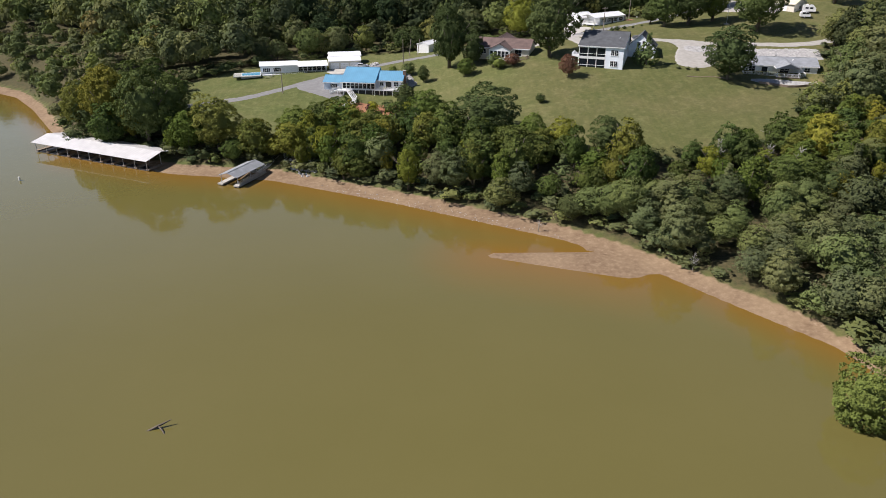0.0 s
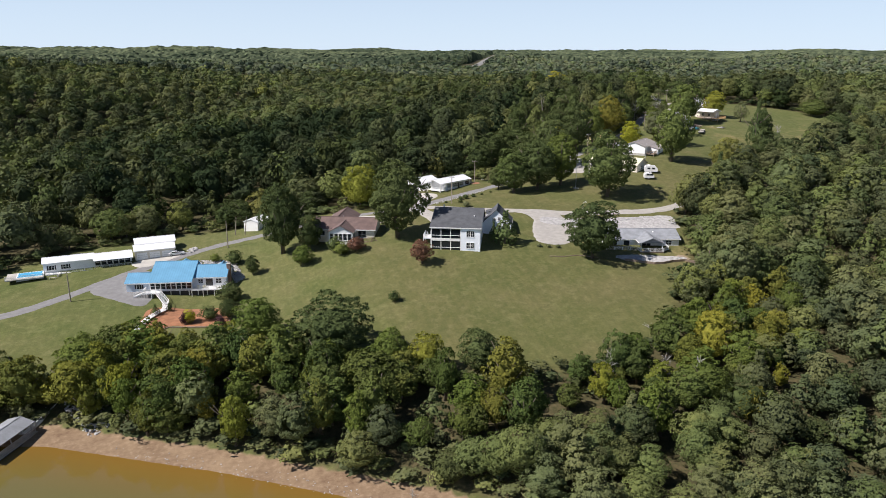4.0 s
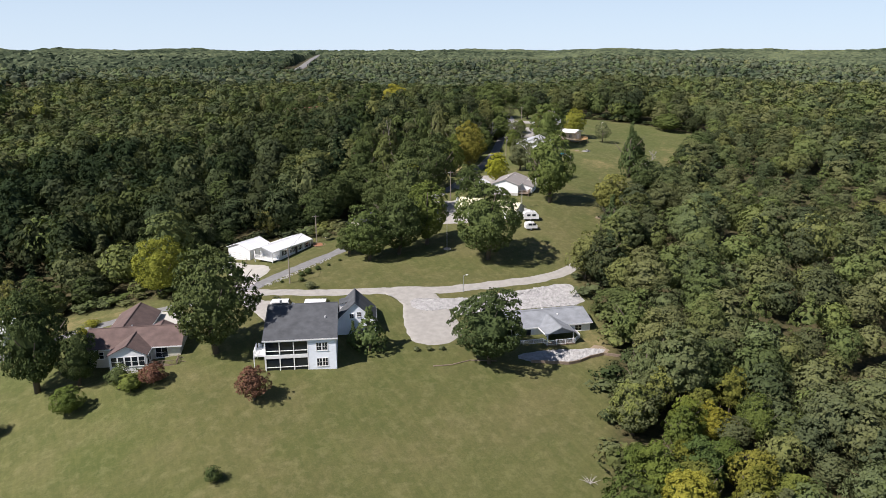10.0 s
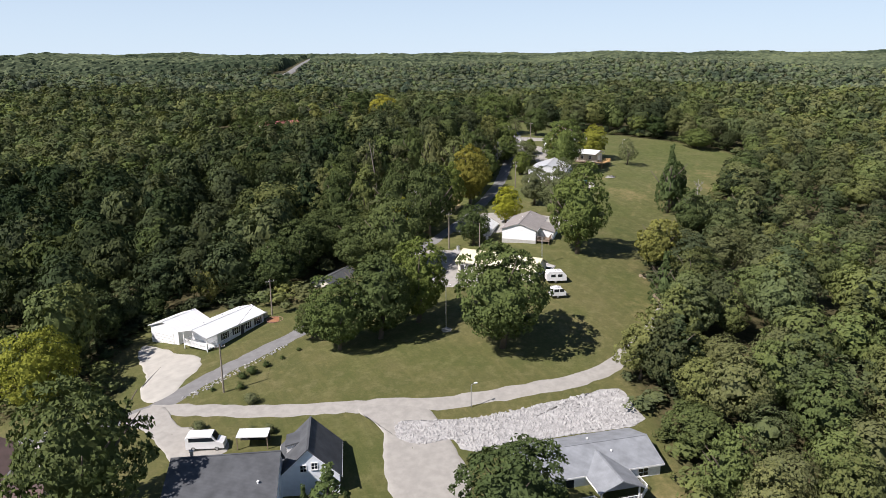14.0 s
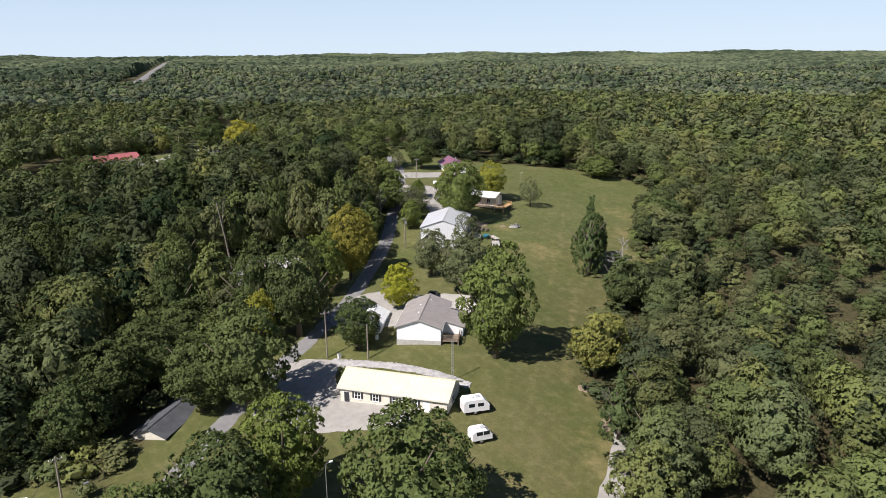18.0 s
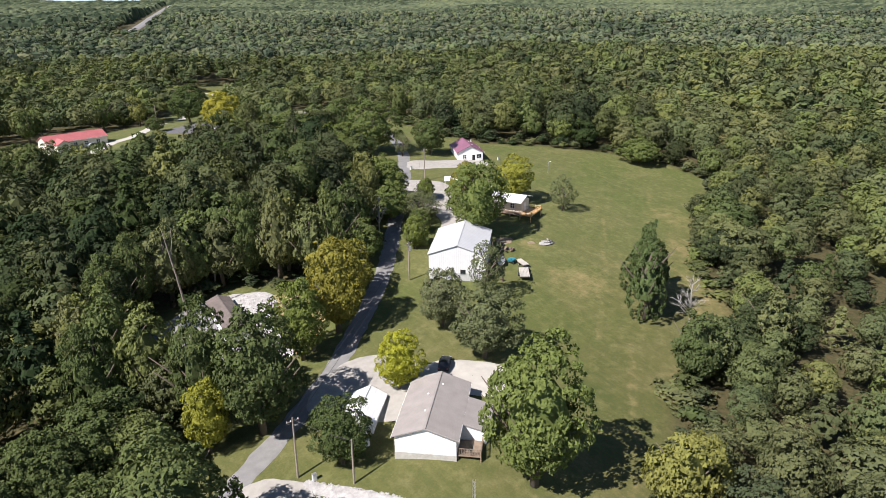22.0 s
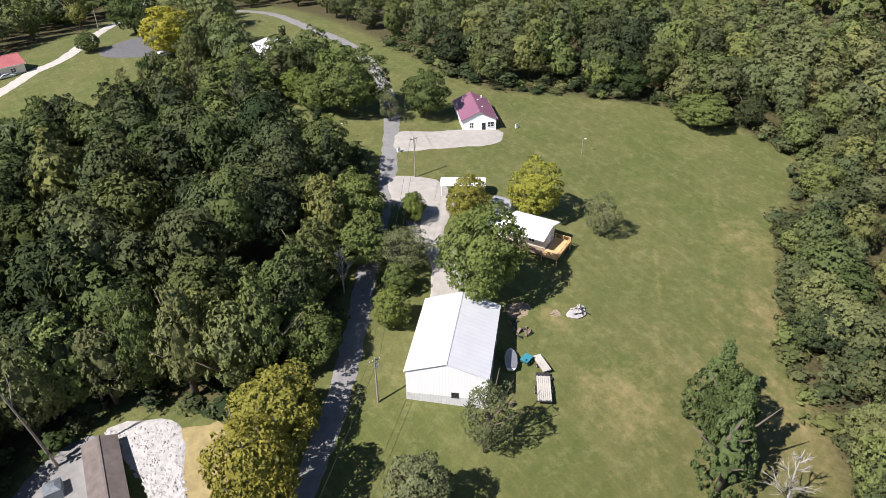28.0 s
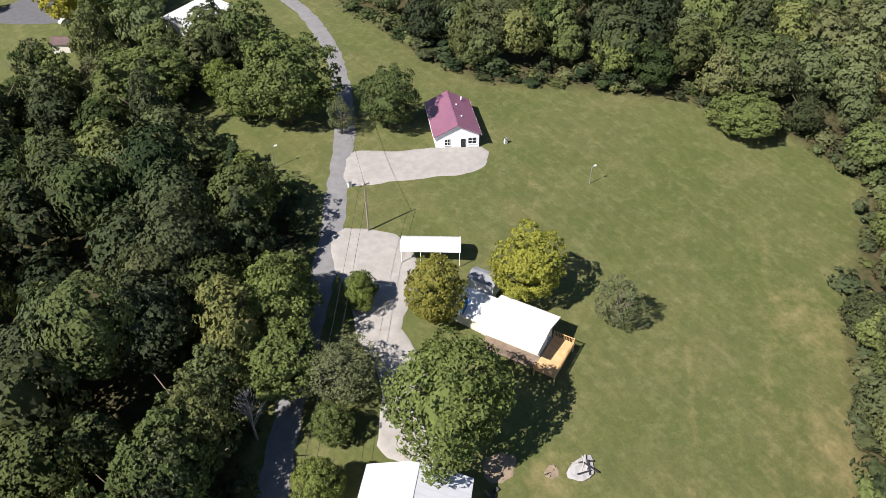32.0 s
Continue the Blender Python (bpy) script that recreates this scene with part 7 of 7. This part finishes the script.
def camper(x, y, turn, label, L=6.2, W=2.4, H=2.6, mat=M_CARWHITE):
    e = thing("travel_trailer", pose(x, y, float(height(x, y)), 0, 0, turn), label, "trailer")
    prof = [(0, 0.55), (0, H * 0.8), (0.35, H), (L - 0.9, H), (L, H * 0.65), (L, 0.55)]
    b = part("body", Geo().loft([[(a, s * W / 2, z) for a, z in prof] for s in (-1, -0.97, 0.97, 1)]), mat, e)
    for s in ("l", "r"):
        sg = -1 if s == "l" else 1
        for a in (L * 0.2, L * 0.55):
            part("window", Geo().box(a, sg * W / 2 - 0.02, 1.4, a + 1.0, sg * W / 2 + 0.02, 2.0), M_GLASS, b)
        wheel(e, L * 0.45, sg * (W / 2 - 0.15))
    part("roof_hatch", Geo().box(L * 0.55, -0.35, H, L * 0.55 + 0.6, 0.35, H + 0.18), M_SKIRT, b)
    part("roof_unit", Geo().box(L * 0.24, -0.4, H, L * 0.24 + 0.8, 0.4, H + 0.3), M_WHITE, b)
    part("drawbar", Geo().beam((L, 0, 0.5), (L + 1.1, 0, 0.5), 0.12), M_TRIM, e)
    return e


camper(128.3, 267.6, -22, "white travel trailer parked on the lawn", 4.4, 2.3, 2.6)
camper(124.8, 261.2, -18, "plain white cargo trailer parked on the lawn", 3.3, 2.2, 2.1)

# ---- round the barn ----
t = thing("flatbed_trailer", pose(185.0, 323.4, 35.75, 0, 0, 51), "dark flatbed trailer loaded with worn boards", "trailer")
part("bed", Geo().box(0, -1.1, 0.6, 6.2, 1.1, 0.75), M_TRIM, t)
for k in range(7):
    part("board", Geo().box(0.1 + 0.06 * (k % 3), -1.02 + 0.3 * k, 0.75, 5.3 - 0.12 * (k % 2), -0.76 + 0.3 * k, 0.92 + 0.05 * (k % 2)), M_CONCRETE, t, "pale weathered board")
for s in (-1, 1):
    wheel(t, 2.4, s * 1.2)
    wheel(t, 3.3, s * 1.2)
t = thing("utility_trailer", pose(189.5, 328.0, 36.2, 0, 0, 75), "small trailer heaped with pale boards", "trailer")
part("bed", Geo().box(0, -0.7, 0.5, 3.4, 0.7, 0.62), M_WOOD, t)
for k in range(4):
    part("board", Geo().box(-0.2, -0.65 + 0.33 * k, 0.62, 3.6, -0.36 + 0.33 * k, 0.8), M_CONCRETE, t)
for s in (-1, 1):
    wheel(t, 1.7, s * 0.8, 0.3)
t = thing("scrap_heap", pose(188.4, 327.2, 36.1), "heap of dark scrap and old tyres", "scrap")
r = random.Random(4)
for k in range(9):
    a, b = r.uniform(-1.2, 1.2), r.uniform(-0.8, 0.8)
    rim = [(a + 0.33 * math.cos(u), b + 0.33 * math.sin(u), 0.15 + 0.12 * (k % 3) + 0.05 * math.sin(u)) for u in np.linspace(0, 2 * math.pi, 13)]
    part("tyre", Geo().tube(rim, [0.1] * 13, 6), M_RUBBER, t)
t = thing("teal_cart", pose(188.3, 331.4, 36.5, 0, 0, 20), "teal plastic garden cart beside the barn", "cart")
part("tub", Geo().loft([[(-0.7, -0.5, 0.5), (0.7, -0.5, 0.5), (0.7, 0.5, 0.5), (-0.7, 0.5, 0.5)], [(-0.95, -0.7, 1.05), (0.95, -0.7, 1.05), (0.95, 0.7, 1.05), (-0.95, 0.7, 1.05)]]), M_TEAL, t)
part("seat", Geo().box(-0.9, -0.3, 1.05, -0.6, 0.3, 1.4), M_TEAL, t)
for s in (-1, 1):
    wheel(t, 0.4, s * 0.62, 0.3, 0.15)
    wheel(t, -0.4, s * 0.62, 0.3, 0.15)
t = thing("covered_boat", pose(184.9, 331.0, 36.6, 0, 0, 52), "small boat under a pale grey cover beside the barn", "boat")
rings = []
for a, w_, z in ((0, 0.75, 0.9), (1.0, 0.95, 1.0), (2.6, 0.95, 1.05), (3.8, 0.6, 1.1), (4.4, 0.12, 1.15)):
    rings.append([(a, -w_, z), (a, -w_ * 0.6, 0.35), (a, w_ * 0.6, 0.35), (a, w_, z)])
part("hull", Geo().loft(rings), M_CARWHITE, t)
part("cover", Geo().loft([[(a, -w_ - 0.03, z + 0.02), (a, 0, z + 0.22), (a, w_ + 0.03, z + 0.02)] for a, w_, z in ((0, 0.75, 0.9), (1.0, 0.95, 1.0), (2.6, 0.95, 1.05), (3.8, 0.6, 1.1))]), M_METAL, t, "pale grey cover")
for s in (-1, 1):
    wheel(t, 1.6, s * 0.9, 0.28, 0.18)
t = thing("burn_pile", pose(203.2, 336.0, 36.8), "heap of ash and charred pale boards on scorched ground", "burn pile")
part("ash", Geo().loft([[(2.2 * k * math.cos(u) * (1 + 0.2 * math.sin(3 * u)), 1.6 * k * math.sin(u), 0.35 - 0.3 * k) for u in np.linspace(0, 5.9, 16)] for k in (1, 0.7, 0.4, 0.05)]), M_STONE, t)
for k in range(8):
    a, b = r.uniform(-1.4, 1.4), r.uniform(-1, 1)
    c = r.uniform(0, 3.1)
    part("board", Geo().beam((a - math.cos(c), b - math.sin(c), 0.25), (a + math.cos(c), b + math.sin(c), 0.5), 0.18, 0.06), M_CONCRETE if k % 2 else M_TRIM, t)
t = thing("junk_heap", pose(191.9, 337.2, 37.2), "heap of rusty scrap and old machine parts by the barn", "scrap")
for k in range(12):
    a, b, c = r.uniform(-1.0, 1.0), r.uniform(-2.2, 2.2), r.uniform(0, 3.1)
    part("scrap_piece", Geo().beam((a, b, 0.2), (a + 0.7 * math.cos(c), b + 0.7 * math.sin(c), r.uniform(0.3, 0.9)), r.uniform(0.15, 0.5), r.uniform(0.1, 0.4)), M_RUST if k % 3 else M_TRIM, t)
t = thing("rusty_fire_drum", pose(180.9, 326.0, 35.7), "rust-red barrel standing by the barn", "barrel")
part("drum", Geo().tube([(0, 0, 0), (0, 0, 0.45), (0, 0, 0.9)], [0.3, 0.31, 0.3], 12), M_RUST, t)
t = thing("propane_tank", pose(178.5, 344.5, 38.2, 0, 0, 46), "white propane tank beside the barn", "tank")
part("tank", Geo().tube([(0, 0, 0.7), (0.25, 0, 0.7), (1.6, 0, 0.7), (1.85, 0, 0.7)], [0.2, 0.45, 0.45, 0.2], 12), M_WHITE, t)
for x in (0.45, 1.4):
    part("foot", Geo().box(x - 0.1, -0.3, 0, x + 0.1, 0.3, 0.3), M_METAL, t)
for x, y, lab in ((131.0, 297.9, "small white utility box on the grass"), (122.2, 297.4, "small white utility box by the lane"), (75.5, 290.5, "small grey utility box on the grass"), (238.3, 394.0, "small white post box on the ridge lawn"), (206.2, 397.0, "pale boulder at the drive's mouth")):
    t = thing("utility_box", pose(x, y, float(height(x, y))), lab, "utility box")
    part("case", Geo().box(-0.3, -0.2, 0, 0.3, 0.2, 1.0), M_WHITE, t)
    part("cap", Geo().box(-0.34, -0.24, 1.0, 0.34, 0.24, 1.06), M_METAL, t)

# ---- by the lake ----
p = thing("swimming_pool", pose(-67.5, 241.0, 11.0, 0, 0, 12), "above-ground blue pool with white deck", "pool")
part("wall", Geo().box(0, 0, -0.3, 6.5, 5.0, 1.1), M_WHITE, p)
part("pool_water", Geo().box(0.35, 0.35, 1.0, 6.15, 4.65, 1.14), M_VINYL, p, "bright blue pool water")
part("deck", Geo().box(-2.4, -1.6, 0.9, 0, 5.2, 1.08), M_CONCRETE, p)
part("deck", Geo().box(0, -1.6, 0.9, 6.6, 0, 1.08), M_CONCRETE, p)
railing(p, [(-2.3, -1.5), (6.5, -1.5), (6.5, 0)], 1.08, M_WHITE)
for k, (x, y, turn) in enumerate(((-58.5, 240.8, 15), (-57.5, 243.0, 80))):
    b = thing("picnic_bench", pose(x, y, float(height(x, y)), 0, 0, turn), "pale wooden bench on the grass", "bench")
    part("seat", Geo().box(-0.9, -0.2, 0.42, 0.9, 0.2, 0.48), M_CONCRETE, b)
    for s in (-0.7, 0.7):
        part("leg", Geo().box(s - 0.05, -0.18, 0, s + 0.05, 0.18, 0.42), M_CONCRETE, b)
g = thing("drifting_snag", pose(-36.0, 74.1, 0.0, 0, 0, 20), "dark forked snag standing out of the water", "log")
part("trunk", Geo().tube([(-2.2, 0, -0.2), (-0.6, 0.1, 0.35), (1.0, 0.3, 0.75)], [0.2, 0.17, 0.06], 7), M_BARK, g)
part("branch", Geo().tube([(-0.6, 0.1, 0.3), (-0.1, -1.0, 0.1), (0.1, -1.8, -0.2)], [0.13, 0.11, 0.08], 6), M_BARK, g)
g = thing("marker_buoy", pose(-106.3, 170.2, 0.0), "small white marker buoy on the water", "buoy")
part("float", Geo().tube([(0, 0, -0.2), (0, 0, 0.1), (0, 0, 0.9), (0, 0, 1.0)], [0.1, 0.25, 0.25, 0.08], 10), M_WHITE, g)
for x, y, a in ((-37.5, 176.5, 20), (-34.0, 174.5, -40)):
    g = thing("washed_up_float", pose(x, y, float(height(x, y)) + 0.05, 0, 0, a), "yellowish foam float washed up on the mud", "float")
    part("block", Geo().loft([[(-0.6, -0.4, 0), (0.6, -0.4, 0), (0.6, 0.4, 0), (-0.6, 0.4, 0)], [(-0.5, -0.33, 0.35), (0.5, -0.33, 0.35), (0.5, 0.33, 0.35), (-0.5, 0.33, 0.35)]]), M_R_YELLOW, g)
for x, y, h_ in ((20, 137.5, 3.2), (46, 118, 4.0)):
    bare_tree(x, y, h_, "stranded at the shore", dice)

g = thing("landing_deck", pose(-40.2, 198.6, 6.3, 0, 0, -8), "white-painted wooden landing with a rail on the bank", "deck")
deck(g, 0, 0, 4.6, 2.6, 0.35, -0.8, M_WHITE)
railing(g, [(0.1, 2.5), (0.1, 0.1), (4.5, 0.1)], 0.35, M_WHITE, 0.9)
g = thing("garden_edging", pose(0, 0, 0), "thin weathered logs laid along the lawn", "edging")
for a, b in (((71.3, 211.1), (75.2, 210.2)), ((75.3, 210.3), (79.2, 210.4)), ((79.3, 210.3), (84.0, 208.3))):
    part("log", Geo().tube([(*a, float(height(*a)) + 0.08), (*b, float(height(*b)) + 0.08)], [0.13, 0.11], 7), M_WOOD, g)

# ---- in the woods ----
for x, y, h_, lean in ((124.2, 355.5, 19, (4, -9)), (132, 361.5, 12, (0, 4))):
    e = thing("leaning_trunk", pose(x, y, float(height(x, y)) - 0.2, lean[0], lean[1], 0), "tall grey-brown bare trunk leaning at the wood's edge", "tree")
    part("trunk", Geo().tube([(0, 0, 0), (0.1, 0, h_ * 0.5), (0, 0.1, h_)], [0.24, 0.18, 0.08], 8), M_POLE, e)
    part("limb", Geo().tube([(0.05, 0, h_ * 0.7), (1.2, 0.4, h_ * 0.85), (1.8, 0.6, h_)], [0.1, 0.07, 0.03], 6), M_POLE, e)
for x, y, h_ in ((172.5, 361.0, 10), (72, 152, 9), (78, 150, 9), (63, 157, 8), (236, 313, 9)):
    bare_tree(x, y, h_, "standing in the woods", dice)
s = thing("tarped_stack", pose(121.5, 350.0, 32.7, 0, 0, -7), "stack of goods under a grey-blue tarpaulin by the cabin", "stack")
part("tarpaulin", Geo().loft([[(0, 0, 0), (2.4, 0, 0), (2.4, 2.6, 0), (0, 2.6, 0)], [(0.05, 0.05, 1.5), (2.3, 0.1, 1.7), (2.35, 2.5, 1.6), (0.1, 2.5, 1.4)], [(0.8, 0.9, 1.9), (1.6, 0.9, 2.0), (1.6, 1.7, 1.95), (0.8, 1.7, 1.9)]]), M_GREYTARP, s)
g = thing("dead_bush", pose(80.8, 173.9, float(height(80.8, 173.9))), "pale dead brush heap on the lawn", "brush")
for k in range(14):
    a, ln = r.uniform(0, 6.28), r.uniform(0.8, 1.8)
    part("twig", Geo().tube([(0, 0, 0), (ln * 0.5 * math.cos(a), ln * 0.5 * math.sin(a), 0.5), (ln * math.cos(a), ln * math.sin(a), r.uniform(0.3, 1.1))], [0.06, 0.04, 0.015], 5), M_PALEBARK, g)
patch("pond", [(143, 471), (147, 467.5), (151, 469), (151.5, 474), (147, 475)], M_GLASS, "small dark pond on the far lawn", "pond", 0.12)
t = thing("orange_tractor", pose(131.5, 467.0, float(height(131.5, 467)), 0, 0, 10), "small orange tractor on the far lawn", "tractor")
part("bonnet", Geo().box(0.9, -0.35, 0.7, 2.4, 0.35, 1.25), M_R_RED, t)
part("seat", Geo().box(0, -0.4, 0.7, 0.7, 0.4, 1.1), M_RUBBER, t)
for s in (-1, 1):
    wheel(t, 0.3, s * 0.7, 0.6, 0.35)
    wheel(t, 2.0, s * 0.6, 0.35, 0.22)


# ---- edged beds round the poles, deck furniture ----
def edged_bed(x, y, r, fill, label):
    """A round bed with a ring of edging blocks."""
    z = float(height(x, y))
    e = thing("edged_bed", pose(x, y, z), label, "garden bed")
    part("fill", Geo().tube([(0, 0, -0.2), (0, 0, 0.1), (0, 0, 0.12)], [r, r * 0.95, 0.02], 18), fill, e)
    n = int(6.28 * r / 0.42)
    for k in range(n):
        a = 6.283 * k / n
        c = Vector((math.cos(a) * r, math.sin(a) * r, 0.08))
        s = Vector((-math.sin(a), math.cos(a), 0)) * 0.18
        part("edging_block", Geo().beam(c - s, c + s, 0.16, 0.22), M_BRICK if fill is M_MULCH else M_CONCRETE, e)
    return e


edged_bed(71.6, 285.2, 1.7, M_MULCH, "round reddish mulch bed with brick edging")
edged_bed(98.8, 258.9, 0.9, M_GRAVEL, "small round gravel bed with pale block edging")
u = thing("utility_box", pose(70.4, 288.6, float(height(70.4, 288.6)), 0, 0, 34), "grey metal utility box on a concrete pad", "utility box")
part("pad", Geo().box(-0.7, -0.6, -0.2, 0.7, 0.6, 0.1), M_CONCRETE, u)
part("cabinet", Geo().box(-0.45, -0.35, 0.1, 0.45, 0.35, 0.95), M_METAL, u)
part("lid", Geo().box(-0.5, -0.4, 0.95, 0.5, 0.4, 1.02), M_METAL, u)


def porch_chair(x, y, z, turn, mat, label):
    """A slatted garden armchair."""
    e = thing("garden_chair", pose(x, y, z, 0, 0, turn), label, "chair", "garden chairs")
    part("seat", Geo().box(-0.28, -0.28, 0.38, 0.28, 0.28, 0.44), mat, e)
    part("backrest", Geo().beam((0, 0.28, 0.44), (0, 0.42, 1.0), 0.56, 0.05), mat, e)
    for a in (-1, 1):
        part("armrest", Geo().box(a * 0.3 - 0.04, -0.28, 0.6, a * 0.3 + 0.04, 0.3, 0.64), mat, e)
        for b in (-0.25, 0.25):
            part("leg", Geo().box(a * 0.28 - 0.03, b - 0.03, 0, a * 0.28 + 0.03, b + 0.03, 0.6), mat, e)
    return e


def on_blue_deck(x, y):
    a = radians(-7)
    return -37.8 + x * math.cos(a) - y * math.sin(a), 228.0 + x * math.sin(a) + y * math.cos(a), 10.2 + 0.76


for x, y, turn, mat, text in ((18.4, -0.7, 160, M_R_YELLOW, "yellow garden chair on the white deck"), (19.6, -0.4, 200, M_R_YELLOW, "yellow garden chair on the white deck"), (22.6, -0.4, 190, M_WHITE, "white garden chair on the white deck"), (23.8, -0.6, 150, M_WHITE, "white garden chair on the white deck")):
    porch_chair(*on_blue_deck(x, y), turn, mat, text)
